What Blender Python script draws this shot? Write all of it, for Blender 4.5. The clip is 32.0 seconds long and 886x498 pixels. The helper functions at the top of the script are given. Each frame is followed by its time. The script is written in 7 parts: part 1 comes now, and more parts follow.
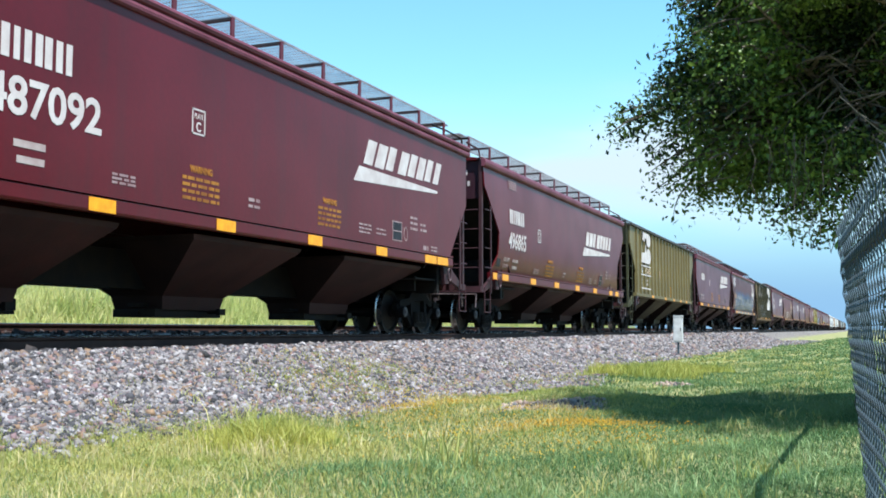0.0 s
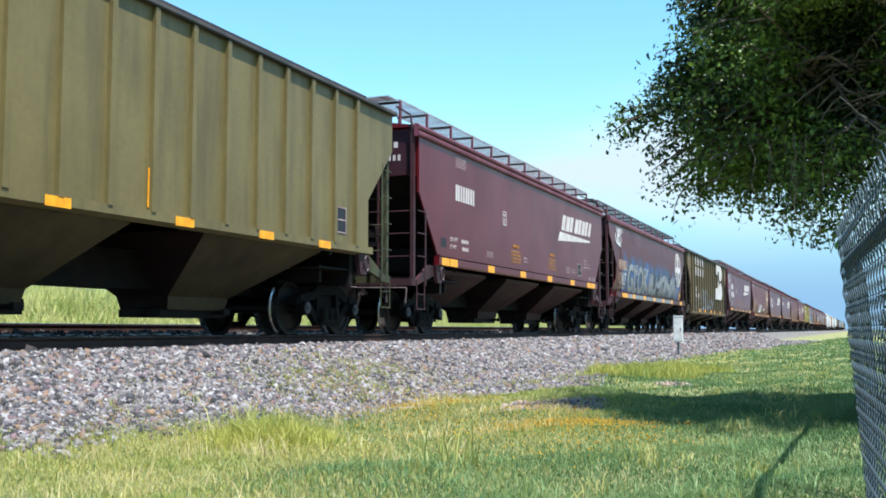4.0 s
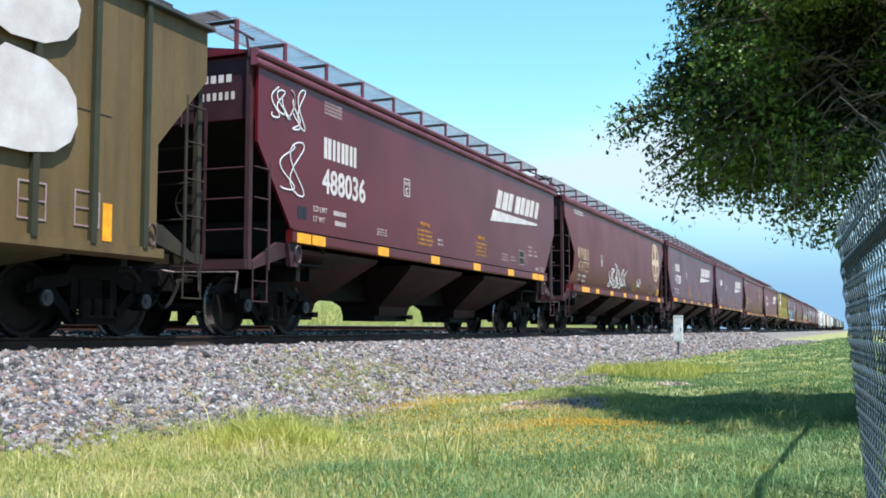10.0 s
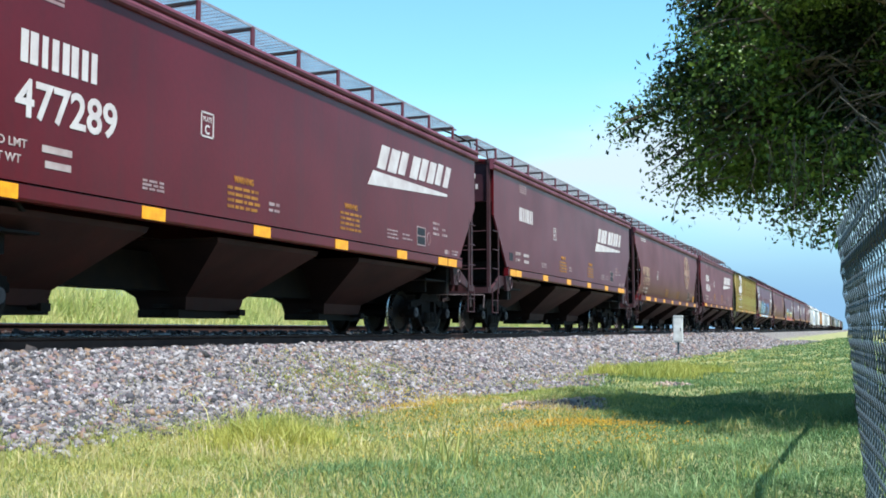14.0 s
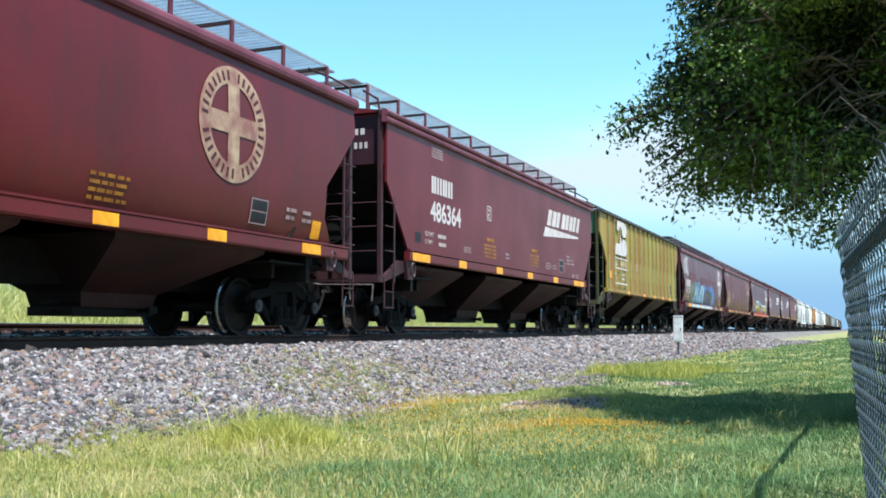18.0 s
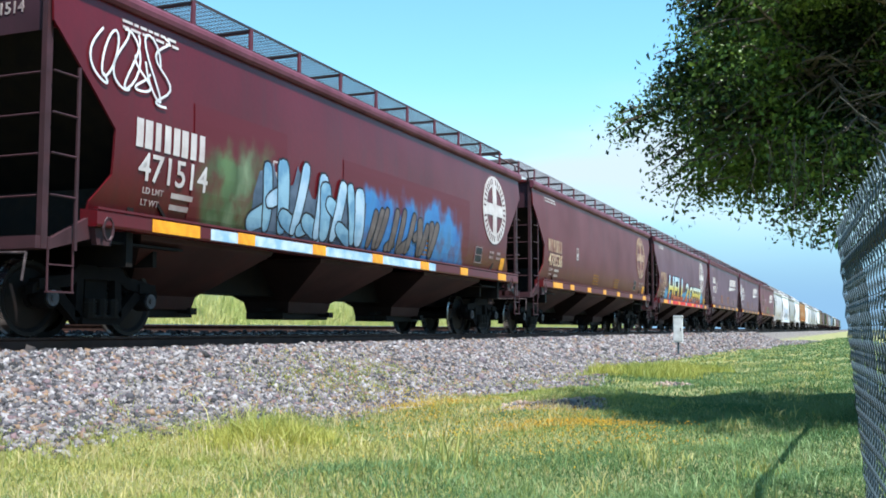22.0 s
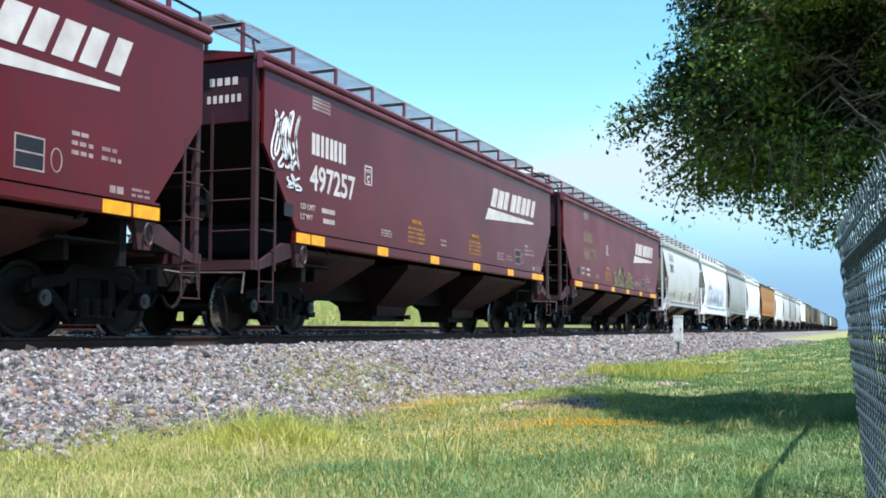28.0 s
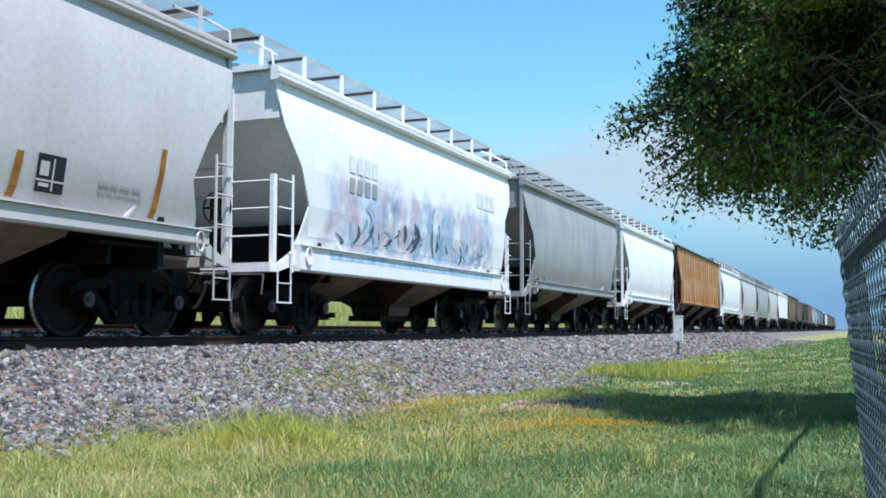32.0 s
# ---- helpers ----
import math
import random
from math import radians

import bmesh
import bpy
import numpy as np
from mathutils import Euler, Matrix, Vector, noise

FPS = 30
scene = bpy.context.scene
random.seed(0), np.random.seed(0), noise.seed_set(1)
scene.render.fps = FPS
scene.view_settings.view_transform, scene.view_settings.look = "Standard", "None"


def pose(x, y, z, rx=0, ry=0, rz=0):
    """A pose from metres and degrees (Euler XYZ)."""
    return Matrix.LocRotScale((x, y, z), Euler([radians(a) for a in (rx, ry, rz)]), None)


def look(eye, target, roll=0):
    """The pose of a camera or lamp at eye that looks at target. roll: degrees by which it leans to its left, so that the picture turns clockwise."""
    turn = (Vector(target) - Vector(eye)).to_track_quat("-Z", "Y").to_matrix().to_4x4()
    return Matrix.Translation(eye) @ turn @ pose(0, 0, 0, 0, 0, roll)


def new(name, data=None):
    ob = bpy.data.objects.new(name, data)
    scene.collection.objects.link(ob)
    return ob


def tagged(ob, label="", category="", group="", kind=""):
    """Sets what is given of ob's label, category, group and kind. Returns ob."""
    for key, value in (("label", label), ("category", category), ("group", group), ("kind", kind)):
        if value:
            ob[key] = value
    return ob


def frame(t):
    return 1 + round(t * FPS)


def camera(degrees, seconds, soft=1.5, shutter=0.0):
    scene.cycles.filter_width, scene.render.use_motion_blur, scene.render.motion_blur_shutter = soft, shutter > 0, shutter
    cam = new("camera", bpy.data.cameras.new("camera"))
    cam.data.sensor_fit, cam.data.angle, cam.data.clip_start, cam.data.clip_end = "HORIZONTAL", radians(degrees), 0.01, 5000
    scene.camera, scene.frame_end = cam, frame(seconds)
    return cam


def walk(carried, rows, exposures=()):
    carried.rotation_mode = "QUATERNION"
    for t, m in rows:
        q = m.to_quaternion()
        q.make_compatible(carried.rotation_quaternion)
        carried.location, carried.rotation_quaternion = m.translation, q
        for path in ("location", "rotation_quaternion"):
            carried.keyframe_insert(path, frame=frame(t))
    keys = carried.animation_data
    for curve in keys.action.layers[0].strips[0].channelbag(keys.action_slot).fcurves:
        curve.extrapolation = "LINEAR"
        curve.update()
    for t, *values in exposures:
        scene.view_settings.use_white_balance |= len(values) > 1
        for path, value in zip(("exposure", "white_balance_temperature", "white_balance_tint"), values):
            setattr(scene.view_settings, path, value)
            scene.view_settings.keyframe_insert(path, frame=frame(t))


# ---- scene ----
CAM = (9.84, 0.0, 0.085)
cam = camera(47.07, 32.0, soft=1.8)
walk(cam, [(0.0, pose(*CAM, 94.54, 0, 22.17)), (32.0, pose(*CAM, 94.54, 0, 22.17))], exposures=[(0.0, 1.0, 5850, 13), (20.5, 1.0, 5850, 13), (20.85, 0.82, 5850, 13), (21.5, 0.82, 5850, 13), (21.95, 1.0, 5850, 13), (30.5, 1.0, 5850, 13), (31.2, 0.84, 5750, 13), (32.0, 0.56, 5550, 13)])

# ---- the train's run: metres travelled along the track by each time ----
RUN = [(0, 0.03), (0.5, 5.1), (1, 9.61), (1.5, 14.18), (2, 19.21), (2.5, 23.64), (3, 28.25), (3.5, 33.37), 
       (5.5, 53.18), (6, 57.91), (6.5, 62.62), (7, 68.02), (7.5, 72.7), (8, 77.45), (8.5, 82.23), (9, 88.04), 
       (9.5, 92.85), (10, 97.62), (10.5, 102.52), (11, 108.02), (11.5, 112.59), (12, 117.93), (12.5, 123.8), (13, 128.8), 
       (13.5, 133.71), (14, 139.82), (14.5, 144.94), (16.5, 165.27), (17, 171.07), (17.5, 176.28), (18, 181.46), (18.5, 186.69), 
       (19, 192.77), (19.5, 197.9), (20, 203.08), (20.5, 209.29), (21, 214.44), (21.5, 219.62), (22, 225.03), (22.5, 231.07), 
       (23, 236.3), (23.5, 241.62), (24, 247.69), (24.5, 252.91), (25, 258.29), (25.5, 264.55), (27.5, 286.2), (28, 291.8), 
       (28.5, 297.32), (29, 303.69), (29.5, 309.33), (30, 315.02), (30.5, 321.23), (31, 326.75), (31.5, 333), (32, 338.22)]

# ---- world, sun ----
SUN_EL, SUN_X, SUN_Y = 64.0, 0.83, -0.56
world = bpy.data.worlds.new("sky")
scene.world = world
world.use_nodes = True
wn, wl = world.node_tree.nodes, world.node_tree.links
bg = wn["Background"]
sky = wn.new("ShaderNodeTexSky")
sky.sky_type, sky.sun_disc = "NISHITA", False
sky.sun_elevation, sky.sun_rotation = radians(SUN_EL), math.atan2(SUN_X, SUN_Y)
sky.air_density, sky.dust_density, sky.ozone_density = 1.2, 0.4, 2.0
tc = wn.new("ShaderNodeTexCoord")
mp = wn.new("ShaderNodeMapping")
mp.inputs["Scale"].default_value = (1.2, 1.2, 5.0)
cl = wn.new("ShaderNodeTexNoise")
cl.inputs["Scale"].default_value, cl.inputs["Detail"].default_value = 1.6, 6.0
rp = wn.new("ShaderNodeMapRange")
rp.interpolation_type = "SMOOTHSTEP"
rp.inputs["From Min"].default_value, rp.inputs["From Max"].default_value = 0.42, 0.62
mx = wn.new("ShaderNodeMix")
mx.data_type = "RGBA"
mx.inputs["B"].default_value = (4.0, 4.7, 4.75, 1)
# a bank of pale cloud low over the horizon, thinning upwards
sx = wn.new("ShaderNodeSeparateXYZ")
wl.new(tc.outputs["Generated"], sx.inputs[0])
lift = wn.new("ShaderNodeMath")
lift.operation, lift.inputs[1].default_value = "MULTIPLY_ADD", -0.16
wl.new(cl.outputs["Fac"], lift.inputs[0])
wl.new(sx.outputs["Z"], lift.inputs[2])
bank = wn.new("ShaderNodeMapRange")
bank.interpolation_type = "SMOOTHSTEP"
bank.inputs["From Min"].default_value, bank.inputs["From Max"].default_value = 0.19, 0.07
wl.new(lift.outputs[0], bank.inputs["Value"])
thin = wn.new("ShaderNodeMath")
thin.operation, thin.inputs[1].default_value, thin.inputs[2].default_value = "MULTIPLY_ADD", 0.6, 0.4
wl.new(rp.outputs["Result"], thin.inputs[0])
low = wn.new("ShaderNodeMapRange")
low.interpolation_type = "SMOOTHSTEP"
low.inputs["From Min"].default_value, low.inputs["From Max"].default_value = -0.03, 0.045
wl.new(lift.outputs[0], low.inputs["Value"])
both = wn.new("ShaderNodeMath")
both.operation = "MULTIPLY"
wl.new(bank.outputs["Result"], both.inputs[0])
wl.new(low.outputs["Result"], both.inputs[1])
sc = wn.new("ShaderNodeMath")
sc.operation = "MULTIPLY"
wl.new(both.outputs[0], sc.inputs[1])
wl.new(tc.outputs["Generated"], mp.inputs["Vector"])
wl.new(mp.outputs["Vector"], cl.inputs["Vector"])
wl.new(cl.outputs["Fac"], rp.inputs["Value"])
wl.new(thin.outputs[0], sc.inputs[0])
wl.new(sc.outputs[0], mx.inputs["Factor"])
# clear blue above, a paler blue haze down at the horizon
clear = wn.new("ShaderNodeMix")
clear.data_type, clear.blend_type = "RGBA", "MULTIPLY"
clear.inputs["Factor"].default_value = 1.0
clear.inputs["B"].default_value = (0.90, 1.29, 1.19, 1)
wl.new(sky.outputs["Color"], clear.inputs["A"])
hz = wn.new("ShaderNodeMapRange")
hz.interpolation_type = "SMOOTHSTEP"
hz.inputs["From Min"].default_value, hz.inputs["From Max"].default_value = 0.20, 0.02
wl.new(sx.outputs["Z"], hz.inputs["Value"])
haze = wn.new("ShaderNodeMix")
haze.data_type = "RGBA"
haze.inputs["B"].default_value = (1.7, 2.95, 4.0, 1)
wl.new(hz.outputs["Result"], haze.inputs["Factor"])
wl.new(clear.outputs["Result"], haze.inputs["A"])
wl.new(haze.outputs["Result"], mx.inputs["A"])
wl.new(mx.outputs["Result"], bg.inputs["Color"])
bg.inputs["Strength"].default_value = 0.10
sun = new("sun", bpy.data.lights.new("sun", "SUN"))
sun.data.energy, sun.data.angle, sun.data.color = 5.0, radians(0.5), (1.0, 0.95, 0.87)
ce = math.cos(radians(SUN_EL))
sun.matrix_world = look((SUN_X * ce * 60, SUN_Y * ce * 60, math.sin(radians(SUN_EL)) * 60), (0, 0, 0))

# ---- materials ----
MATS = {}


def mk(name, col, col2=None, scale=3.0, rough=0.5, metal=0.0, bump=0.0, bscale=60.0, streak=0.0, streak_col=(0.02, 0.016, 0.014),
       island=0.0, stretch=(1, 1, 1), spec=0.22, contrast=(0.35, 0.65), rvar=0.1, detail=5.0, coat=0.0):
    """A surface with two scales of variation: col to col2 by broad noise, fine grain, and running streaks."""
    if name in MATS:
        return MATS[name]
    m = bpy.data.materials.new(name)
    m.use_nodes = True
    n, l = m.node_tree.nodes, m.node_tree.links
    b = n["Principled BSDF"]
    b.inputs["Metallic"].default_value = metal
    b.inputs["Specular IOR Level"].default_value = spec
    b.inputs["Coat Weight"].default_value = coat
    b.inputs["Coat Roughness"].default_value = 0.25
    co = n.new("ShaderNodeTexCoord")
    ma = n.new("ShaderNodeMapping")
    ma.inputs["Scale"].default_value = stretch
    l.new(co.outputs["Object"], ma.inputs["Vector"])
    no = n.new("ShaderNodeTexNoise")
    no.inputs["Scale"].default_value, no.inputs["Detail"].default_value = scale, detail
    l.new(ma.outputs["Vector"], no.inputs["Vector"])
    r = n.new("ShaderNodeMapRange")
    r.inputs["From Min"].default_value, r.inputs["From Max"].default_value = contrast
    l.new(no.outputs["Fac"], r.inputs["Value"])
    mix = n.new("ShaderNodeMix")
    mix.data_type = "RGBA"
    c2 = col2 or tuple(c * 0.75 for c in col)
    mix.inputs["A"].default_value, mix.inputs["B"].default_value = (*col, 1), (*c2, 1)
    l.new(r.outputs["Result"], mix.inputs["Factor"])
    out = mix.outputs["Result"]
    fine = n.new("ShaderNodeTexNoise")
    fine.inputs["Scale"].default_value, fine.inputs["Detail"].default_value = bscale, 3.0
    l.new(co.outputs["Object"], fine.inputs["Vector"])
    fr = n.new("ShaderNodeMapRange")
    fr.inputs["To Min"].default_value, fr.inputs["To Max"].default_value = 0.8, 1.2
    l.new(fine.outputs["Fac"], fr.inputs["Value"])
    mul = n.new("ShaderNodeMix")
    mul.data_type, mul.blend_type = "RGBA", "MULTIPLY"
    mul.inputs["Factor"].default_value = 0.8
    l.new(out, mul.inputs["A"])
    l.new(fr.outputs["Result"], mul.inputs["B"])
    out = mul.outputs["Result"]
    if streak:
        sm = n.new("ShaderNodeMapping")
        sm.inputs["Scale"].default_value = (2.2, 2.2, 0.22)
        l.new(co.outputs["Object"], sm.inputs["Vector"])
        sn = n.new("ShaderNodeTexNoise")
        sn.inputs["Scale"].default_value, sn.inputs["Detail"].default_value = 2.4, 6.0
        l.new(sm.outputs["Vector"], sn.inputs["Vector"])
        sr = n.new("ShaderNodeMapRange")
        sr.inputs["From Min"].default_value, sr.inputs["From Max"].default_value = 0.46, 0.75
        sr.inputs["To Max"].default_value = streak
        l.new(sn.outputs["Fac"], sr.inputs["Value"])
        smx = n.new("ShaderNodeMix")
        smx.data_type = "RGBA"
        smx.inputs["B"].default_value = (*streak_col, 1)
        l.new(sr.outputs["Result"], smx.inputs["Factor"])
        l.new(out, smx.inputs["A"])
        out = smx.outputs["Result"]
    if island:
        ge = n.new("ShaderNodeNewGeometry")
        ir = n.new("ShaderNodeMapRange")
        ir.inputs["To Min"].default_value, ir.inputs["To Max"].default_value = 1 - island, 1 + island
        l.new(ge.outputs["Random Per Island"], ir.inputs["Value"])
        im = n.new("ShaderNodeMix")
        im.data_type, im.blend_type = "RGBA", "MULTIPLY"
        im.inputs["Factor"].default_value = 1.0
        l.new(out, im.inputs["A"])
        l.new(ir.outputs["Result"], im.inputs["B"])
        out = im.outputs["Result"]
    l.new(out, b.inputs["Base Color"])
    rr = n.new("ShaderNodeMapRange")
    rr.inputs["To Min"].default_value, rr.inputs["To Max"].default_value = max(0.05, rough - rvar), min(1.0, rough + rvar)
    l.new(no.outputs["Fac"], rr.inputs["Value"])
    l.new(rr.outputs["Result"], b.inputs["Roughness"])
    if bump:
        bp = n.new("ShaderNodeBump")
        bp.inputs["Strength"].default_value, bp.inputs["Distance"].default_value = bump, 0.02
        l.new(fine.outputs["Fac"], bp.inputs["Height"])
        l.new(bp.outputs["Normal"], b.inputs["Normal"])
    MATS[name] = m
    return m


def car_paint(name, col, streak=0.35, rough=0.38, streak_col=(0.03, 0.016, 0.014), fade=0.8, spec=0.42):
    return mk(name, col, tuple(c * fade for c in col), scale=0.55, rough=rough, bump=0.04, bscale=14.0, streak=streak, streak_col=streak_col, spec=spec)


MAROON = [car_paint("maroon_paint", (0.096, 0.0044, 0.0078), 0.3, 0.34, spec=0.33), car_paint("worn_maroon_paint", (0.108, 0.0105, 0.0115), 0.35, 0.42, spec=0.33),
          car_paint("faded_maroon_paint", (0.122, 0.0105, 0.0145), 0.3, 0.42, spec=0.33), car_paint("brown_maroon_paint", (0.070, 0.0068, 0.0085), 0.45, 0.42, spec=0.33)]
LADDER = mk("dark_plum_ladder_paint", (0.058, 0.024, 0.028), (0.032, 0.016, 0.018), scale=2, rough=0.5)
CHORD = mk("pale_pinkish_maroon_paint", (0.15, 0.045, 0.062), (0.10, 0.025, 0.036), scale=1.2, rough=0.5, streak=0.2)
# bay paint: real dust, darkened further for the shade under the car
SHADEBAY = mk("shaded_dusty_brown_hopper_paint", (0.046, 0.0135, 0.011), (0.026, 0.009, 0.008), scale=1.1, rough=0.7, bump=0.05, bscale=20, streak=0.4)
OLIVEBAY = mk("shaded_dusty_olive_hopper_paint", (0.07, 0.052, 0.023), (0.04, 0.03, 0.014), scale=1.1, rough=0.7, bump=0.05, bscale=20, streak=0.4)
# slope sheet colours carry the shade between the bays
SLOPE = mk("shade_black_slope_sheet", (0.012, 0.007, 0.007), (0.02, 0.011, 0.010), scale=1.5, rough=0.8, spec=0.1, bump=0.05, bscale=20)
TANSLOPE = mk("shaded_brown_slope_sheet", (0.085, 0.05, 0.035), (0.05, 0.03, 0.022), scale=1.3, rough=0.8, spec=0.15, streak=0.4)
OLIVE = car_paint("olive_paint", (0.150, 0.118, 0.042), 0.5, 0.5, (0.05, 0.035, 0.015))
BRONZE = car_paint("bronze_brown_paint", (0.130, 0.084, 0.034), 0.45, 0.55, (0.04, 0.026, 0.014), spec=0.25)
MUSTARD = mk("rust_bleached_olive_paint", (0.29, 0.235, 0.048), (0.27, 0.125, 0.032), scale=0.9, rough=0.5, bump=0.05, bscale=14, streak=0.55,
             streak_col=(0.16, 0.075, 0.02), stretch=(1, 1, 0.3))
GREEN_END = car_paint("green_paint", (0.10, 0.22, 0.10), 0.2, spec=0.3)
PALE = car_paint("pale_grey_paint", (0.50, 0.475, 0.46), 0.2, 0.4, (0.36, 0.32, 0.28), 0.88)
WHITE = car_paint("white_car_paint", (0.80, 0.785, 0.775), 0.2, 0.4, (0.48, 0.45, 0.42), 0.92)
FADED = mk("faded_pale_grey_stencil_paint", (0.56, 0.56, 0.56), (0.66, 0.66, 0.65), scale=4, rough=0.5)
GREY = car_paint("grey_car_paint", (0.33, 0.325, 0.315), 0.4, 0.45, (0.14, 0.12, 0.1), 0.85)
RUSTCAR = mk("rust_orange_paint", (0.33, 0.13, 0.03), (0.42, 0.30, 0.17), scale=0.9, rough=0.6, bump=0.05, bscale=14, streak=0.5, streak_col=(0.16, 0.06, 0.02))
BLUECAR = car_paint("blue_car_paint", (0.05, 0.14, 0.25))
DARKCAR = car_paint("dark_grey_car_paint", (0.07, 0.07, 0.075))
GREENCAR = car_paint("dark_green_car_paint", (0.05, 0.075, 0.03))
BLACK = mk("black_grimy_steel_and_shade", (0.007, 0.0065, 0.007), (0.014, 0.011, 0.009), scale=5, spec=0.1, rough=0.65, bump=0.15, bscale=40)
WHEEL = mk("wheel_steel", (0.009, 0.008, 0.008), (0.015, 0.011, 0.010), scale=6, spec=0.12, rough=0.5, bump=0.08)
TREAD = mk("polished_tread_steel", (0.45, 0.43, 0.42), (0.3, 0.28, 0.27), scale=8, rough=0.28, metal=1.0)
CAST = mk("cast_truck_steel", (0.008, 0.007, 0.007), (0.006, 0.005, 0.005), scale=4, spec=0.08, rough=0.75, bump=0.2, bscale=50)
GRATE = mk("galvanised_grating", (0.34, 0.33, 0.34), (0.22, 0.20, 0.21), scale=3, rough=0.5, metal=0.3)
DARK_GRATE = mk("blackened_grating", (0.03, 0.03, 0.034), (0.05, 0.04, 0.04), scale=3, rough=0.6)
ROOFDARK = mk("weathered_dark_roof", (0.06, 0.055, 0.05), (0.03, 0.03, 0.03), scale=2, rough=0.7)
DECAL = mk("white_stencil_paint", (0.56, 0.52, 0.49), (0.44, 0.38, 0.36), scale=2.5, rough=0.5)
CREAM = mk("faded_cream_stencil_paint", (0.55, 0.44, 0.28), (0.42, 0.27, 0.19), scale=2.5, rough=0.5)
DUSTY = mk("dusty_rose_white_decal", (0.55, 0.46, 0.41), (0.44, 0.33, 0.29), scale=3, rough=0.5)
TAN = mk("worn_tan_stencil_paint", (0.40, 0.29, 0.18), (0.22, 0.10, 0.08), scale=3.5, rough=0.5)
YELLOW = mk("yellow_stencil_paint", (0.36, 0.155, 0.018), (0.20, 0.075, 0.014), scale=4, rough=0.5)
REFLECT = mk("amber_reflective_tape", (0.82, 0.36, 0.012), (0.66, 0.25, 0.01), scale=6, rough=0.35)
BLACKP = mk("black_stencil_paint", (0.02, 0.02, 0.025), rough=0.5)
NAVY = mk("dark_patch_paint", (0.016, 0.018, 0.04), (0.03, 0.02, 0.035), rough=0.5)
WORN = mk("scuffed_rusty_steel", (0.15, 0.115, 0.11), (0.045, 0.033, 0.033), scale=7, rough=0.55, metal=0.2)
CAPSTEEL = mk("worn_bearing_cap_steel", (0.10, 0.10, 0.115), (0.05, 0.045, 0.05), scale=8, rough=0.5, metal=0.3)
RAIL = mk("rusty_rail_steel", (0.05, 0.026, 0.02), (0.03, 0.017, 0.014), scale=4, rough=0.7, bump=0.1)
RAILTOP = mk("polished_rail_head", (0.6, 0.57, 0.55), (0.45, 0.4, 0.38), scale=3, rough=0.25, metal=1.0)
TIE = mk("weathered_tie_wood", (0.075, 0.058, 0.045), (0.04, 0.032, 0.027), scale=3, rough=0.9, bump=0.5, bscale=25, stretch=(0.4, 4, 4))
GALV = mk("galvanised_wire", (0.05, 0.08, 0.095), (0.028, 0.042, 0.052), scale=9, rough=0.6, spec=0.25)
POSTMETAL = mk("weathered_white_sheet_metal", (0.68, 0.68, 0.66), (0.5, 0.5, 0.48), scale=4, rough=0.5, streak=0.3, streak_col=(0.25, 0.2, 0.15))
BARK = mk("grey_bark", (0.13, 0.105, 0.085), (0.06, 0.05, 0.04), scale=6, rough=0.95, bump=0.8, bscale=22, stretch=(1, 1, 0.3))
TWIG = mk("pale_bare_twig", (0.27, 0.23, 0.19), (0.16, 0.13, 0.11), scale=6, rough=0.9)




def leafy(name, col, col2, trans=0.35, rough=0.5, spread=0.35):
    """Thin plant matter: each piece takes its own tint between two colours, and lets some light through."""
    m = bpy.data.materials.new(name)
    m.use_nodes = True
    n, l = m.node_tree.nodes, m.node_tree.links
    b, o = n["Principled BSDF"], n["Material Output"]
    ge = n.new("ShaderNodeNewGeometry")
    co = n.new("ShaderNodeTexCoord")
    no = n.new("ShaderNodeTexNoise")
    no.inputs["Scale"].default_value, no.inputs["Detail"].default_value = 0.9, 4.0
    l.new(co.outputs["Object"], no.inputs["Vector"])
    ad = n.new("ShaderNodeMath")
    ad.operation = "MULTIPLY_ADD"
    ad.inputs[1].default_value, ad.inputs[2].default_value = spread * 2, -spread
    l.new(ge.outputs["Random Per Island"], ad.inputs[0])
    su = n.new("ShaderNodeMapRange")
    su.inputs["From Min"].default_value, su.inputs["From Max"].default_value = 0.36, 0.64
    su.clamp = False
    l.new(no.outputs["Fac"], su.inputs["Value"])
    s2 = n.new("ShaderNodeMath")
    s2.operation, s2.use_clamp = "ADD", True
    l.new(su.outputs["Result"], s2.inputs[0])
    l.new(ad.outputs[0], s2.inputs[1])
    mix = n.new("ShaderNodeMix")
    mix.data_type = "RGBA"
    mix.inputs["A"].default_value, mix.inputs["B"].default_value = (*col, 1), (*col2, 1)
    l.new(s2.outputs[0], mix.inputs["Factor"])
    l.new(mix.outputs["Result"], b.inputs["Base Color"])
    b.inputs["Roughness"].default_value = rough
    b.inputs["Specular IOR Level"].default_value = 0.3
    tr = n.new("ShaderNodeBsdfTranslucent")
    l.new(mix.outputs["Result"], tr.inputs["Color"])
    ms = n.new("ShaderNodeMixShader")
    ms.inputs["Fac"].default_value = trans
    l.new(b.outputs["BSDF"], ms.inputs[1])
    l.new(tr.outputs["BSDF"], ms.inputs[2])
    l.new(ms.outputs["Shader"], o.inputs["Surface"])
    return m


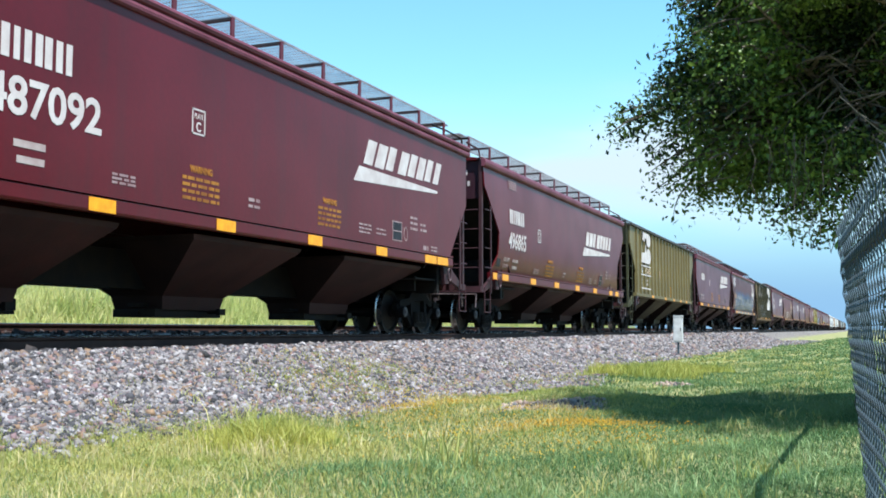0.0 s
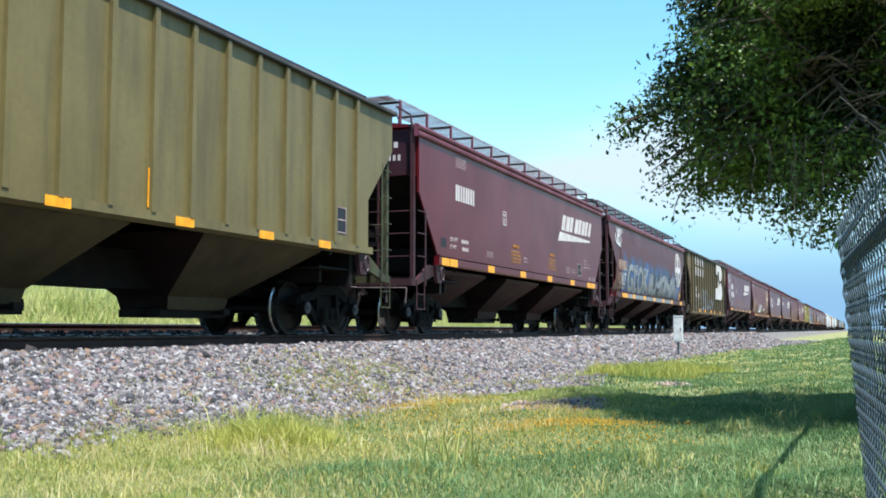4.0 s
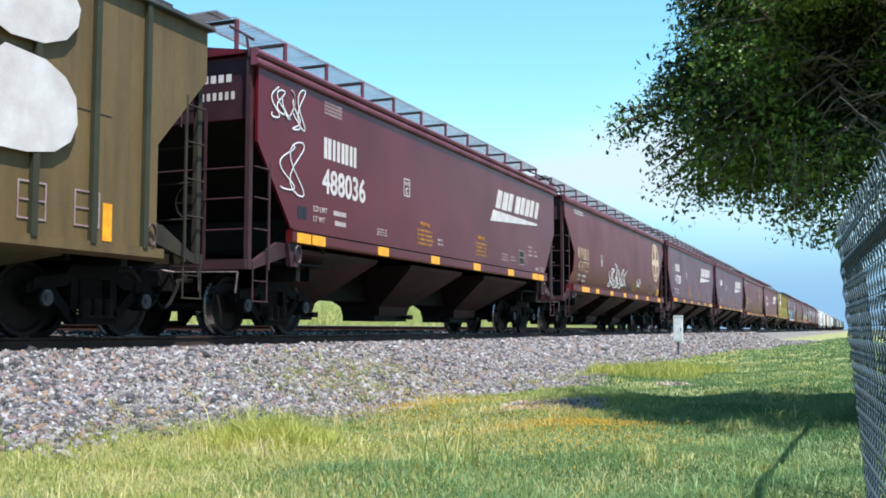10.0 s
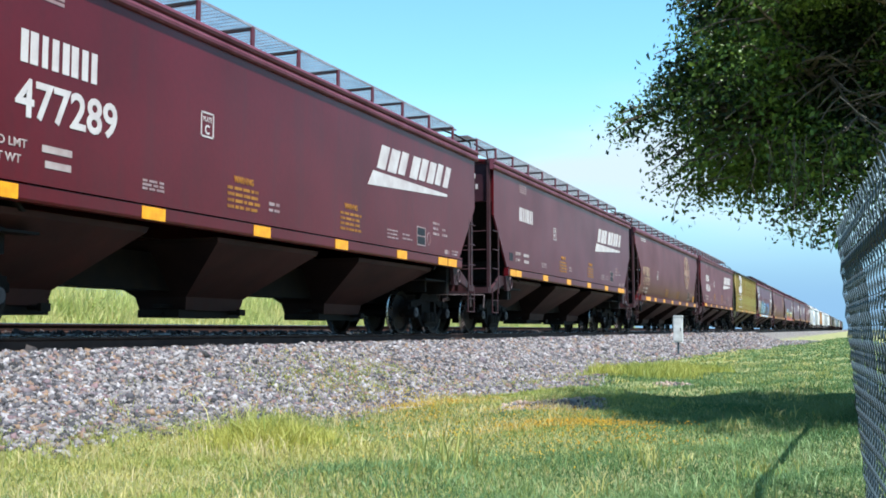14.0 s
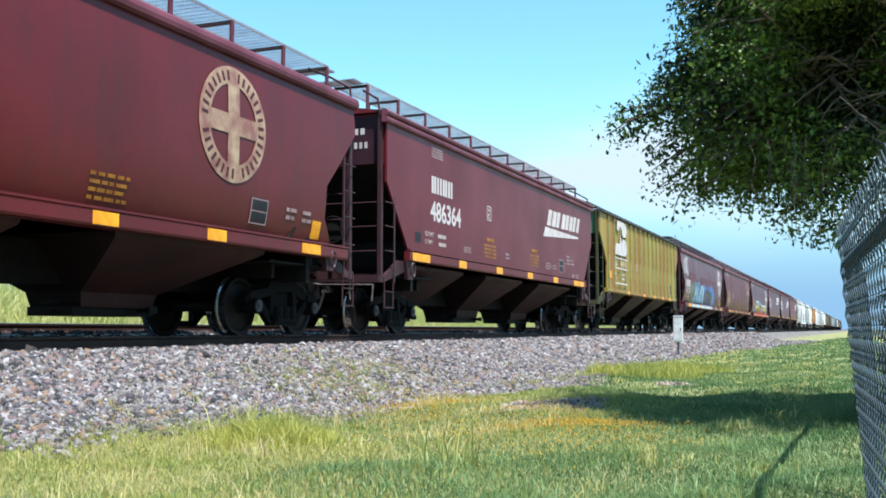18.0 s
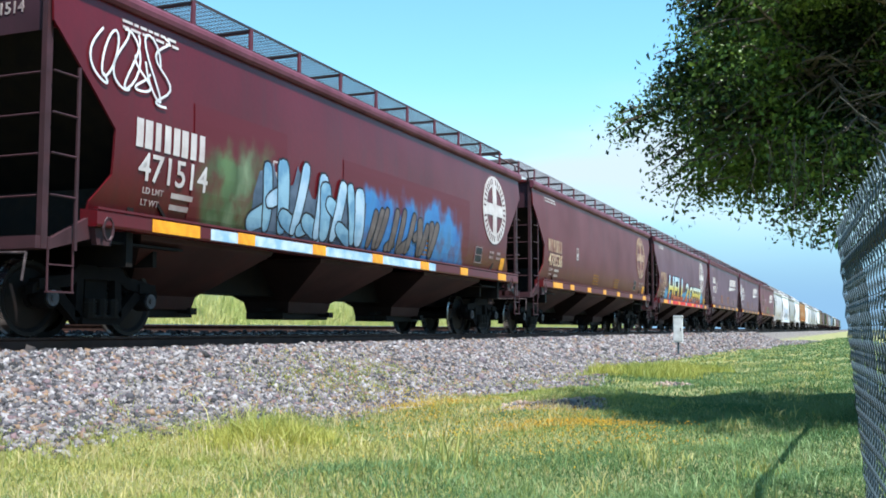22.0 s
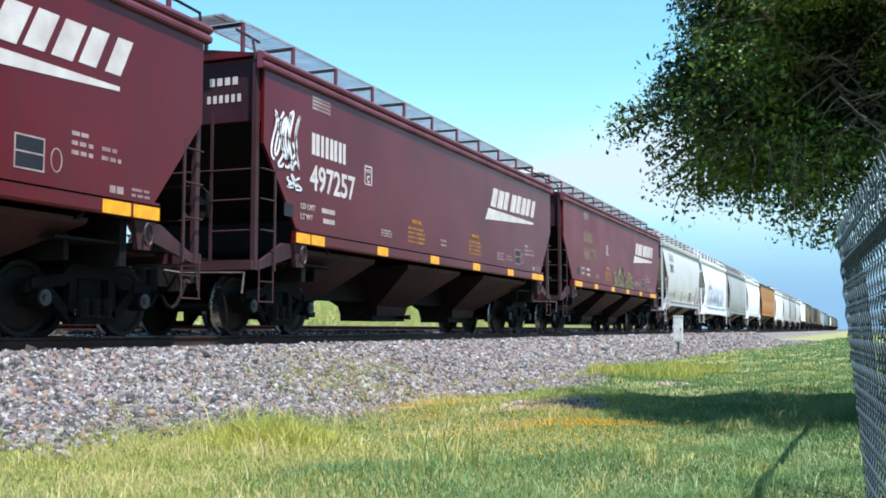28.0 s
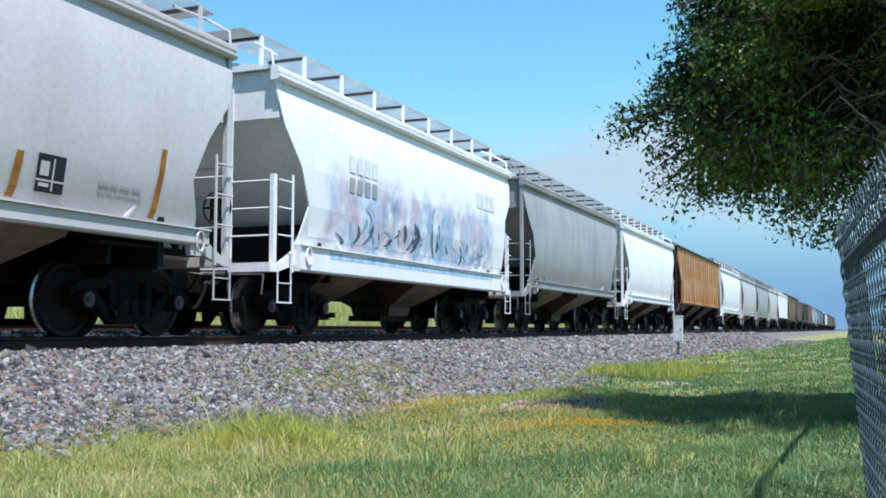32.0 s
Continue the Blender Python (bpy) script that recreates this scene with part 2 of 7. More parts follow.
GRASS = leafy("green_grass_blades", (0.072, 0.150, 0.050), (0.155, 0.235, 0.085), 0.3)
DRYGRASS = leafy("straw_grass_blades", (0.46, 0.41, 0.13), (0.27, 0.31, 0.07), 0.35)
STALK = leafy("blond_seed_stalks", (0.66, 0.55, 0.30), (0.48, 0.40, 0.16), 0.4)
PALEBLADE = leafy("pale_green_blades", (0.19, 0.32, 0.10), (0.33, 0.44, 0.19), 0.4)
YELLOWWEED = leafy("yellow_green_weed_blades", (0.44, 0.42, 0.09), (0.28, 0.33, 0.07), 0.45)
WEED = leafy("roadside_weed_blades", (0.26, 0.32, 0.07), (0.50, 0.44, 0.16), 0.4)
FIELDWEED = leafy("field_weed_blades", (0.38, 0.44, 0.12), (0.58, 0.55, 0.22), 0.4)
LEAF = leafy("elm_leaves", (0.008, 0.022, 0.010), (0.150, 0.240, 0.040), 0.4, 0.42, 0.5)
FLOWER = leafy("yellow_petals", (0.60, 0.42, 0.03), (0.54, 0.31, 0.03), 0.3)


def ground_mat():
    """Soil and thatch: green turf, straw patches and bare grit by broad noise, ballast grit near the track by x."""
    m = bpy.data.materials.new("turf_and_soil")
    m.use_nodes = True
    n, l = m.node_tree.nodes, m.node_tree.links
    b = n["Principled BSDF"]
    b.inputs["Roughness"].default_value = 0.95
    b.inputs["Specular IOR Level"].default_value = 0.15
    co = n.new("ShaderNodeTexCoord")

    def noi(s, d=5.0):
        q = n.new("ShaderNodeTexNoise")
        q.inputs["Scale"].default_value, q.inputs["Detail"].default_value = s, d
        l.new(co.outputs["Object"], q.inputs["Vector"])
        return q.outputs["Fac"]

    def rng(v, a, c):
        q = n.new("ShaderNodeMapRange")
        q.inputs["From Min"].default_value, q.inputs["From Max"].default_value = a, c
        l.new(v, q.inputs["Value"])
        return q.outputs["Result"]

    def mixc(f, a, c):
        q = n.new("ShaderNodeMix")
        q.data_type = "RGBA"
        l.new(f, q.inputs["Factor"])
        for key, v in (("A", a), ("B", c)):
            if isinstance(v, tuple):
                q.inputs[key].default_value = (*v, 1)
            else:
                l.new(v, q.inputs[key])
        return q.outputs["Result"]

    turf = mixc(rng(noi(0.5), 0.4, 0.6), (0.12, 0.18, 0.055), (0.20, 0.21, 0.08))
    turf = mixc(rng(noi(14.0), 0.35, 0.7), turf, (0.30, 0.26, 0.13))
    grit = mixc(rng(noi(22.0, 2.0), 0.35, 0.65), (0.065, 0.06, 0.056), (0.23, 0.21, 0.185))
    sp = n.new("ShaderNodeSeparateXYZ")
    l.new(co.outputs["Object"], sp.inputs[0])
    wob = n.new("ShaderNodeMath")
    wob.operation, wob.inputs[1].default_value = "MULTIPLY_ADD", 2.4
    l.new(noi(0.7), wob.inputs[0])
    l.new(sp.outputs["X"], wob.inputs[2])
    east = rng(wob.outputs[0], 4.35, 5.0)
    west = rng(wob.outputs[0], -6.2, -7.2)
    mxm = n.new("ShaderNodeMath")
    mxm.operation = "MAXIMUM"
    l.new(east, mxm.inputs[0])
    l.new(west, mxm.inputs[1])
    l.new(mixc(mxm.outputs[0], grit, turf), b.inputs["Base Color"])
    bp = n.new("ShaderNodeBump")
    bp.inputs["Strength"].default_value, bp.inputs["Distance"].default_value = 0.7, 0.04
    l.new(noi(24.0), bp.inputs["Height"])
    l.new(bp.outputs["Normal"], b.inputs["Normal"])
    return m


GROUND = ground_mat()


def stone_mat():
    """Crushed stone: each piece grey, violet-grey, tan or dark, with a fine grain."""
    m = mk("crushed_granite", (1, 1, 1), (0.7, 0.68, 0.68), scale=14, rough=0.9, bump=0.35, bscale=60, spec=0.2)
    n, l = m.node_tree.nodes, m.node_tree.links
    ge, ra = n.new("ShaderNodeNewGeometry"), n.new("ShaderNodeValToRGB")
    e = ra.color_ramp.elements
    ra.color_ramp.interpolation = "LINEAR"
    e[0].position, e[0].color = 0.0, (0.036, 0.036, 0.035, 1)
    e[1].position, e[1].color = 1.0, (0.38, 0.36, 0.345, 1)
    for p, c in ((0.2, (0.070, 0.068, 0.072, 1)), (0.36, (0.124, 0.118, 0.124, 1)), (0.46, (0.25, 0.165, 0.095, 1)), (0.52, (0.19, 0.125, 0.13, 1)), (0.6, (0.150, 0.148, 0.158, 1)), (0.72, (0.215, 0.192, 0.165, 1)), (0.86, (0.25, 0.24, 0.238, 1))):
        e.new(p).color = c
    b = n["Principled BSDF"]
    old = b.inputs["Base Color"].links[0].from_socket
    mu = n.new("ShaderNodeMix")
    mu.data_type, mu.blend_type = "RGBA", "MULTIPLY"
    mu.inputs["Factor"].default_value = 1.0
    l.new(ge.outputs["Random Per Island"], ra.inputs["Fac"])
    l.new(ra.outputs["Color"], mu.inputs["A"])
    l.new(old, mu.inputs["B"])
    l.new(mu.outputs["Result"], b.inputs["Base Color"])
    return m


STONE = stone_mat()
# track bed ballast, its colour darkened for the shade under the train
SHADESTONE = mk("shade_darkened_ballast", (0.030, 0.026, 0.025), (0.055, 0.046, 0.042), scale=9, rough=0.9, bump=0.3, island=0.5, spec=0.2)
SOIL = mk("pinkish_bare_soil", (0.36, 0.27, 0.215), (0.24, 0.175, 0.14), scale=3, rough=0.95, island=0.35, spec=0.15)
FAINT = mk("faint_stencil_paint", (0.34, 0.26, 0.25), (0.22, 0.13, 0.13), scale=2.5, rough=0.5)
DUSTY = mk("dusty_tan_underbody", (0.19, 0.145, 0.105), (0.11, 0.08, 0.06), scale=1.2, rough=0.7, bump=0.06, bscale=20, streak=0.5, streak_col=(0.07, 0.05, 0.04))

# ---- mesh tools ----
class Mb:
    """Collects vertices and faces; becomes one mesh."""

    def __init__(self):
        self.v, self.f = [], []

    def add(self, vs, fs):
        k = len(self.v)
        self.v.extend(vs)
        self.f.extend([tuple(i + k for i in f) for f in fs])
        return self

    def box(self, x0, x1, y0, y1, z0, z1):
        vs = [(x, y, z) for x in (x0, x1) for y in (y0, y1) for z in (z0, z1)]
        return self.add(vs, [(0, 1, 3, 2), (4, 6, 7, 5), (0, 4, 5, 1), (2, 3, 7, 6), (0, 2, 6, 4), (1, 5, 7, 3)])

    def beam(self, p, q, w, h=None, up=(0, 0, 1)):
        """A bar of section w by h from p to q."""
        h = h or w
        p, q = Vector(p), Vector(q)
        d = (q - p).normalized()
        u = Vector(up)
        if abs(d.dot(u)) > 0.95:
            u = Vector((1, 0, 0))
        s = d.cross(u).normalized() * (w / 2)
        t = s.cross(d).normalized() * (h / 2)
        vs = [tuple(a + b) for a in (p, q) for b in (-s - t, s - t, s + t, -s + t)]
        return self.add(vs, [(3, 2, 1, 0), (4, 5, 6, 7), (0, 1, 5, 4), (1, 2, 6, 5), (2, 3, 7, 6), (3, 0, 4, 7)])

    def tube(self, p, q, r, n=8, r2=None, caps=True):
        p, q = Vector(p), Vector(q)
        d = (q - p).normalized()
        u = Vector((0, 0, 1)) if abs(d.z) < 0.9 else Vector((1, 0, 0))
        s = d.cross(u).normalized()
        t = d.cross(s).normalized()
        r2 = r if r2 is None else r2
        vs = []
        for c, rad in ((p, r), (q, r2)):
            for i in range(n):
                a = 2 * math.pi * i / n
                vs.append(tuple(c + (s * math.cos(a) + t * math.sin(a)) * rad))
        fs = [(i, (i + 1) % n, n + (i + 1) % n, n + i) for i in range(n)]
        if caps:
            fs += [tuple(range(n - 1, -1, -1)), tuple(range(n, 2 * n))]
        return self.add(vs, fs)

    def path(self, pts, r, n=6, closed=False):
        """One unbroken round bar through the points."""
        pts = [Vector(p) for p in pts]
        k, vs, fs = len(pts), [], []
        for i, p in enumerate(pts):
            a = pts[i - 1] if closed or i else p
            b = pts[(i + 1) % k] if closed or i < k - 1 else p
            d = (b - a).normalized()
            u = Vector((1, 0, 0)) if abs(d.x) < 0.9 else Vector((0, 0, 1))
            s = d.cross(u).normalized()
            t = d.cross(s)
            vs += [tuple(p + (s * math.cos(6.28319 * q / n) + t * math.sin(6.28319 * q / n)) * r) for q in range(n)]
        for i in range(k if closed else k - 1):
            for q in range(n):
                fs.append((i * n + q, i * n + (q + 1) % n, (i + 1) % k * n + (q + 1) % n, (i + 1) % k * n + q))
        return self.add(vs, fs)

    def prism_x(self, pts, x0, x1):
        """A y-z outline made solid from x0 to x1."""
        n = len(pts)
        vs = [(x0, y, z) for y, z in pts] + [(x1, y, z) for y, z in pts]
        return self.add(vs, [tuple(range(n)), tuple(range(2 * n - 1, n - 1, -1))] + [(i, n + i, n + (i + 1) % n, (i + 1) % n) for i in range(n)])

    def prism_y(self, pts, y0, y1):
        """An x-z outline made solid from y0 to y1."""
        n = len(pts)
        vs = [(x, y0, z) for x, z in pts] + [(x, y1, z) for x, z in pts]
        return self.add(vs, [tuple(range(n - 1, -1, -1)), tuple(range(n, 2 * n))] + [(i, (i + 1) % n, n + (i + 1) % n, n + i) for i in range(n)])

    def mesh(self, name, smooth=False):
        me = bpy.data.meshes.new(name)
        me.from_pydata(self.v, [], self.f)
        bm = bmesh.new()
        bm.from_mesh(me)
        bmesh.ops.recalc_face_normals(bm, faces=bm.faces)
        bm.to_mesh(me)
        bm.free()
        if smooth:
            me.shade_smooth()
            me.set_sharp_from_angle(angle=radians(32))
        return me


CACHE = {}


def shared(key, material, build, smooth=False):
    """The mesh that build() fills, made once for each key and material."""
    k = (key, material.name)
    if k not in CACHE:
        mb = Mb()
        build(mb)
        CACHE[k] = mb.mesh(key if isinstance(key, str) else key[0], smooth)
        CACHE[k].materials.append(material)
    return CACHE[k]


def part(name, me, material, parent, label=""):
    """Links a mesh (or a collector of one) as one object under a thing or under a part."""
    if isinstance(me, Mb):
        me = me.mesh(name)
    if not me.materials:
        me.materials.append(material)
    ob = new(name, me)
    ob.parent = parent
    return tagged(ob, label)


def thing(name, label, category, group="", kind="", at=(0, 0, 0)):
    ob = new(name)
    ob.empty_display_size = 0.2
    ob.location = at
    return tagged(ob, label, category, group, kind)


def solid(name, mb, material, label, category="", kind="structure", smooth=False):
    me = mb.mesh(name, smooth)
    me.materials.append(material)
    return tagged(new(name, me), label, category, "", kind)


def bulk(name, v, f, material, label, category, smooth=False, kind="stuff"):
    """One large mesh from arrays: v (n, 3), f (m, 3)."""
    me = bpy.data.meshes.new(name)
    me.vertices.add(len(v))
    me.vertices.foreach_set("co", np.asarray(v, dtype=np.float32).ravel())
    k = f.shape[1]
    me.loops.add(f.size)
    me.loops.foreach_set("vertex_index", np.asarray(f, dtype=np.int32).ravel())
    me.polygons.add(len(f))
    me.polygons.foreach_set("loop_start", np.arange(0, f.size, k, dtype=np.int32))
    me.update(calc_edges=True)
    me.validate()
    if smooth:
        me.shade_smooth()
    me.materials.append(material)
    return tagged(new(name, me), label, category, "", kind)


# ---- the ground's shape ----
def smooth01(a, b, x):
    t = np.clip((x - a) / (b - a), 0, 1)
    return t * t * (3 - 2 * t)


def ground_z(x, y):
    """Height of the ground: track bed at -0.2, shoulder down to the mown verge, a raised second track, then a field."""
    x, y = np.asarray(x, dtype=float), np.asarray(y, dtype=float)
    z = np.interp(x, [-60, -9.0, -7.3, -6.2, -2.8, -1.7, 1.35, 1.62, 1.78, 3.55, 4.3, 60], [-0.35, -0.30, -0.3, 0.02, 0.02, -0.2, -0.2, -0.175, -0.185, -0.80, -0.9, -0.9])
    w = 0.05 * np.sin(x * 1.7 + y * 0.9) * np.sin(y * 0.63 + 1.3) + 0.035 * np.sin(x * 3.1 - y * 2.3)
    return z + w * smooth01(2.6, 4.4, np.abs(x)) * np.where(x > 0, 1, 0.5)


def build_ground():
    xs = np.unique(np.concatenate([np.linspace(-2500, -60, 9), np.linspace(-60, -12, 17), np.linspace(-12, 14, 131), np.linspace(14, 60, 15), np.linspace(60, 2500, 9)]))
    ys = np.unique(np.concatenate([np.linspace(-2500, -40, 9), np.linspace(-40, 0, 21), np.linspace(0, 60, 181), np.linspace(60, 300, 81), np.linspace(300, 3500, 17)]))
    gx, gy = np.meshgrid(xs, ys, indexing="ij")
    v = np.stack([gx, gy, ground_z(gx, gy)], -1).reshape(-1, 3)
    ny = len(ys)
    i, j = np.meshgrid(np.arange(len(xs) - 1), np.arange(ny - 1), indexing="ij")
    a = (i * ny + j).ravel()
    f = np.stack([a, a + ny, a + ny + 1, a + 1], -1)
    bulk("ground", v, f, GROUND, "mown grass verge and weedy field beside the railway", "ground", True, "structure")


build_ground()


def rail_pair(name, x0, z0, label):
    """Two rails of one track, head, web and foot, each a part."""
    tr = tagged(new(name), label, "railway track", "", "structure")
    for s in (-1, 1):
        xc = x0 + s * 0.7525
        sec = [(-0.07, -0.172), (0.07, -0.172), (0.07, -0.160), (0.012, -0.140), (0.010, -0.05), (0.034, -0.035), (0.036, -0.008), (-0.036, -0.008), (-0.034, -0.035), (-0.010, -0.05), (-0.012, -0.140), (-0.07, -0.160)]
        mb = Mb()
        mb.prism_y([(xc + a, z0 + b) for a, b in sec], -60, 1500)
        rl = part("rail", mb, RAIL, tr, "rust-brown steel rail")
        hd = Mb().prism_y([(xc - 0.036, z0 - 0.008), (xc + 0.036, z0 - 0.008), (xc + 0.030, z0), (xc - 0.030, z0)], -60, 1500)
        part("rail_head", hd, RAILTOP, rl, "bright worn running surface")
    return tr


TRACK = rail_pair("railway_track", 0.0, 0.0, "steel railway track on ballast and dark wooden ties")
TRACK2 = rail_pair("second_railway_track", -4.27, 0.20, "parallel second railway track on raised ballast")


def ties():
    mb = Mb()
    rnd = random.Random(4)
    for tr, x0, z0 in ((TRACK, 0.0, 0.0), (TRACK2, -4.27, 0.2)):
        for i in range(130):
            y = -3 + i * 0.5
            me = shared("tie", TIE, lambda m: m.add(
                [(sx * a, sy * b, c) for a, b, c in ((1.3, 0.115, -0.34), (1.3, 0.115, -0.185), (1.285, 0.10, -0.172)) for sx, sy in ((-1, -1), (1, -1), (1, 1), (-1, 1))],
                [(8, 9, 10, 11)] + [(k * 4 + q, k * 4 + (q + 1) % 4, k * 4 + 4 + (q + 1) % 4, k * 4 + 4 + q) for k in (0, 1) for q in range(4)]))
            t = part("tie", me, TIE, tr)
            t.location = (x0 + rnd.uniform(-0.03, 0.03), y + rnd.uniform(-0.02, 0.02), z0 + rnd.uniform(-0.012, 0.0))
            t.rotation_euler = (0, 0, rnd.uniform(-0.012, 0.012))


def block():
    v = np.array([(a, b, c) for a in (-0.8, 0.8) for b in (-0.8, 0.8) for c in (-0.8, 0.8)], dtype=float)
    q = [(0, 1, 3, 2), (4, 6, 7, 5), (0, 4, 5, 1), (2, 3, 7, 6), (0, 2, 6, 4), (1, 5, 7, 3)]
    return v, np.array([t for a, b, c, d in q for t in ((a, b, c), (a, c, d))])


def stones(rng, x, y, size, z=None, sink=0.25, base=block):
    """Angular stones at the places x, y: one island each."""
    n = len(x)
    bv, bf = base()
    nv = len(bv)
    q = rng.normal(size=(n, 4))
    q /= np.linalg.norm(q, axis=1)[:, None]
    w, a, b, c = q.T
    rot = np.stack([1 - 2 * (b * b + c * c), 2 * (a * b - w * c), 2 * (a * c + w * b), 2 * (a * b + w * c), 1 - 2 * (a * a + c * c), 2 * (b * c - w * a),
                    2 * (a * c - w * b), 2 * (b * c + w * a), 1 - 2 * (a * a + b * b)], -1).reshape(n, 3, 3)
    jit = bv[None] * rng.uniform(0.6, 1.3, (n, nv, 1)) * rng.uniform(0.6, 1.25, (n, 1, 3)) * size[:, None, None]
    v = np.einsum("nij,nkj->nki", rot, jit)
    zz = ground_z(x, y) if z is None else z
    v += np.stack([x, y, zz + size * sink], -1)[:, None]
    f = (bf[None] + (np.arange(n) * nv)[:, None, None]).reshape(-1, 3)
    return v.reshape(-1, 3), f


def blades(rng, x, y, h, w, lean=0.5, z=None, seg=2):
    """Grass blades as narrow tapering strips that bend over."""
    n = len(x)
    z = ground_z(x, y) if z is None else z
    a = rng.uniform(0, 2 * math.pi, n)
    d = np.stack([np.cos(a), np.sin(a)], -1)
    b = rng.uniform(0, 2 * math.pi, n)
    side = np.stack([np.cos(b), np.sin(b)], -1) * (w / 2)[:, None]
    l = rng.uniform(0.1, 1.0, n) * lean * h
    lev = []
    for k, (hh, ww) in enumerate(((0.0, 1.0), (0.55, 0.8), (1.0, 0.0))):
        px = x + d[:, 0] * l * hh ** 2
        py = y + d[:, 1] * l * hh ** 2
        pz = z + h * (hh - 0.25 * hh ** 2 * (l / np.maximum(h, 1e-6)))
        if ww > 0:
            lev.append(np.stack([px - side[:, 0] * ww, py - side[:, 1] * ww, pz], -1))
            lev.append(np.stack([px + side[:, 0] * ww, py + side[:, 1] * ww, pz], -1))
        else:
            lev.append(np.stack([px, py, pz], -1))
    v = np.stack(lev, 1)
    base = (np.arange(n) * 5)[:, None]
    f = np.concatenate([base + np.array([[0, 1, 3]]), base + np.array([[0, 3, 2]]), base + np.array([[2, 3, 4]])], 0)
    return v.reshape(-1, 3), f


def field_noise(x, y, s, seed):
    r = np.random.RandomState(seed)
    out = np.zeros_like(x)
    for k in range(6):
        a, p, q = r.uniform(0, 6.28), r.uniform(0, 6.28), s * r.uniform(0.6, 1.9)
        out += np.sin((x * math.cos(a) + y * math.sin(a)) * q + p)
    return out / 6


def in_view(x, y, pad=0.05):
    """Whether ground places can come into view from the verge where the film is made."""
    dx, dy = x - 9.84, y
    c, s = math.cos(radians(22.17)), math.sin(radians(22.17))
    dep = -dx * s + dy * c
    lat = dx * c + dy * s
    return (dep > 3.5) & (np.abs(lat) < (0.4356 + pad) * dep + 0.4)


def turf_edge(x, y):
    """Above zero where grass grows: it creeps up the shoulder in patches."""
    return x - (np.interp(y, [6, 9.5, 10.5, 12, 13, 15, 16.5, 18.3, 20, 22.5, 28, 43, 67, 130], [3.55, 3.55, 4.1, 4.15, 4.0, 4.3, 5.2, 5.2, 4.5, 4.2, 3.7, 4.1, 5.8, 8.0]) + 0.38 * field_noise(x, y, 1.1, 3) + 0.3 * field_noise(x, y, 3.4, 5))


def bare(x, y):
    """Below one on the two worn patches of bare grit in the grass."""
    a = ((x - 6.3 - 0.12 * (y - 12.3)) / 0.5) ** 2 + ((y - 12.3) / 1.3) ** 2
    b = ((x - 6.9) / 0.5) ** 2 + ((y - 18.5) / 0.4) ** 2
    return np.minimum(a, b) * (1 + 0.5 * field_noise(x, y, 4.0, 77))


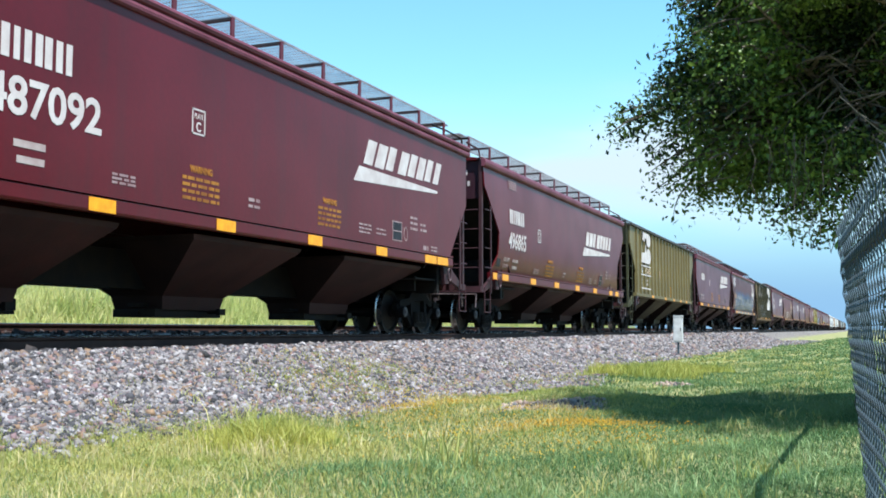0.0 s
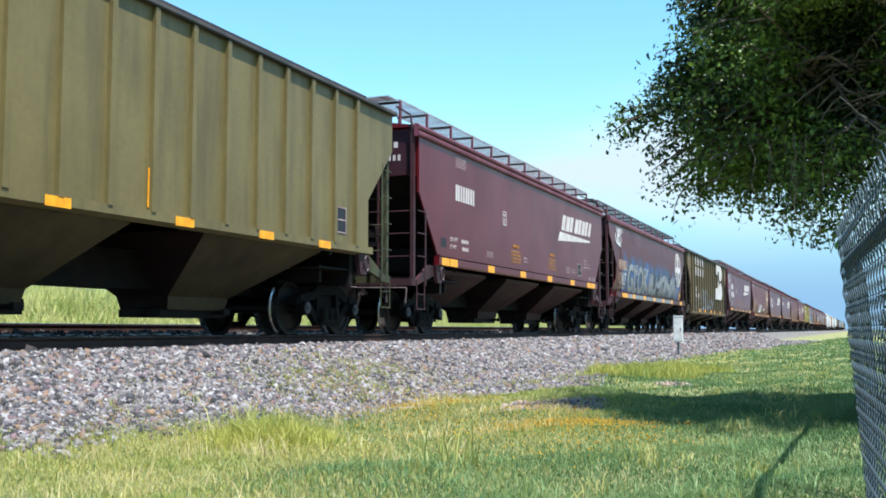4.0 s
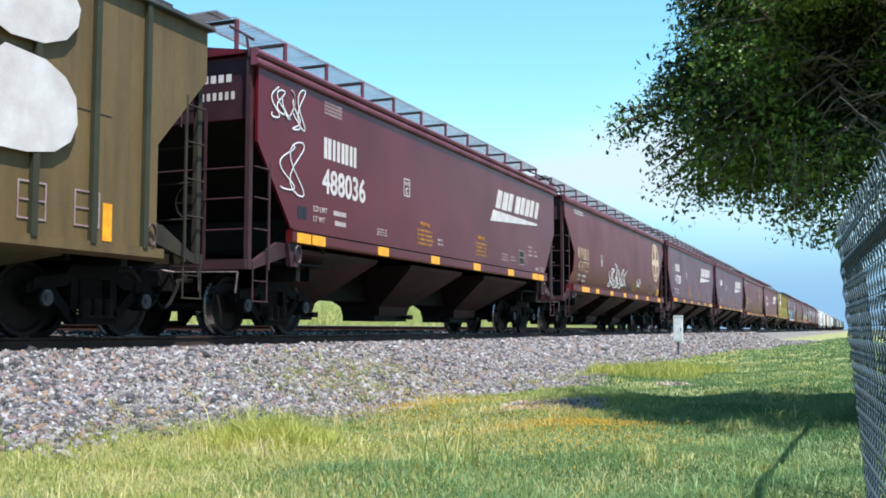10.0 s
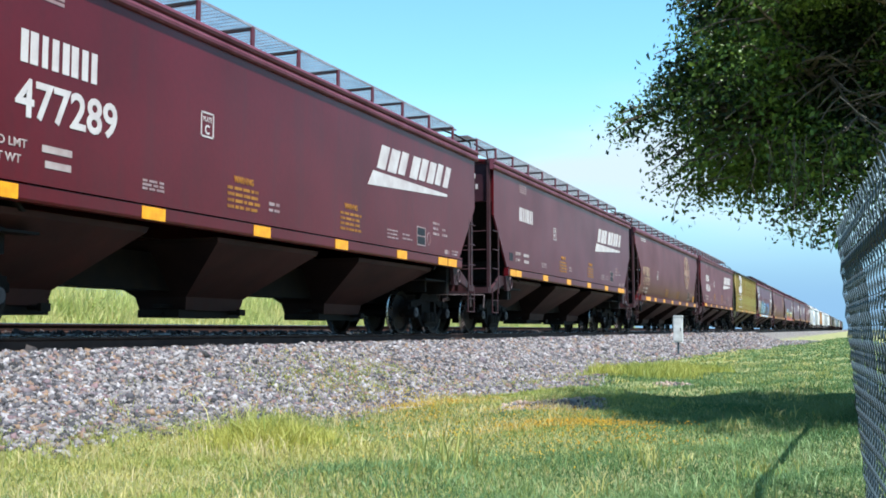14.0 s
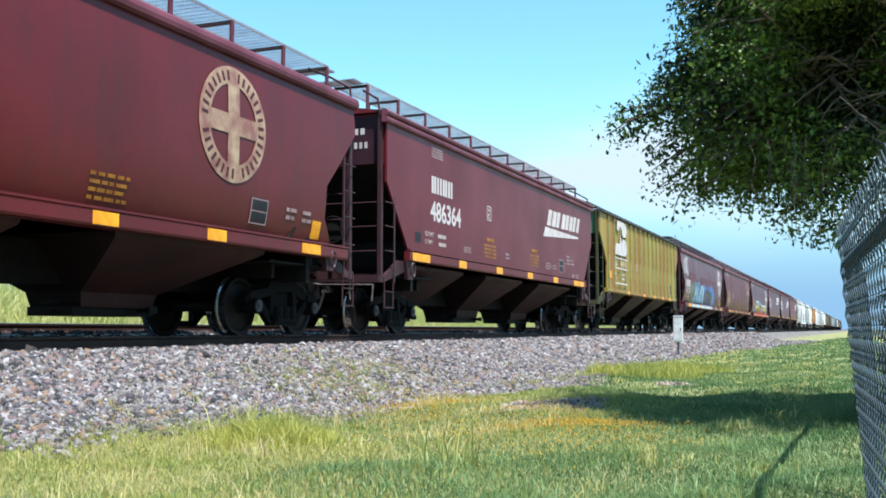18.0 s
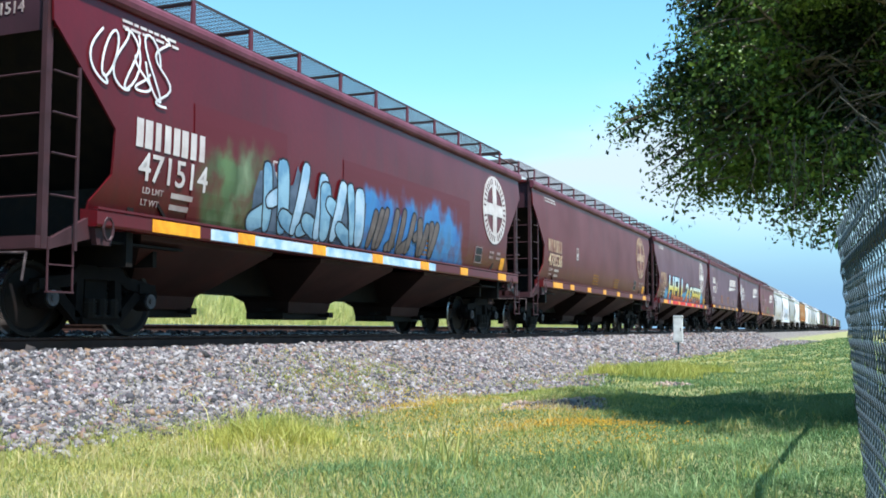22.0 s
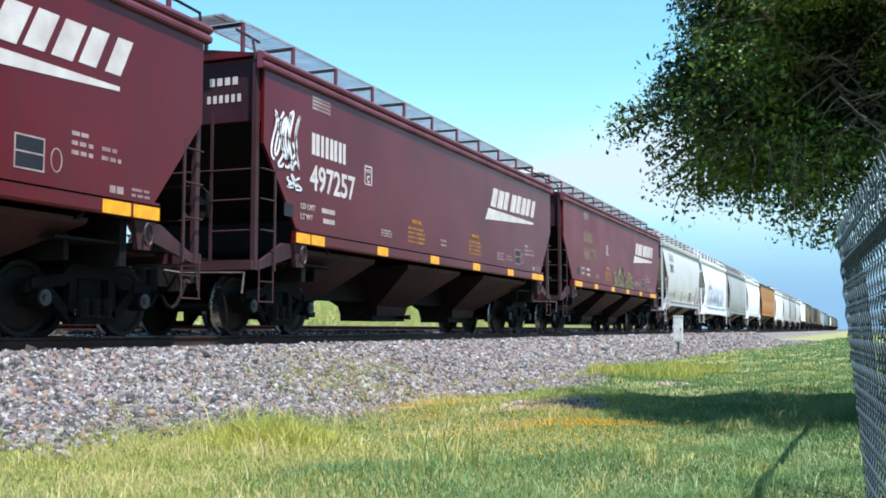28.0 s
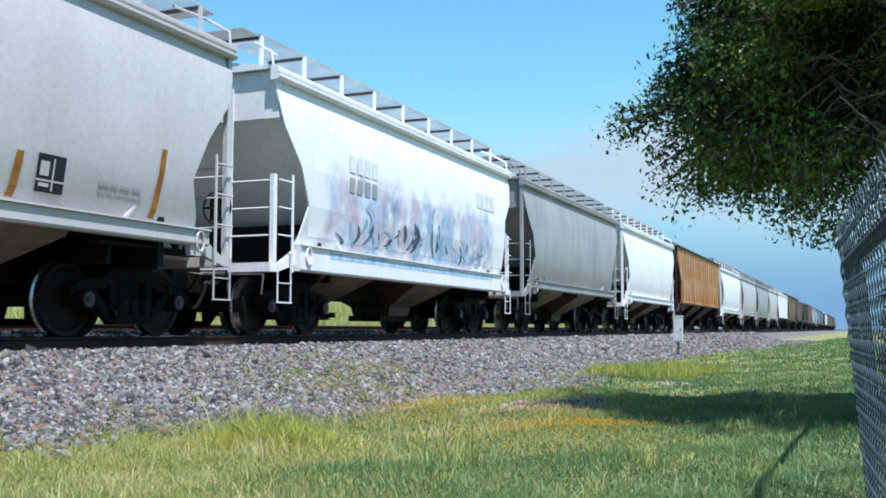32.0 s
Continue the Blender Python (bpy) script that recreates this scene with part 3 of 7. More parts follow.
def scatter():
    rng = np.random.default_rng(7)
    # ballast stones on the shoulder, thinner with distance
    xs, ys, ss = [], [], []
    for y0, y1, per, s0 in ((2, 14, 1500, 0.021), (14, 26, 950, 0.024), (26, 48, 330, 0.032), (48, 90, 70, 0.045)):
        n = int((y1 - y0) * 5.85 * per)
        x, y = rng.uniform(1.35, 7.2, n), rng.uniform(y0, y1, n)
        keep = in_view(x, y) & ((turf_edge(x, y) < rng.uniform(-0.1, 0.6, n)) | ((bare(x, y) < 1.1) & (rng.uniform(0, 1, n) < 0.12)))
        x, y = x[keep], y[keep]
        xs.append(x), ys.append(y), ss.append(s0 * rng.lognormal(0, 0.28, len(x)))
    v, f = stones(rng, np.concatenate(xs), np.concatenate(ys), np.concatenate(ss))
    bulk("ballast_stones", v, f, STONE, "grey crushed granite ballast on the track shoulder", "ballast")
    x, y = rng.uniform(5.4, 7.6, 26000), rng.uniform(10.6, 19.2, 26000)
    k = (bare(x, y) < rng.uniform(0.7, 1.25, len(x)))
    x, y = x[k], y[k]
    v, f = stones(rng, x, y, 0.011 * rng.lognormal(0, 0.45, len(x)))
    bulk("bare_soil_clods", v, f, SOIL, "pale pinkish bare soil and grit in the worn patches", "soil")
    # bed stones in the dark colour that stands for the train's shade
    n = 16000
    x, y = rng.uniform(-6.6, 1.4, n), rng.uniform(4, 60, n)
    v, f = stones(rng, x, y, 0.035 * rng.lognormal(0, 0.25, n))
    bulk("track_bed_stones", v, f, SHADESTONE, "grey ballast between the rails and ties", "ballast")
    # mown grass, in bands that thin out with distance
    pv, pf, k = [], [], 0
    dv, df, dk = [], [], 0
    for y0, y1, per, h0, w0 in ((2, 9, 5200, 0.042, 0.0052), (9, 16, 3000, 0.046, 0.007), (16, 30, 800, 0.055, 0.013), (30, 60, 150, 0.07, 0.03), (60, 130, 30, 0.09, 0.06)):
        n = int((y1 - y0) * 8.6 * per)
        x, y = rng.uniform(2.6, 11.2, n), rng.uniform(y0, y1, n)
        keep = in_view(x, y) & (turf_edge(x, y) > rng.uniform(-0.25, 0.5, n)) & (field_noise(x, y, 2.0, 51) + 0.25 * (x - 3.2) > rng.uniform(-0.45, 0.25, n)) & (bare(x, y) > rng.uniform(0.35, 1.3, n))
        x, y = x[keep], y[keep]
        tall = 0.75 + 0.5 * np.clip(field_noise(x, y, 0.8, 11) + 0.25, 0, 1) + 0.4 * np.exp(-((x - 4.4) / 0.8) ** 2) * (field_noise(x, y, 1.3, 12) > -0.1) * (y < 26)
        h = h0 * tall * rng.lognormal(0, 0.35, len(x))
        w = w0 * rng.uniform(0.7, 1.4, len(x))
        # straw-coloured growth near the shoulder, greener to the east
        dry = rng.uniform(0, 1, len(x)) < np.clip(0.54 + (6.4 + 0.6 * smooth01(11, 8, y) - x + 0.1 * np.clip(y - 9, 0, 4)) * 0.28 * smooth01(22, 15, y) - 0.4 * smooth01(12, 17, y) * smooth01(4.8, 6.2, x) + (0.75 * field_noise(x, y, 0.8, 21) + 0.55 * field_noise(x, y, 2.3, 23)) * (0.35 + 0.65 * smooth01(8.2, 6.0, x)), 0.04, 0.93)
        for sel, vs, fs in ((~dry, pv, pf), (dry, dv, df)):
            a, b = blades(rng, x[sel], y[sel], h[sel] * (0.8 if vs is dv else 1.0), w[sel], 1.15)
            if vs is pv:
                fs.append(b + k)
                k += len(a)
            else:
                fs.append(b + dk)
                dk += len(a)
            vs.append(a)
    bulk("green_grass", np.concatenate(pv), np.concatenate(pf), GRASS, "short green grass on the verge", "grass")
    bulk("straw_grass", np.concatenate(dv), np.concatenate(df), DRYGRASS, "yellowing grass along the ballast edge", "grass")
    # taller weeds and seed stalks in tufts
    cx = np.concatenate([rng.uniform(3.2, 9.3, 260), [4.8, 5.1, 4.65, 5.0, 5.25, 7.2, 7.35]])
    cy = np.concatenate([rng.uniform(3.5, 34, 260), [7.8, 7.6, 8.0, 8.2, 7.4, 6.4, 6.55]])
    n = 22
    x = (cx[:, None] + rng.normal(0, 0.10, (len(cx), n))).ravel()
    y = (cy[:, None] + rng.normal(0, 0.10, (len(cx), n))).ravel()
    h = (np.where(np.arange(len(cx)) >= 260, 0.36, rng.uniform(0.07, 0.17, len(cx)))[:, None] * rng.uniform(0.5, 1.2, (len(cx), n))).ravel()
    v, f = blades(rng, x, y, h, np.full(len(x), 0.012), 0.8)
    bulk("weed_tufts", v, f, WEED, "coarse weed tufts standing above the mown grass", "weeds")
    fx = np.concatenate([rng.uniform(8.7, 9.75, 46), rng.uniform(6.8, 8.6, 16)])
    fy = np.concatenate([rng.uniform(5.6, 9.6, 46), rng.uniform(5.2, 7.4, 16)])
    x = (fx[:, None] + rng.normal(0, 0.07, (62, 16))).ravel()
    y = (fy[:, None] + rng.normal(0, 0.07, (62, 16))).ravel()
    v, f = blades(rng, x, y, rng.uniform(0.05, 0.17, len(x)), np.full(len(x), 0.006), 1.1)
    bulk("fence_grass_tufts", v, f, PALEBLADE, "taller pale green grass tufts along the fence", "grass")
    sx = np.concatenate([rng.normal(3.0, 0.42, 190), rng.normal(4.6, 0.5, 60)])
    sy = np.concatenate([rng.normal(13.2, 1.5, 190), rng.normal(16.6, 1.3, 60)])
    x = (sx[:, None] + rng.normal(0, 0.06, (250, 14))).ravel()
    y = (sy[:, None] + rng.normal(0, 0.06, (250, 14))).ravel()
    v, f = blades(rng, x, y, rng.uniform(0.04, 0.13, len(x)), np.full(len(x), 0.009), 1.0)
    bulk("shoulder_weeds", v, f, YELLOWWEED, "sparse yellowing weeds growing between the ballast stones", "weeds")
    # thin blond seed stalks standing in loose groups
    cx, cy = rng.uniform(4.0, 7.0, 230), rng.uniform(4.2, 13.0, 230)
    x = (cx[:, None] + rng.normal(0, 0.09, (230, 12))).ravel()
    y = (cy[:, None] + rng.normal(0, 0.09, (230, 12))).ravel()
    keep = (turf_edge(x, y) > 0.1) & in_view(x, y)
    v, f = blades(rng, x[keep], y[keep], rng.uniform(0.07, 0.2, int(keep.sum())), np.full(int(keep.sum()), 0.0055), 1.1)
    bulk("seed_stalks", v, f, STALK, "thin blond grass seed stalks", "grass")
    # yellow flowers among the grass
    n = 7500
    u = rng.uniform(0.12, 1.05, n)
    x, y = 3.8 + 3.6 * u + rng.normal(0, 0.4, n), 13.2 - 3.9 * u + rng.normal(0, 0.7, n)
    keep = field_noise(x, y, 2.2, 31) > rng.uniform(-0.4, 0.3, n)
    x, y = np.concatenate([x[keep], rng.normal(3.1, 0.4, 420), rng.normal(6.7, 0.85, 1500)]), np.concatenate([y[keep], rng.normal(13.0, 1.4, 420), rng.normal(9.3, 0.95, 1500)])
    v, f = stones(rng, x, y, rng.uniform(0.0035, 0.007, len(x)), ground_z(x, y) + rng.uniform(0.02, 0.09, len(x)), 0)
    sx, sy = rng.uniform(4.3, 7.2, 16000), rng.uniform(19.8, 26, 16000)
    sk = ((sx - 5.7 - 0.25 * (sy - 22.3)) / 1.2) ** 2 + ((sy - 22.3) / 2.6) ** 2 + 1.1 * field_noise(sx, sy, 1.7, 61) < rng.uniform(0.35, 1.15, 16000)
    sv, sf = blades(rng, sx[sk], sy[sk], rng.uniform(0.08, 0.32, int(sk.sum())), np.full(int(sk.sum()), 0.016), 0.8)
    cx, cy = rng.normal(0, 0.34, 3200), rng.normal(0, 0.34, 3200)
    cv, cf = blades(rng, 5.15 + cx - 0.3 * cy, 7.6 + cy, rng.uniform(0.10, 0.36, 3200) * np.exp(-(cx ** 2 + cy ** 2) * 1.6), np.full(3200, 0.011), 1.0)
    bulk("weed_clump", cv, cf, YELLOWWEED, "bright yellow-green clump of coarse weeds", "weeds")
    bulk("yellow_weed_patch", sv, sf, YELLOWWEED, "yellow-green patch of taller weeds by the shoulder", "weeds")
    bulk("yellow_flowers", v, f, FLOWER, "small yellow wildflowers in the grass", "flowers")
    # tall weeds beyond the second track
    xs, ys, hs = [], [], []
    for x0, x1, per in ((-9.5, -7.6, 120), (-13, -9.5, 150), (-22, -13, 30)):
        n = int((x1 - x0) * 150 * per * 0.5)
        xs.append(rng.uniform(x0, x1, n)), ys.append(rng.uniform(4, 90, n))
    x, y = np.concatenate(xs), np.concatenate(ys)
    h = (1.0 + 0.35 * field_noise(x, y, 0.9, 41)) * rng.uniform(0.6, 1.15, len(x)) * np.interp(x, [-22, -13, -11, -7.6], [2.6, 2.3, 1.6, 0.4])
    v, f = blades(rng, x, y, h, rng.uniform(0.03, 0.07, len(x)), 0.6)
    bulk("tall_field_weeds", v, f, FIELDWEED, "tall sunlit weeds in the field beyond the tracks", "weeds")


scatter()

# ---- verge: marker box, chain-link fence, tree ----
def marker_post():
    t = thing("trackside_marker_box", "white sheet-metal equipment box on a thin steel pole", "equipment box", at=(3.82, 37.2, -0.86))
    part("pole", shared("pole", GALV, lambda m: m.tube((0, 0, -0.3), (0, 0, 0.62), 0.035, 10), True), GALV, t, "thin grey steel pole")

    def case(m):
        m.prism_y([(-0.16, 0.50), (0.16, 0.50), (0.16, 1.38), (0.13, 1.43), (-0.13, 1.43), (-0.16, 1.38)], -0.07, 0.07)
    b = part("case", shared("case", POSTMETAL, case), POSTMETAL, t)
    part("door", shared("case_door", POSTMETAL, lambda m: m.box(-0.135, 0.135, -0.082, -0.07, 0.55, 1.34)), POSTMETAL, b)
    part("latch", shared("case_latch", BLACK, lambda m: m.box(0.09, 0.115, -0.098, -0.082, 0.9, 1.02)), BLACK, b, "dark latch")
    part("cap", shared("case_cap", POSTMETAL, lambda m: m.prism_y([(-0.175, 1.41), (0.175, 1.41), (0.15, 1.455), (-0.15, 1.455)], -0.085, 0.085)), POSTMETAL, b)


marker_post()

FENCE_A, FENCE_B, FENCE_C = Vector((9.855, 6.25, -0.9)), Vector((10.42, -1.9, -0.9)), Vector((9.97, 11.1, -0.9))
FENCE_H = 1.56
STRIP = mk("black_strip_paint", (0.012, 0.014, 0.018), (0.02, 0.02, 0.022), scale=5, rough=0.7)


def chain_fence(p0, p1, name, label, woven=True):
    """Woven wire on steel posts: each wire a zigzag that hooks round its neighbours."""
    d = p1 - p0
    length = d.length
    d.normalize()
    nrm = Vector((-d.y, d.x, 0)) * (1 if d.y < 0 else -1)
    lean = -nrm * 0.075
    t = thing(name, label, "fence", at=tuple(p0))

    def at(s, z, off=0.0):
        p = d * s + lean * z + nrm * off
        return (p.x, p.y, z)
    step, rise = 0.062, 0.062
    rows = int(FENCE_H / rise)

    def wire(flip):
        return Mb().path([at(0.0 if (k + flip) % 2 else step, 0.01 + k * rise, -0.004 if k % 2 else 0.004) for k in range(rows + 1)], 0.0027, 5).mesh("wire")
    pair = [wire(0), wire(1)]
    n = int(length / step)
    for i in range(n if woven else 0):
        part("wire", pair[i % 2], GALV, t).location = d * (i * step)
    for k in range(0, rows, 2):
        part("line_wire", Mb().tube(at(0, 0.012 + k * rise, 0.012), at(length, 0.012 + k * rise, 0.012), 0.0024, 5), GALV, t)
    for s in [0.02 + (length - 0.04) * k / max(1, round(length / 2.7)) for k in range(max(1, round(length / 2.7)) + 1)]:
        post = part("post", Mb().tube(at(s, -0.3, 0.045), at(s, FENCE_H - 0.02, 0.045), 0.024, 12), GALV, t)
        part("cap", Mb().tube(at(s, FENCE_H - 0.02, 0.045), at(s, FENCE_H + 0.01, 0.045), 0.027, 12, 0.012), GALV, post)
    a, b = Vector(at(0.0, FENCE_H - 0.2, 0.03)), Vector(at(length, FENCE_H - 0.2, 0.03))
    part("top_strip", Mb().beam(a, b, 0.02, 0.08, (0, 0, 1)), STRIP, t, "dark strip below the fence top")
    part("tension_wire", Mb().tube(at(0, 0.04, 0.01), at(length, 0.04, 0.01), 0.004, 6), GALV, t)


chain_fence(FENCE_A, FENCE_B, "wire_fence", "galvanised woven chain-link fence with steel posts")
chain_fence(FENCE_A + Vector((0.0, 0.06, 0)), FENCE_C, "wire_fence", "galvanised strand fence run leading to the elm", False)


def shrub():
    """A dark leafy shrub added under the tree to darken the view through the fence: branching stems and many small
    leaves with gaps.
    """
    rng = np.random.default_rng(31)
    rnd = random.Random(31)
    t = thing("shrub", "dark green shrub added under the elm as a dark backdrop behind the fence", "shrub", at=(10.75, 11.3, -0.9))
    stem, tips = Mb(), []
    for _ in range(26):
        a, r0 = rnd.uniform(0, 6.28), rnd.uniform(0.1, 0.35)
        p = Vector((r0 * math.cos(a), r0 * math.sin(a), -0.05))
        dv = Vector((math.cos(a) * 0.5, math.sin(a) * 0.5, 1)).normalized()
        for k in range(6):
            q = p + dv * 0.33
            if p.x < -0.45 or p.z > 1.6:
                break
            stem.tube(p, q, 0.018 - 0.0025 * k, 5, 0.0155 - 0.0025 * k, caps=False)
            for _ in range(5):
                tips.append(q + Vector((rnd.gauss(0, 0.15), rnd.gauss(0, 0.2), rnd.gauss(0, 0.12))))
            p, dv = q, (dv + Vector((rnd.uniform(-0.35, 0.35), rnd.uniform(-0.35, 0.35), rnd.uniform(-0.2, 0.1)))).normalized()
    part("trunk", stem, BARK, t, "thin grey-brown branching stems")
    c = np.repeat(np.array([tuple(q) for q in tips]), 26, 0)
    c = c + rng.normal(0, 0.10, c.shape)
    c = c[(c[:, 2] > 0.05) & (c[:, 0] > -0.72)]
    v, f = leaf_cards(rng, c, 0.036)
    cr = bulk("foliage", v, f, LEAF, "small dark green leaves", "")
    del cr["kind"]
    cr.parent = t


def leaf_cards(rng, c, size):
    """Pointed oval leaves, folded along the rib, at the places c."""
    n = len(c)
    u = rng.normal(size=(n, 3))
    u[:, 2] -= 0.5
    u /= np.linalg.norm(u, axis=1)[:, None]
    w = np.cross(u, rng.normal(size=(n, 3)))
    w /= np.linalg.norm(w, axis=1)[:, None]
    nn = np.cross(u, w)
    s = (size * rng.lognormal(0, 0.25, n))[:, None]
    v = np.stack([c - u * s, c - w * s * 0.5 + nn * s * 0.12, c + u * s * 1.1, c + w * s * 0.5 + nn * s * 0.12], 1).reshape(-1, 3)
    b0 = (np.arange(n) * 4)[:, None]
    return v, np.concatenate([b0 + np.array([[0, 1, 2]]), b0 + np.array([[0, 2, 3]])], 0)


shrub()


def tree():
    """A broad elm: trunk, limbs that fork, drooping twigs, leaves in sprays along them."""
    rnd = random.Random(12)
    rng = np.random.default_rng(12)
    base = Vector((10.62, 12.75, -0.9))
    t = thing("elm_tree", "broad leafy elm with drooping branches beside the fence", "tree", at=tuple(base))
    wood, bare = Mb(), Mb()
    sprays = []

    def limb(p, d, r, length, depth):
        n = 5
        pts = [p.copy()]
        dd = d.copy()
        for i in range(n):
            dd = (dd + Vector((rnd.uniform(-1, 1), rnd.uniform(-1, 1), rnd.uniform(-0.8, 0.6))) * 0.16 + Vector((0, 0, -0.05 if depth > 1 else 0.02))).normalized()
            pts.append(pts[-1] + dd * (length / n))
        for i in range(n):
            # no dead wood left hanging on the shorn side below the crown
            if depth > 1 and pts[i + 1].y < -1.85 and pts[i + 1].z < 4.2:
                continue
            wood.tube(pts[i], pts[i + 1], r * (1 - 0.14 * i), 8 if depth < 2 else 5, r * (1 - 0.14 * (i + 1)), caps=False)
        if depth >= 4:
            for q in pts[1:]:
                sprays.append((q, dd))
            return
        kids = {0: 7, 1: 6, 2: 5, 3: 4}[depth]
        for k in range(kids):
            f = 0.35 + 0.65 * (k + rnd.random()) / kids
            i = min(n - 1, int(f * n))
            q = pts[i].lerp(pts[i + 1], f * n - i)
            ax = Vector((rnd.uniform(-1, 1), rnd.uniform(-1, 1), rnd.uniform(-0.35, 0.75 if depth < 2 else 0.25))).normalized()
            nd = (dd * 0.55 + ax * 0.85).normalized()
            limb(q, nd, r * 0.52, length * rnd.uniform(0.5, 0.72), depth + 1)
        limb(pts[-1], dd, r * 0.5, length * 0.62, depth + 1)

    trunk = [Vector((0, 0, -0.3)), Vector((0.03, -0.04, 0.6)), Vector((-0.05, -0.06, 1.9)), Vector((-0.12, -0.02, 2.95))]
    for i in range(3):
        wood.tube(trunk[i], trunk[i + 1], 0.30 - 0.045 * i, 12, 0.255 - 0.045 * i, caps=False)
    for a, el, le in ((200, 26, 3.0), (165, 38, 3.0), (235, 30, 2.8), (128, 45, 2.7), (280, 40, 2.7), (330, 45, 2.6), (30, 50, 2.6), (80, 55, 2.5), (190, 66, 2.9), (250, 62, 2.7), (200, 50, 3.5), (214, 58, 3.5), (182, 60, 3.4), (205, 72, 3.4), (228, 46, 3.3), (284, 34, 4.2), (297, 46, 4.1), (312, 36, 4.2), (288, 58, 4.0), (330, 30, 3.8), (352, 38, 4.2), (16, 42, 4.2), (44, 40, 4.0), (200, 66, 3.3), (216, 66, 3.4), (184, 62, 3.1)):
        dvec = Vector((math.cos(radians(a)) * math.cos(radians(el)), math.sin(radians(a)) * math.cos(radians(el)), math.sin(radians(el))))
        limb(trunk[3] + Vector((0, 0, rnd.uniform(-0.5, 0.4))), dvec, 0.10, le * 0.56, 1)
    # thin strands that hang low on the side towards the fence
    for k in range(26):
        u = k / 25
        p = Vector((-1.75 + 1.15 * u + rnd.uniform(-0.1, 0.1), -1.65 + rnd.uniform(-0.5, 0.35), 2.95))
        low = 2.35 - 0.75 * u + rnd.uniform(-0.15, 0.3)
        while p.z > low:
            q = p + Vector((rnd.uniform(-0.05, 0.05), rnd.uniform(-0.05, 0.05), -0.12))
            wood.tube(p, q, 0.004, 4, 0.0035, caps=False)
            sprays.append((q, Vector((0, 0, -1))))
            p = q
    part("trunk", wood, BARK, t, "grey fissured trunk and limbs")
    for _ in range(22):
        a, z = rnd.uniform(150, 290), rnd.uniform(2.4, 4.6)
        r0 = rnd.uniform(1.6, 2.4)
        p = Vector((math.cos(radians(a)) * r0, math.sin(radians(a)) * r0, z))
        dv = Vector((rnd.uniform(-1, 1), rnd.uniform(-1, 1), rnd.uniform(-0.3, 0.6))).normalized()
        for k in range(3):
            q = p + dv * 0.24
            bare.tube(p, q, 0.006 - 0.0013 * k, 5, 0.0047 - 0.0013 * k, caps=False)
            bare.tube(p, p + (dv + Vector((rnd.uniform(-1, 1), rnd.uniform(-1, 1), rnd.uniform(-0.5, 0.5)))).normalized() * 0.2, 0.0035, 4, 0.0015, caps=False)
            p, dv = q, (dv + Vector((rnd.uniform(-0.4, 0.4), rnd.uniform(-0.4, 0.4), rnd.uniform(-0.3, 0.3)))).normalized()
    part("dead_twig_spray", bare, TWIG, t, "pale leafless twigs")["kind"] = "stuff"
    # leaves: pointed ovals on twigs round each spray
    pts = np.array([tuple(q) for q, _ in sprays])
    hole = np.sin(pts[:, 0] * 2.9 + 1.0) * np.sin(pts[:, 1] * 2.6 + 0.4) * np.sin(pts[:, 2] * 3.1) + rng.uniform(-0.25, 0.25, len(pts))
    pts = pts[hole < 0.13]
    per = 17
    n = len(pts) * per
    c = np.repeat(pts, per, 0) + rng.normal(0, 0.11, (n, 3)) * np.array([1, 1, 0.8]) - np.array([0, 0, 0.05])
    keep = c[:, 2] > 1.75 - 0.45 * np.clip(c[:, 0] * 0.93 + c[:, 1] * 0.38 + 1.2, 0, 2) + 0.22 * np.sin(c[:, 0] * 3.1) * np.sin(c[:, 1] * 2.7)
    keep &= (c[:, 1] > -1.9) | (c[:, 2] > 4.2)
    # the low inner side is thin and lets the sky through
    thin = (c[:, 0] * 0.926 + c[:, 1] * 0.377 > -1.1) & (c[:, 2] < 3.7) & (c[:, 1] > -1.9)
    keep &= ~thin | (rng.uniform(0, 1, len(c)) < 0.42)
    c = c[keep]
    v, f = leaf_cards(rng, c, 0.031)
    crown = bulk("crown", v, f, LEAF, "dark green pointed leaves in loose sprays", "")
    del crown["kind"]
    crown.parent = t
    return len(v), len(sprays)


tree()
ties()

# ---- covered hopper cars ----
# shape of each build: coupled length, eave height, sill heights, how the side is cut back at the ends
LEN = {"D": 16.8, "A": 17.35, "R": 18.15, "B": 17.6, "C": 12.6}
HALF_GAP = 0.62
STENCIL = mk("weathered_stencil_paint", (0.42, 0.36, 0.33), (0.28, 0.20, 0.19), scale=3, rough=0.5)
MAUVE = mk("dull_mauve_end_paint", (0.05, 0.019, 0.026), (0.034, 0.013, 0.018), scale=1.5, rough=0.55, streak=0.3)
PLUM = mk("shade_plum_patch_paint", (0.03, 0.011, 0.017), (0.04, 0.014, 0.02), rough=0.5)
EAVE = {"A": 4.27, "R": 4.22, "B": 4.25, "C": 4.20}
CUT = {"A": [(4.1, 0.06), (2.9, 0.06), (1.68, 1.05)], "R": [(4.1, 0.0), (3.55, 0.0), (2.5, 1.05), (1.95, 1.05), (1.6, 0.75), (1.52, 0.75)],
       "B": [(4.2, 0.0), (3.5, 0.0), (2.45, 1.02), (1.55, 1.02)], "C": [(4.1, 0.0), (3.45, 0.0), (2.35, 0.95), (1.9, 0.95), (1.5, 0.7)]}
SX = 1.59


def side_outline(kind, hr, low=0.0):
    c = CUT[kind][:-1] + [(low or CUT[kind][-1][0], CUT[kind][-1][1])]
    return [(-hr + b, z) for z, b in c] + [(hr - b, z) for z, b in reversed(c)]


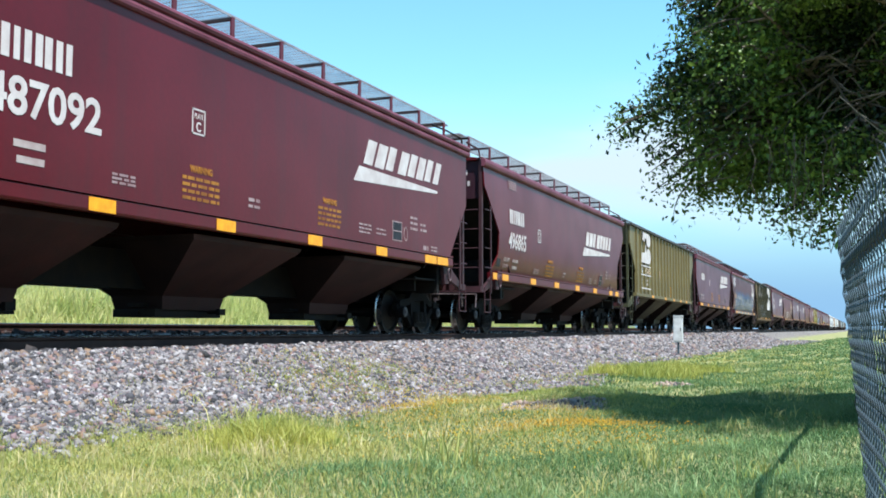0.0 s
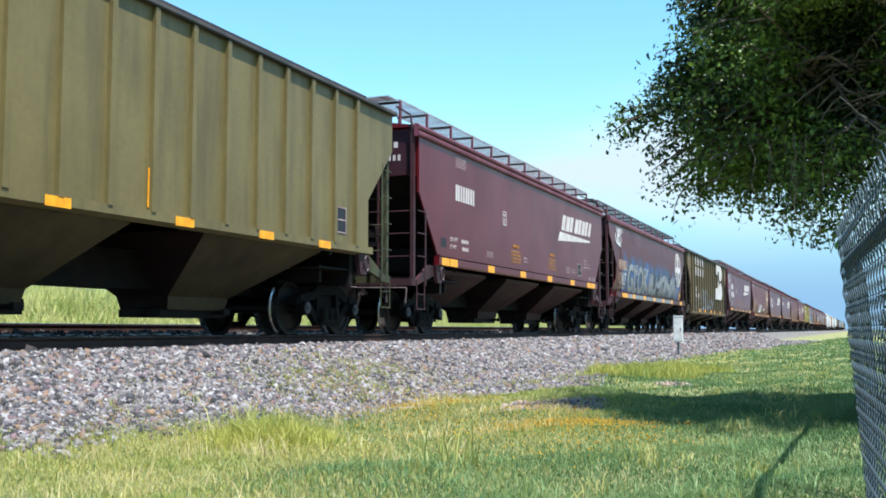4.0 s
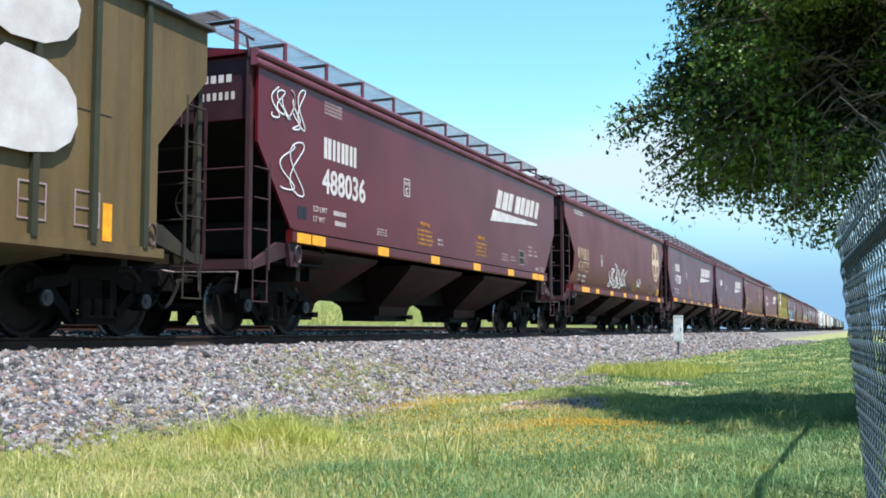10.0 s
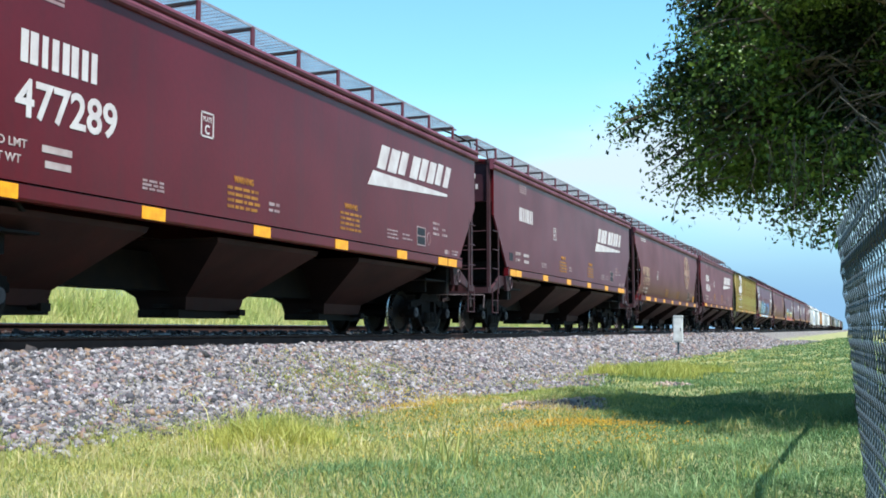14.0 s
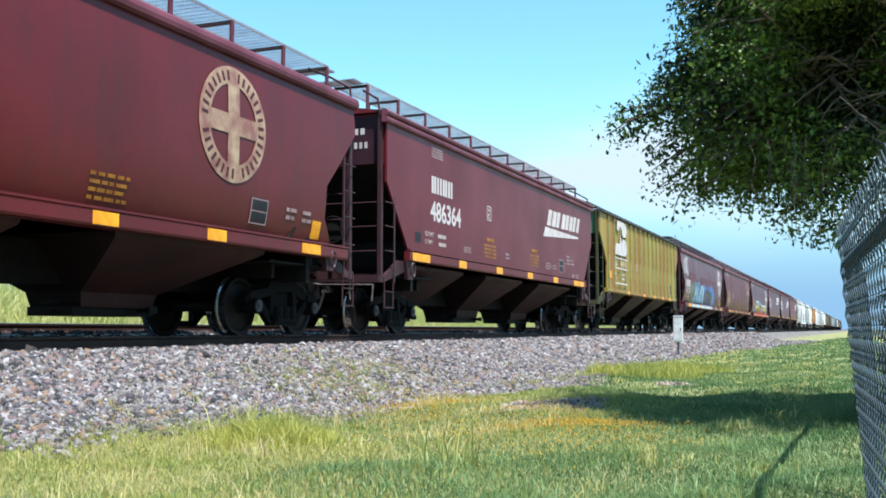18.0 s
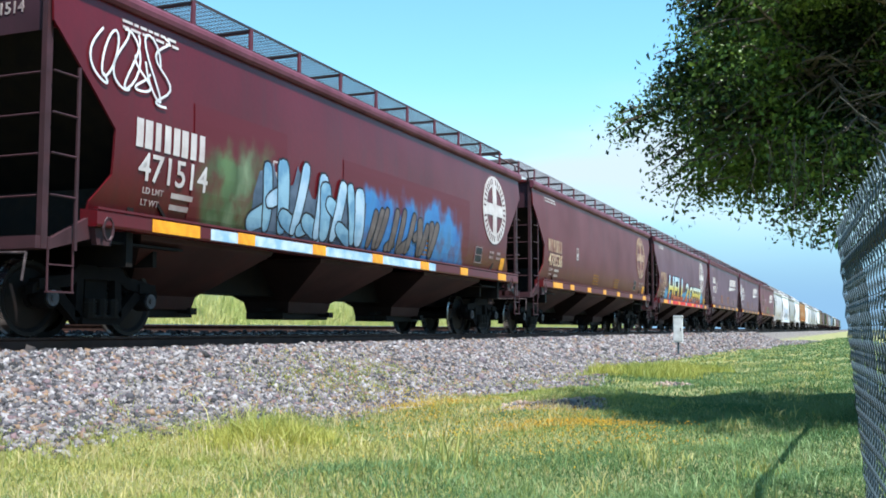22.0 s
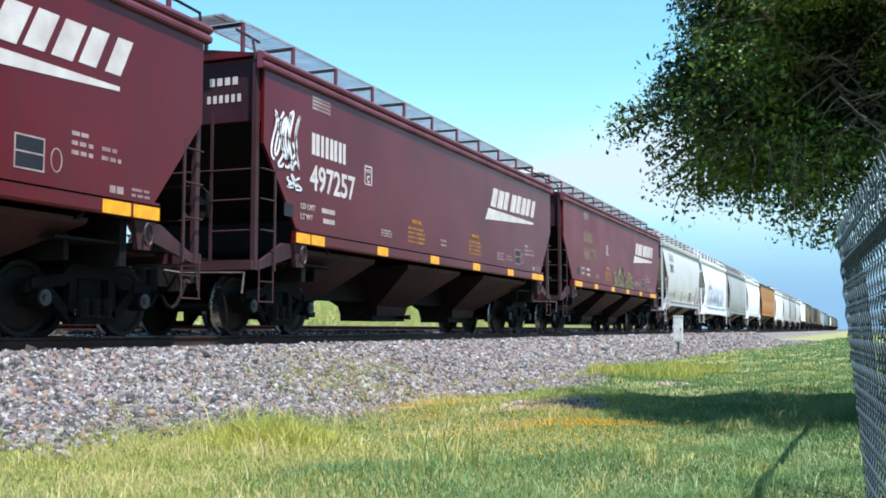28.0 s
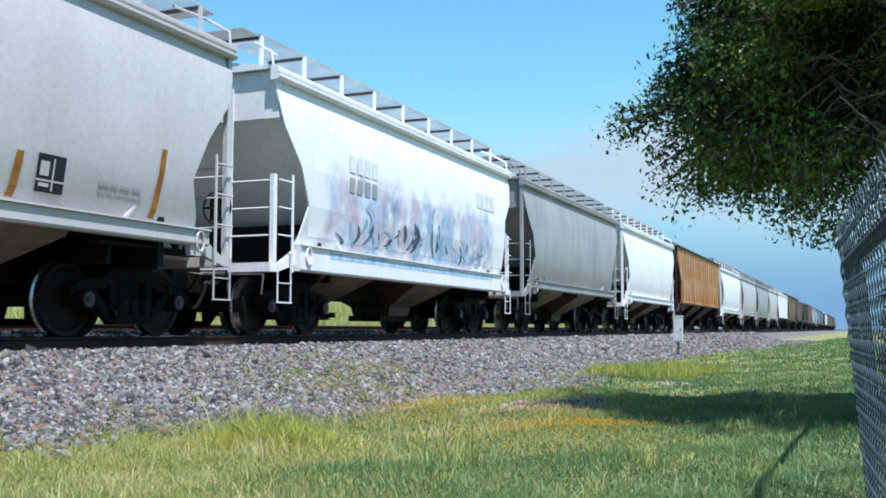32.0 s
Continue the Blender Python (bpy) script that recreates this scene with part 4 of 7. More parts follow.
def rimmed(me):
    """Gives a wheelset its polished tread."""
    if len(me.materials) < 2:
        me.materials.append(TREAD)
        for p in me.polygons:
            r = math.hypot(p.center.y, p.center.z)
            if r > 0.449 and abs(p.center.x) > 0.63:
                p.material_index = 1
    return me


def bogie(car, y0, detail):
    """A two-axle truck: cast side frames, bolster, springs, two turning wheelsets."""
    tk = part("truck", shared("bolster", CAST, lambda m: (m.box(-1.0, 1.0, -0.2, 0.2, 0.45, 0.72), m.box(-0.3, 0.3, -0.25, 0.25, 0.7, 0.8))), CAST, car, "black cast-steel two-axle truck")
    tk.location = (0, y0, 0)

    def frame_side(m):
        # arched top member, sloping lower members, columns: open between them
        m.prism_x([(-1.12, 0.60), (-0.95, 0.70), (-0.52, 0.75), (-0.38, 0.88), (0.38, 0.88), (0.52, 0.75), (0.95, 0.70), (1.12, 0.60), (1.12, 0.50), (0.9, 0.56), (0.5, 0.61), (0.34, 0.71), (-0.34, 0.71), (-0.5, 0.61), (-0.9, 0.56), (-1.12, 0.50)], -0.06, 0.06)
        for q in (-1, 1):
            m.prism_x([(q * 0.82, 0.52), (q * 0.68, 0.58), (q * 0.32, 0.26), (q * 0.38, 0.15)], -0.055, 0.055)
            m.prism_x([(q * 0.42, 0.24), (q * 0.30, 0.24), (q * 0.28, 0.72), (q * 0.40, 0.72)], -0.055, 0.055)
        for s in (-1, 1):
            m.tube((-0.08, s * 0.889, 0.457), (0.13, s * 0.889, 0.457), 0.125, 12)
            m.box(-0.07, 0.09, s * 0.889 - 0.16, s * 0.889 + 0.16, 0.56, 0.68)
        m.box(-0.10, 0.10, -0.34, 0.34, 0.15, 0.24)

    def springs(m):
        for a in (-0.2, 0.0, 0.2):
            for k in range(5):
                m.tube((0, a, 0.25 + k * 0.042), (0, a, 0.275 + k * 0.042), 0.09, 10)
            m.tube((0, a, 0.24), (0, a, 0.47), 0.07, 8)
        m.box(-0.06, 0.06, -0.29, 0.29, 0.23, 0.262)
    for s in (-1, 1):
        fr = part("side_frame", shared(("side_frame", s), CAST, frame_side), CAST, tk)
        fr.location = (s * 1.0, 0, 0)
        if s < 0:
            fr.rotation_euler = (0, 0, math.pi)
        if detail > 1 and s > 0:
            for q in (-1, 1):
                cp = part("bearing_cap", shared("bearing_cap", CAPSTEEL, lambda m: (m.tube((0.13, 0, 0), (0.15, 0, 0), 0.095, 14), m.tube((0.15, 0, 0), (0.165, 0, 0), 0.04, 8))), CAPSTEEL, tk, "worn steel bearing cap")
                cp.location = (s * 1.0, q * 0.889, 0.457)
            sp = part("spring_nest", shared("spring_nest", BLACK, springs), BLACK, tk)
            sp.location = (s * 1.07, 0, 0)
            sp["kind"] = "stuff"

    def wheelset(m):
        n = 36
        prof = [(0.06, 0.11), (0.06, 0.13), (0.02, 0.36), (0.055, 0.40), (0.055, 0.452), (-0.045, 0.462), (-0.06, 0.49), (-0.085, 0.49), (-0.085, 0.40), (-0.03, 0.36), (-0.08, 0.13), (-0.08, 0.085)]
        for s in (-1, 1):
            vs, fs = [], []
            for i in range(n):
                a = 2 * math.pi * i / n
                vs += [(s * (0.735 + px), r * math.cos(a), r * math.sin(a)) for px, r in prof]
            k = len(prof)
            for i in range(n):
                for j in range(k - 1):
                    fs.append((i * k + j, i * k + j + 1, ((i + 1) % n) * k + j + 1, ((i + 1) % n) * k + j))
            m.add(vs, fs)
            m.tube((s * 0.7, 0, 0), (s * 0.86, 0, 0), 0.11, 12)
        m.tube((-1.08, 0, 0), (1.08, 0, 0), 0.085, 10)
    sets = []
    for s in (-1, 1):
        ws = part("wheelset", rimmed(shared("wheelset", WHEEL, wheelset)), WHEEL, tk, "steel wheels on one axle with worn bright rims")
        ws.location = (0, s * 0.889, 0.457)
        sets.append(ws)
    return sets


def ladder(car, y, sgn_y, mat, zs, zlow, ztop, side, kind):
    """Corner post with an end ladder and a side ladder; sgn_y tells which end, side which flank."""
    x = side * 1.49
    yy = y
    inn = -sgn_y
    part("corner_post", shared(("corner_post", round(ztop, 2), round(zlow, 2)), mat, lambda m: m.box(-0.038, 0.038, -0.045, 0.045, zlow, ztop)), mat, car).location = (x, yy, 0)
    e = part("end_ladder", shared(("end_ladder", round(zlow, 2)), mat, lambda m: m.box(-0.022, 0.022, -0.012, 0.012, zlow, zs[-1] + (0.9 if kind in "AB" else (0.15 if kind == "R" else 1.5)))), mat, car)
    e.location = (x - side * 0.78, yy, 0)
    s = part("side_ladder", shared(("side_ladder", round(zs[-1], 2)), mat, lambda m: m.box(-0.012, 0.012, -0.02, 0.02, 0.98, zs[-1] + 0.12)), mat, car)
    s.location = (side * 1.60, yy + inn * 0.40, 0)
    for z in zs:
        r = part("rung", shared("end_rung", mat, lambda m: m.tube((-0.39, 0, 0), (0.39, 0, 0), 0.014, 6)), mat, e)
        r.location = (side * 0.39, 0, z)
        r = part("rung", shared("side_rung", mat, lambda m: m.tube((0, -0.21, 0), (0, 0.21, 0), 0.014, 6)), mat, s)
        r.location = (0, -inn * 0.2, z)
    st = part("sill_step", shared("sill_step", mat, lambda m: (m.box(-0.008, 0.008, -0.205, -0.185, 0.5, 1.1), m.box(-0.008, 0.008, 0.185, 0.205, 0.5, 1.1), m.box(-0.022, 0.022, -0.205, 0.205, 0.495, 0.515), m.box(-0.015, 0.015, -0.2, 0.2, 0.8, 0.815))), mat, car)
    st.location = (side * 1.58, yy + inn * 0.2, 0)


def lettering(txt, size, material, key):
    """Flat text as a thin mesh, built once."""
    k = ("text", txt, size, material.name, key)
    if k not in CACHE:
        cu = bpy.data.curves.new("text", "FONT")
        cu.body, cu.size, cu.extrude, cu.resolution_u = txt, size, 0.002, 3
        if key:
            cu.offset = key
        tmp = bpy.data.objects.new("text", cu)
        scene.collection.objects.link(tmp)
        bpy.context.view_layer.update()
        me = bpy.data.meshes.new_from_object(tmp.evaluated_get(bpy.context.evaluated_depsgraph_get()))
        bpy.data.objects.remove(tmp)
        me.materials.clear()
        me.materials.append(material)
        CACHE[k] = me
    return CACHE[k]


FACE = Matrix(((0, 0, 1, 0), (1, 0, 0, 0), (0, 1, 0, 0), (0, 0, 0, 1)))


def text_on(car, name, txt, y, z, size, material, width=0, x=SX + 0.024, bold=0.0, label=""):
    """Lettering on the near flank: starts at y, baseline at z; width squeezes it to a true length."""
    ob = part(name, lettering(txt, size, material, bold), material, car, label)
    w = max(v.co.x for v in ob.data.vertices)
    s = width / w if width else 1.0
    ob["kind"] = "stuff"
    ob.matrix_basis = Matrix.Translation((x, y, z)) @ FACE @ Matrix.Diagonal((s, 1, 1, 1))
    return ob


def flat(mb, pts, x=SX + 0.021, t=0.004):
    mb.prism_x(pts, x, x + t)


def bars(car, name, rows, material, label="", x=SX + 0.021, split=False):
    """Illegible stencil lines as plain bars: rows of (y, z, length, height)."""
    if split:
        for y, z, w, h in rows:
            b = part(name, shared(("bar", round(w, 3), round(h, 3)), material, lambda m: m.prism_x([(0, 0), (w, 0), (w, h), (0, h)], 0, 0.004)), material, car, label)
            b.location = (x, y, z)
        return None
    mb = Mb()
    rnd = random.Random(int(1000 * (abs(rows[0][0]) + rows[0][1])))
    for y, z, w, h in rows:
        cut = [(y, w)]
        if name.endswith("stencil") and w > 0.25 and h < 0.12:
            # words of uneven length along one line
            cut, at = [], y
            while at < y + w - 0.05:
                ww = min(rnd.uniform(0.07, 0.2), y + w - at)
                cut.append((at, ww))
                at += ww + rnd.uniform(0.025, 0.045)
        for yy, ww in cut:
            flat(mb, [(yy, z), (yy + ww, z), (yy + ww, z + h), (yy, z + h)], x)
    ob = part(name, mb, material, car, label)
    if len(rows) > 1:
        ob["kind"] = "stuff"
    return ob


# two upright bars to a block
NOTCH = tuple((((0, 0), (a, 0), (a, 1), (0, 1)), ((b, 0), (1, 0), (1, 1), (b, 1))) for a, b in ((0.42, 0.54), (0.34, 0.60), (0.42, 0.56), (0.40, 0.62)))


def mark_blocks(car, y, z, pitch, w, h, material, label):
    """An owner's mark as four pairs of plain upright bars."""
    for k in range(4):
        b = part("owner_mark", shared(("mark_block", k, w, h), material, lambda m: [m.prism_x([(w * p, h * q) for p, q in sh], 0, 0.004) for sh in NOTCH[k]]), material, car, label)
        b.location = (SX + 0.021, y + pitch * k, z)


def frame_box(car, y, z, w, h, x=SX + 0.022):
    """A thin pale frame with a cross bar round a dark panel."""
    mb = Mb()
    band(mb, [(y, z), (y + w, z), (y + w, z + h), (y, z + h), (y, z)], [(y + 0.02, z + 0.02), (y + w - 0.02, z + 0.02), (y + w - 0.02, z + h - 0.02), (y + 0.02, z + h - 0.02), (y + 0.02, z + 0.02)], x, 0.004)
    flat(mb, [(y + 0.02, z + h * 0.48), (y + w - 0.02, z + h * 0.48), (y + w - 0.02, z + h * 0.53), (y + 0.02, z + h * 0.53)], x)
    part("inspection_box", mb, FAINT, car, "thin pale inspection frame")


def ring_pts(cy, cz, r, n=40, a0=0.0, a1=2 * math.pi):
    return [(cy + r * math.cos(a0 + (a1 - a0) * i / n), cz + r * math.sin(a0 + (a1 - a0) * i / n)) for i in range(n + 1)]


def band(mb, outer, inner, x=SX + 0.021, t=0.004):
    n = len(outer)
    vs = [(xx, y, z) for xx in (x, x + t) for y, z in outer] + [(xx, y, z) for xx in (x, x + t) for y, z in inner]
    fs = []
    for i in range(n - 1):
        fs += [(n + i, n + i + 1, 3 * n + i + 1, 3 * n + i), (i, i + 1, n + i + 1, n + i), (2 * n + i, 2 * n + i + 1, 3 * n + i + 1, 3 * n + i)]
    mb.add(vs, fs)


def swoosh_logo(car, y, material, z=3.1):
    """Four slanted blocks over a tapering wedge."""
    lean = 0.22
    for k, (a, w) in enumerate(((0.0, 0.84), (0.93, 0.92), (1.94, 0.75), (2.79, 0.72))):
        zz = z + 0.02 * k
        b = part("emblem_block", shared(("emblem_block", k), material, lambda m: [m.prism_x([(w * p + lean * q, 0.47 * q) for p, q in sh], 0, 0.004) for sh in NOTCH[k]]), material, car, "slanted pale painted bars")
        b.location = (SX + 0.021, y + a, zz)
    part("emblem_wedge", (lambda m: (flat(m, [(y - 0.38, z - 0.36), (y + 3.5, z - 0.13), (y + 3.5, z - 0.075), (y - 0.16, z - 0.07)]), m)[1])(Mb()), material, car, "tapering pale wedge")


def round_logo(car, y, z, r, material):
    """A ring with a cross inside it."""
    mb = Mb()
    band(mb, ring_pts(y, z, r), ring_pts(y, z, r * 0.70))
    a = r * 0.17
    flat(mb, [(y - a, z - r * 0.70), (y + a, z - r * 0.70), (y + a, z + r * 0.70), (y - a, z + r * 0.70)])
    flat(mb, [(y - r * 0.69, z - a), (y - a, z - a), (y - a, z + a), (y - r * 0.69, z + a)])
    flat(mb, [(y + a, z - a), (y + r * 0.69, z - a), (y + r * 0.69, z + a), (y + a, z + a)])
    part("emblem_ring", mb, material, car, "round pale ring emblem with a cross")
    dk = Mb()
    for i in range(34):
        an = 2 * math.pi * (i + 0.5) / 34
        if i % 9 == 8:
            continue
        c, s = math.cos(an), math.sin(an)
        p = [(r * 0.76, -0.024), (r * 0.93, -0.024), (r * 0.93, 0.024), (r * 0.76, 0.024)]
        flat(dk, [(y + u * c - w * s, z + u * s + w * c) for u, w in p], SX + 0.026, 0.003)
    part("emblem_lettering", dk, MAROON[3], car, "short dark marks round the ring")["kind"] = "stuff"


def bn_logo(car, y, z, w, h, material):
    """The old angular emblem as plain shapes: a notched block above and one below."""
    mb = Mb()

    def P(pts):
        flat(mb, [(y + a * w, z + b * h) for a, b in pts], SX + 0.087)
    P([(0.14, 0.74), (0.34, 0.70), (0.38, 0.84), (0.55, 0.80), (0.58, 0.62), (0.70, 0.56), (0.84, 0.57), (0.94, 0.63), (0.99, 0.72), (1.0, 0.82), (0.96, 0.91), (0.88, 0.97), (0.76, 1.0), (0.2, 1.0)])
    P([(0.0, 0.0), (0.78, 0.0), (0.90, 0.03), (0.97, 0.10), (1.0, 0.20), (0.99, 0.34), (0.94, 0.43), (0.85, 0.49), (0.68, 0.51), (0.56, 0.36), (0.46, 0.60), (0.38, 0.34), (0.06, 0.32)])
    part("emblem_shape", mb, material, car, "angular white painted emblem")


def scrawl(car, name, y, z, w, h, seed, material, strokes=9, thick=0.03, label="", x=SX + 0.034, lean=0.0):
    """Spray-painted writing that cannot be read: looping strokes side by side."""
    rnd = random.Random(seed)
    mb = Mb()
    for k in range(strokes):
        cy = y + w * (k + 0.5) / strokes
        ph, am = rnd.uniform(0, 6.3), rnd.uniform(0.5, 1.0)
        fq = rnd.choice((1.0, 1.5, 2.0))
        n = 18
        pts = []
        for i in range(n + 1):
            u = i / n
            pts.append((cy + w / strokes * (0.75 * math.sin(fq * 6.28 * u + ph)) + lean * h * u, z + h * (0.5 + 0.5 * am * math.cos(3.14 * u * (1 + k % 2) + ph * 0.3))))
        for (a, b), (c, e) in zip(pts[:-1], pts[1:]):
            L = math.hypot(c - a, e - b) or 1
            nx, nz = -(e - b) / L * thick / 2, (c - a) / L * thick / 2
            flat(mb, [(a - nx, b - nz), (c - nx, e - nz), (c + nx, e + nz), (a + nx, b + nz)], x, 0.003)
    ob = part(name, mb, material, car, label)
    ob["kind"] = "stuff"
    return ob


def cloud_patch(car, name, y, z, w, h, seed, material, label, x=SX + 0.0235):
    """An uneven patch of sprayed paint."""
    rnd = random.Random(seed)
    n = 30
    ph = [rnd.uniform(0, 6.3) for _ in range(4)]
    mb = Mb()
    top = [(y + w * i / n, z + h * (0.78 + 0.16 * math.sin(i * 0.9 + ph[0]) + 0.12 * math.sin(i * 2.1 + ph[1]))) for i in range(n + 1)]
    bot = [(y + w * i / n, z) for i in range(n + 1)]
    flat(mb, bot[:1] + bot[-1:] + top[::-1], x, 0.003)
    return part(name, mb, material, car, label)


def wild_letters(car, y, z, w, h, n, seed, faces, rim, label, x=SX + 0.028, wide=0.24):
    """Interlocking slanted slabs of sprayed lettering: dark rims under coloured faces."""
    rnd = random.Random(seed)
    rims, got = Mb(), [Mb() for _ in faces]
    for k in range(n):
        cy = y + w * (k + rnd.uniform(0.2, 0.8)) / n
        an = radians(rnd.choice((66, 75, 84, 96, 104, 70, 24, -22)))
        steep = abs(math.sin(an)) > 0.7
        le = h * rnd.uniform(0.82, 1.08) if steep else h * rnd.uniform(0.45, 0.7)
        ww = wide * rnd.uniform(0.75, 1.2)
        cz = z + (le * 0.5 if steep else rnd.choice((0.16, 0.5, 0.8)) * h)
        c, s = math.cos(an), math.sin(an)
        for mb, g, xx in ((rims, 0.035, x + 0.0011 * k), (got[k % len(faces)], 0.0, x + 0.0011 * k + 0.0007)):
            a, b = le / 2 + g, ww / 2 + g
            pts = []
            for u in range(14):
                cu, su = math.cos(u * 0.4488), math.sin(u * 0.4488)
                pts.append((a * math.copysign(abs(cu) ** 0.45, cu), b * math.copysign(abs(su) ** 0.7, su) * (1.0 + 0.2 * cu)))
            flat(mb, [(cy + p * c - q * s, max(z - 0.01, cz + p * s + q * c)) for p, q in pts], xx, 0.0004)
    part("spray_lettering_rim", rims, rim, car, "dark outlines of the " + label)["kind"] = "stuff"
    for mb, m in zip(got, faces):
        part("spray_lettering", mb, m, car, label)["kind"] = "stuff"


def wild_strokes(car, y, z, w, h, n, seed, mats, label, x=SX + 0.03, thick=(0.05, 0.15)):
    """Overlapping tapered sprayed strokes that rise to an uneven outline, one mesh for each colour."""
    rnd = random.Random(seed)
    ph = [rnd.uniform(0, 6.3) for _ in range(3)]
    got = [Mb() for _ in mats]
    for k in range(n):
        u = rnd.random()
        env = 0.62 + 0.22 * math.sin(u * 11 + ph[0]) + 0.16 * math.sin(u * 29 + ph[1])
        env *= min(1, 6 * u + 0.3, 6 * (1 - u) + 0.3)
        a = rnd.uniform(0, 0.35)
        top = max(a + 0.15, env * rnd.uniform(0.55, 1.05))
        cy, sway, lean, th = y + w * u, rnd.uniform(-0.22, 0.22), rnd.uniform(-0.3, 0.3), rnd.uniform(*thick)
        seg = 6
        pts = [(cy + sway * math.sin(3.14 * i / seg) + lean * h * i / seg, z + h * (a + (top - a) * i / seg), th * (0.35 + 0.65 * math.sin(3.14 * (0.12 + 0.8 * i / seg)))) for i in range(seg + 1)]
        mb = got[rnd.choice(range(len(mats)))]
        xx = x + 0.00025 * k
        left, right = [(p - t / 2, q) for p, q, t in pts], [(p + t / 2, q) for p, q, t in pts]
        for i in range(seg):
            mb.add([(xx, *left[i]), (xx, *right[i]), (xx, *right[i + 1]), (xx, *left[i + 1])], [(0, 1, 2, 3)])
    for mb, m in zip(got, mats):
        ob = part("spray_lettering", mb, m, car, label)
        ob["kind"] = "stuff"


def drape(car, names):
    """Lays painted marks onto the bulging flank of a rounded car."""
    zz, xx = (1.40, 1.62, 2.1, 2.7, 3.3, 3.75, 4.0), (1.44, 1.53, 1.60, 1.63, 1.61, 1.56, 1.50)
    for ob in car.children:
        if ob.name.split(".")[0] in names and ob.data and ob.data.users == 1:
            bm = bmesh.new()
            bm.from_mesh(ob.data)
            if not ob.matrix_basis.to_3x3()[0][2]:
                for z in zz[1:-1]:
                    bmesh.ops.bisect_plane(bm, geom=bm.verts[:] + bm.edges[:] + bm.faces[:], plane_co=(0, 0, z), plane_no=(0, 0, 1))
            bm.to_mesh(ob.data)
            bm.free()
            m = ob.matrix_basis.copy()
            inv = m.inverted()
            for v in ob.data.vertices:
                p = m @ v.co
                p.x += float(np.interp(p.z, zz, xx)) - 1.63
                v.co = inv @ p


R_SEC = [(1.49, 1.465), (1.60, 1.50), (1.75, 1.535), (1.95, 1.568), (2.2, 1.592), (2.5, 1.608), (2.9, 1.613), (3.3, 1.607), (3.55, 1.597), (3.8, 1.58), (4.06, 1.553)]
MARKS = {"owner_mark", "car_number", "capacity_stencil", "plate_box", "warning_stencil", "top_stencil", "inspection_box", "inspection_panel", "side_stencil", "end_tape", "emblem_ring",
         "emblem_lettering", "spray_scrawl", "sprayed_ground", "spray_lettering", "spray_lettering_rim", "repainted_number",
         "emblem_block", "emblem_wedge", "capacity_lettering", "repair_label", "roof_edge_label", "plate_lettering", "warning_lettering", "oval_stencil", "end_stencil"}


def wrap_marks(car):
    """Lays flat painted marks onto the bulging flank, cut at the levels where it bends."""
    for ob in list(car.children):
        if ob.name.split(".")[0] not in MARKS:
            continue
        m = ob.matrix_basis.copy()
        bm = bmesh.new()
        bm.from_mesh(ob.data)
        bm.transform(m)
        zs = [v.co.z for v in bm.verts]
        for z, _ in R_SEC[1:-1]:
            if min(zs) < z - 0.01 and max(zs) > z + 0.01:
                bmesh.ops.bisect_plane(bm, geom=bm.verts[:] + bm.edges[:] + bm.faces[:], plane_co=(0, 0, z), plane_no=(0, 0, 1))
        for v in bm.verts:
            v.co.x += float(np.interp(v.co.z, [a for a, _ in R_SEC], [b for _, b in R_SEC])) - SX - 0.012
        me = ob.data.copy()
        bm.to_mesh(me)
        bm.free()
        ob.data = me
        ob.matrix_basis = Matrix.Identity(4)


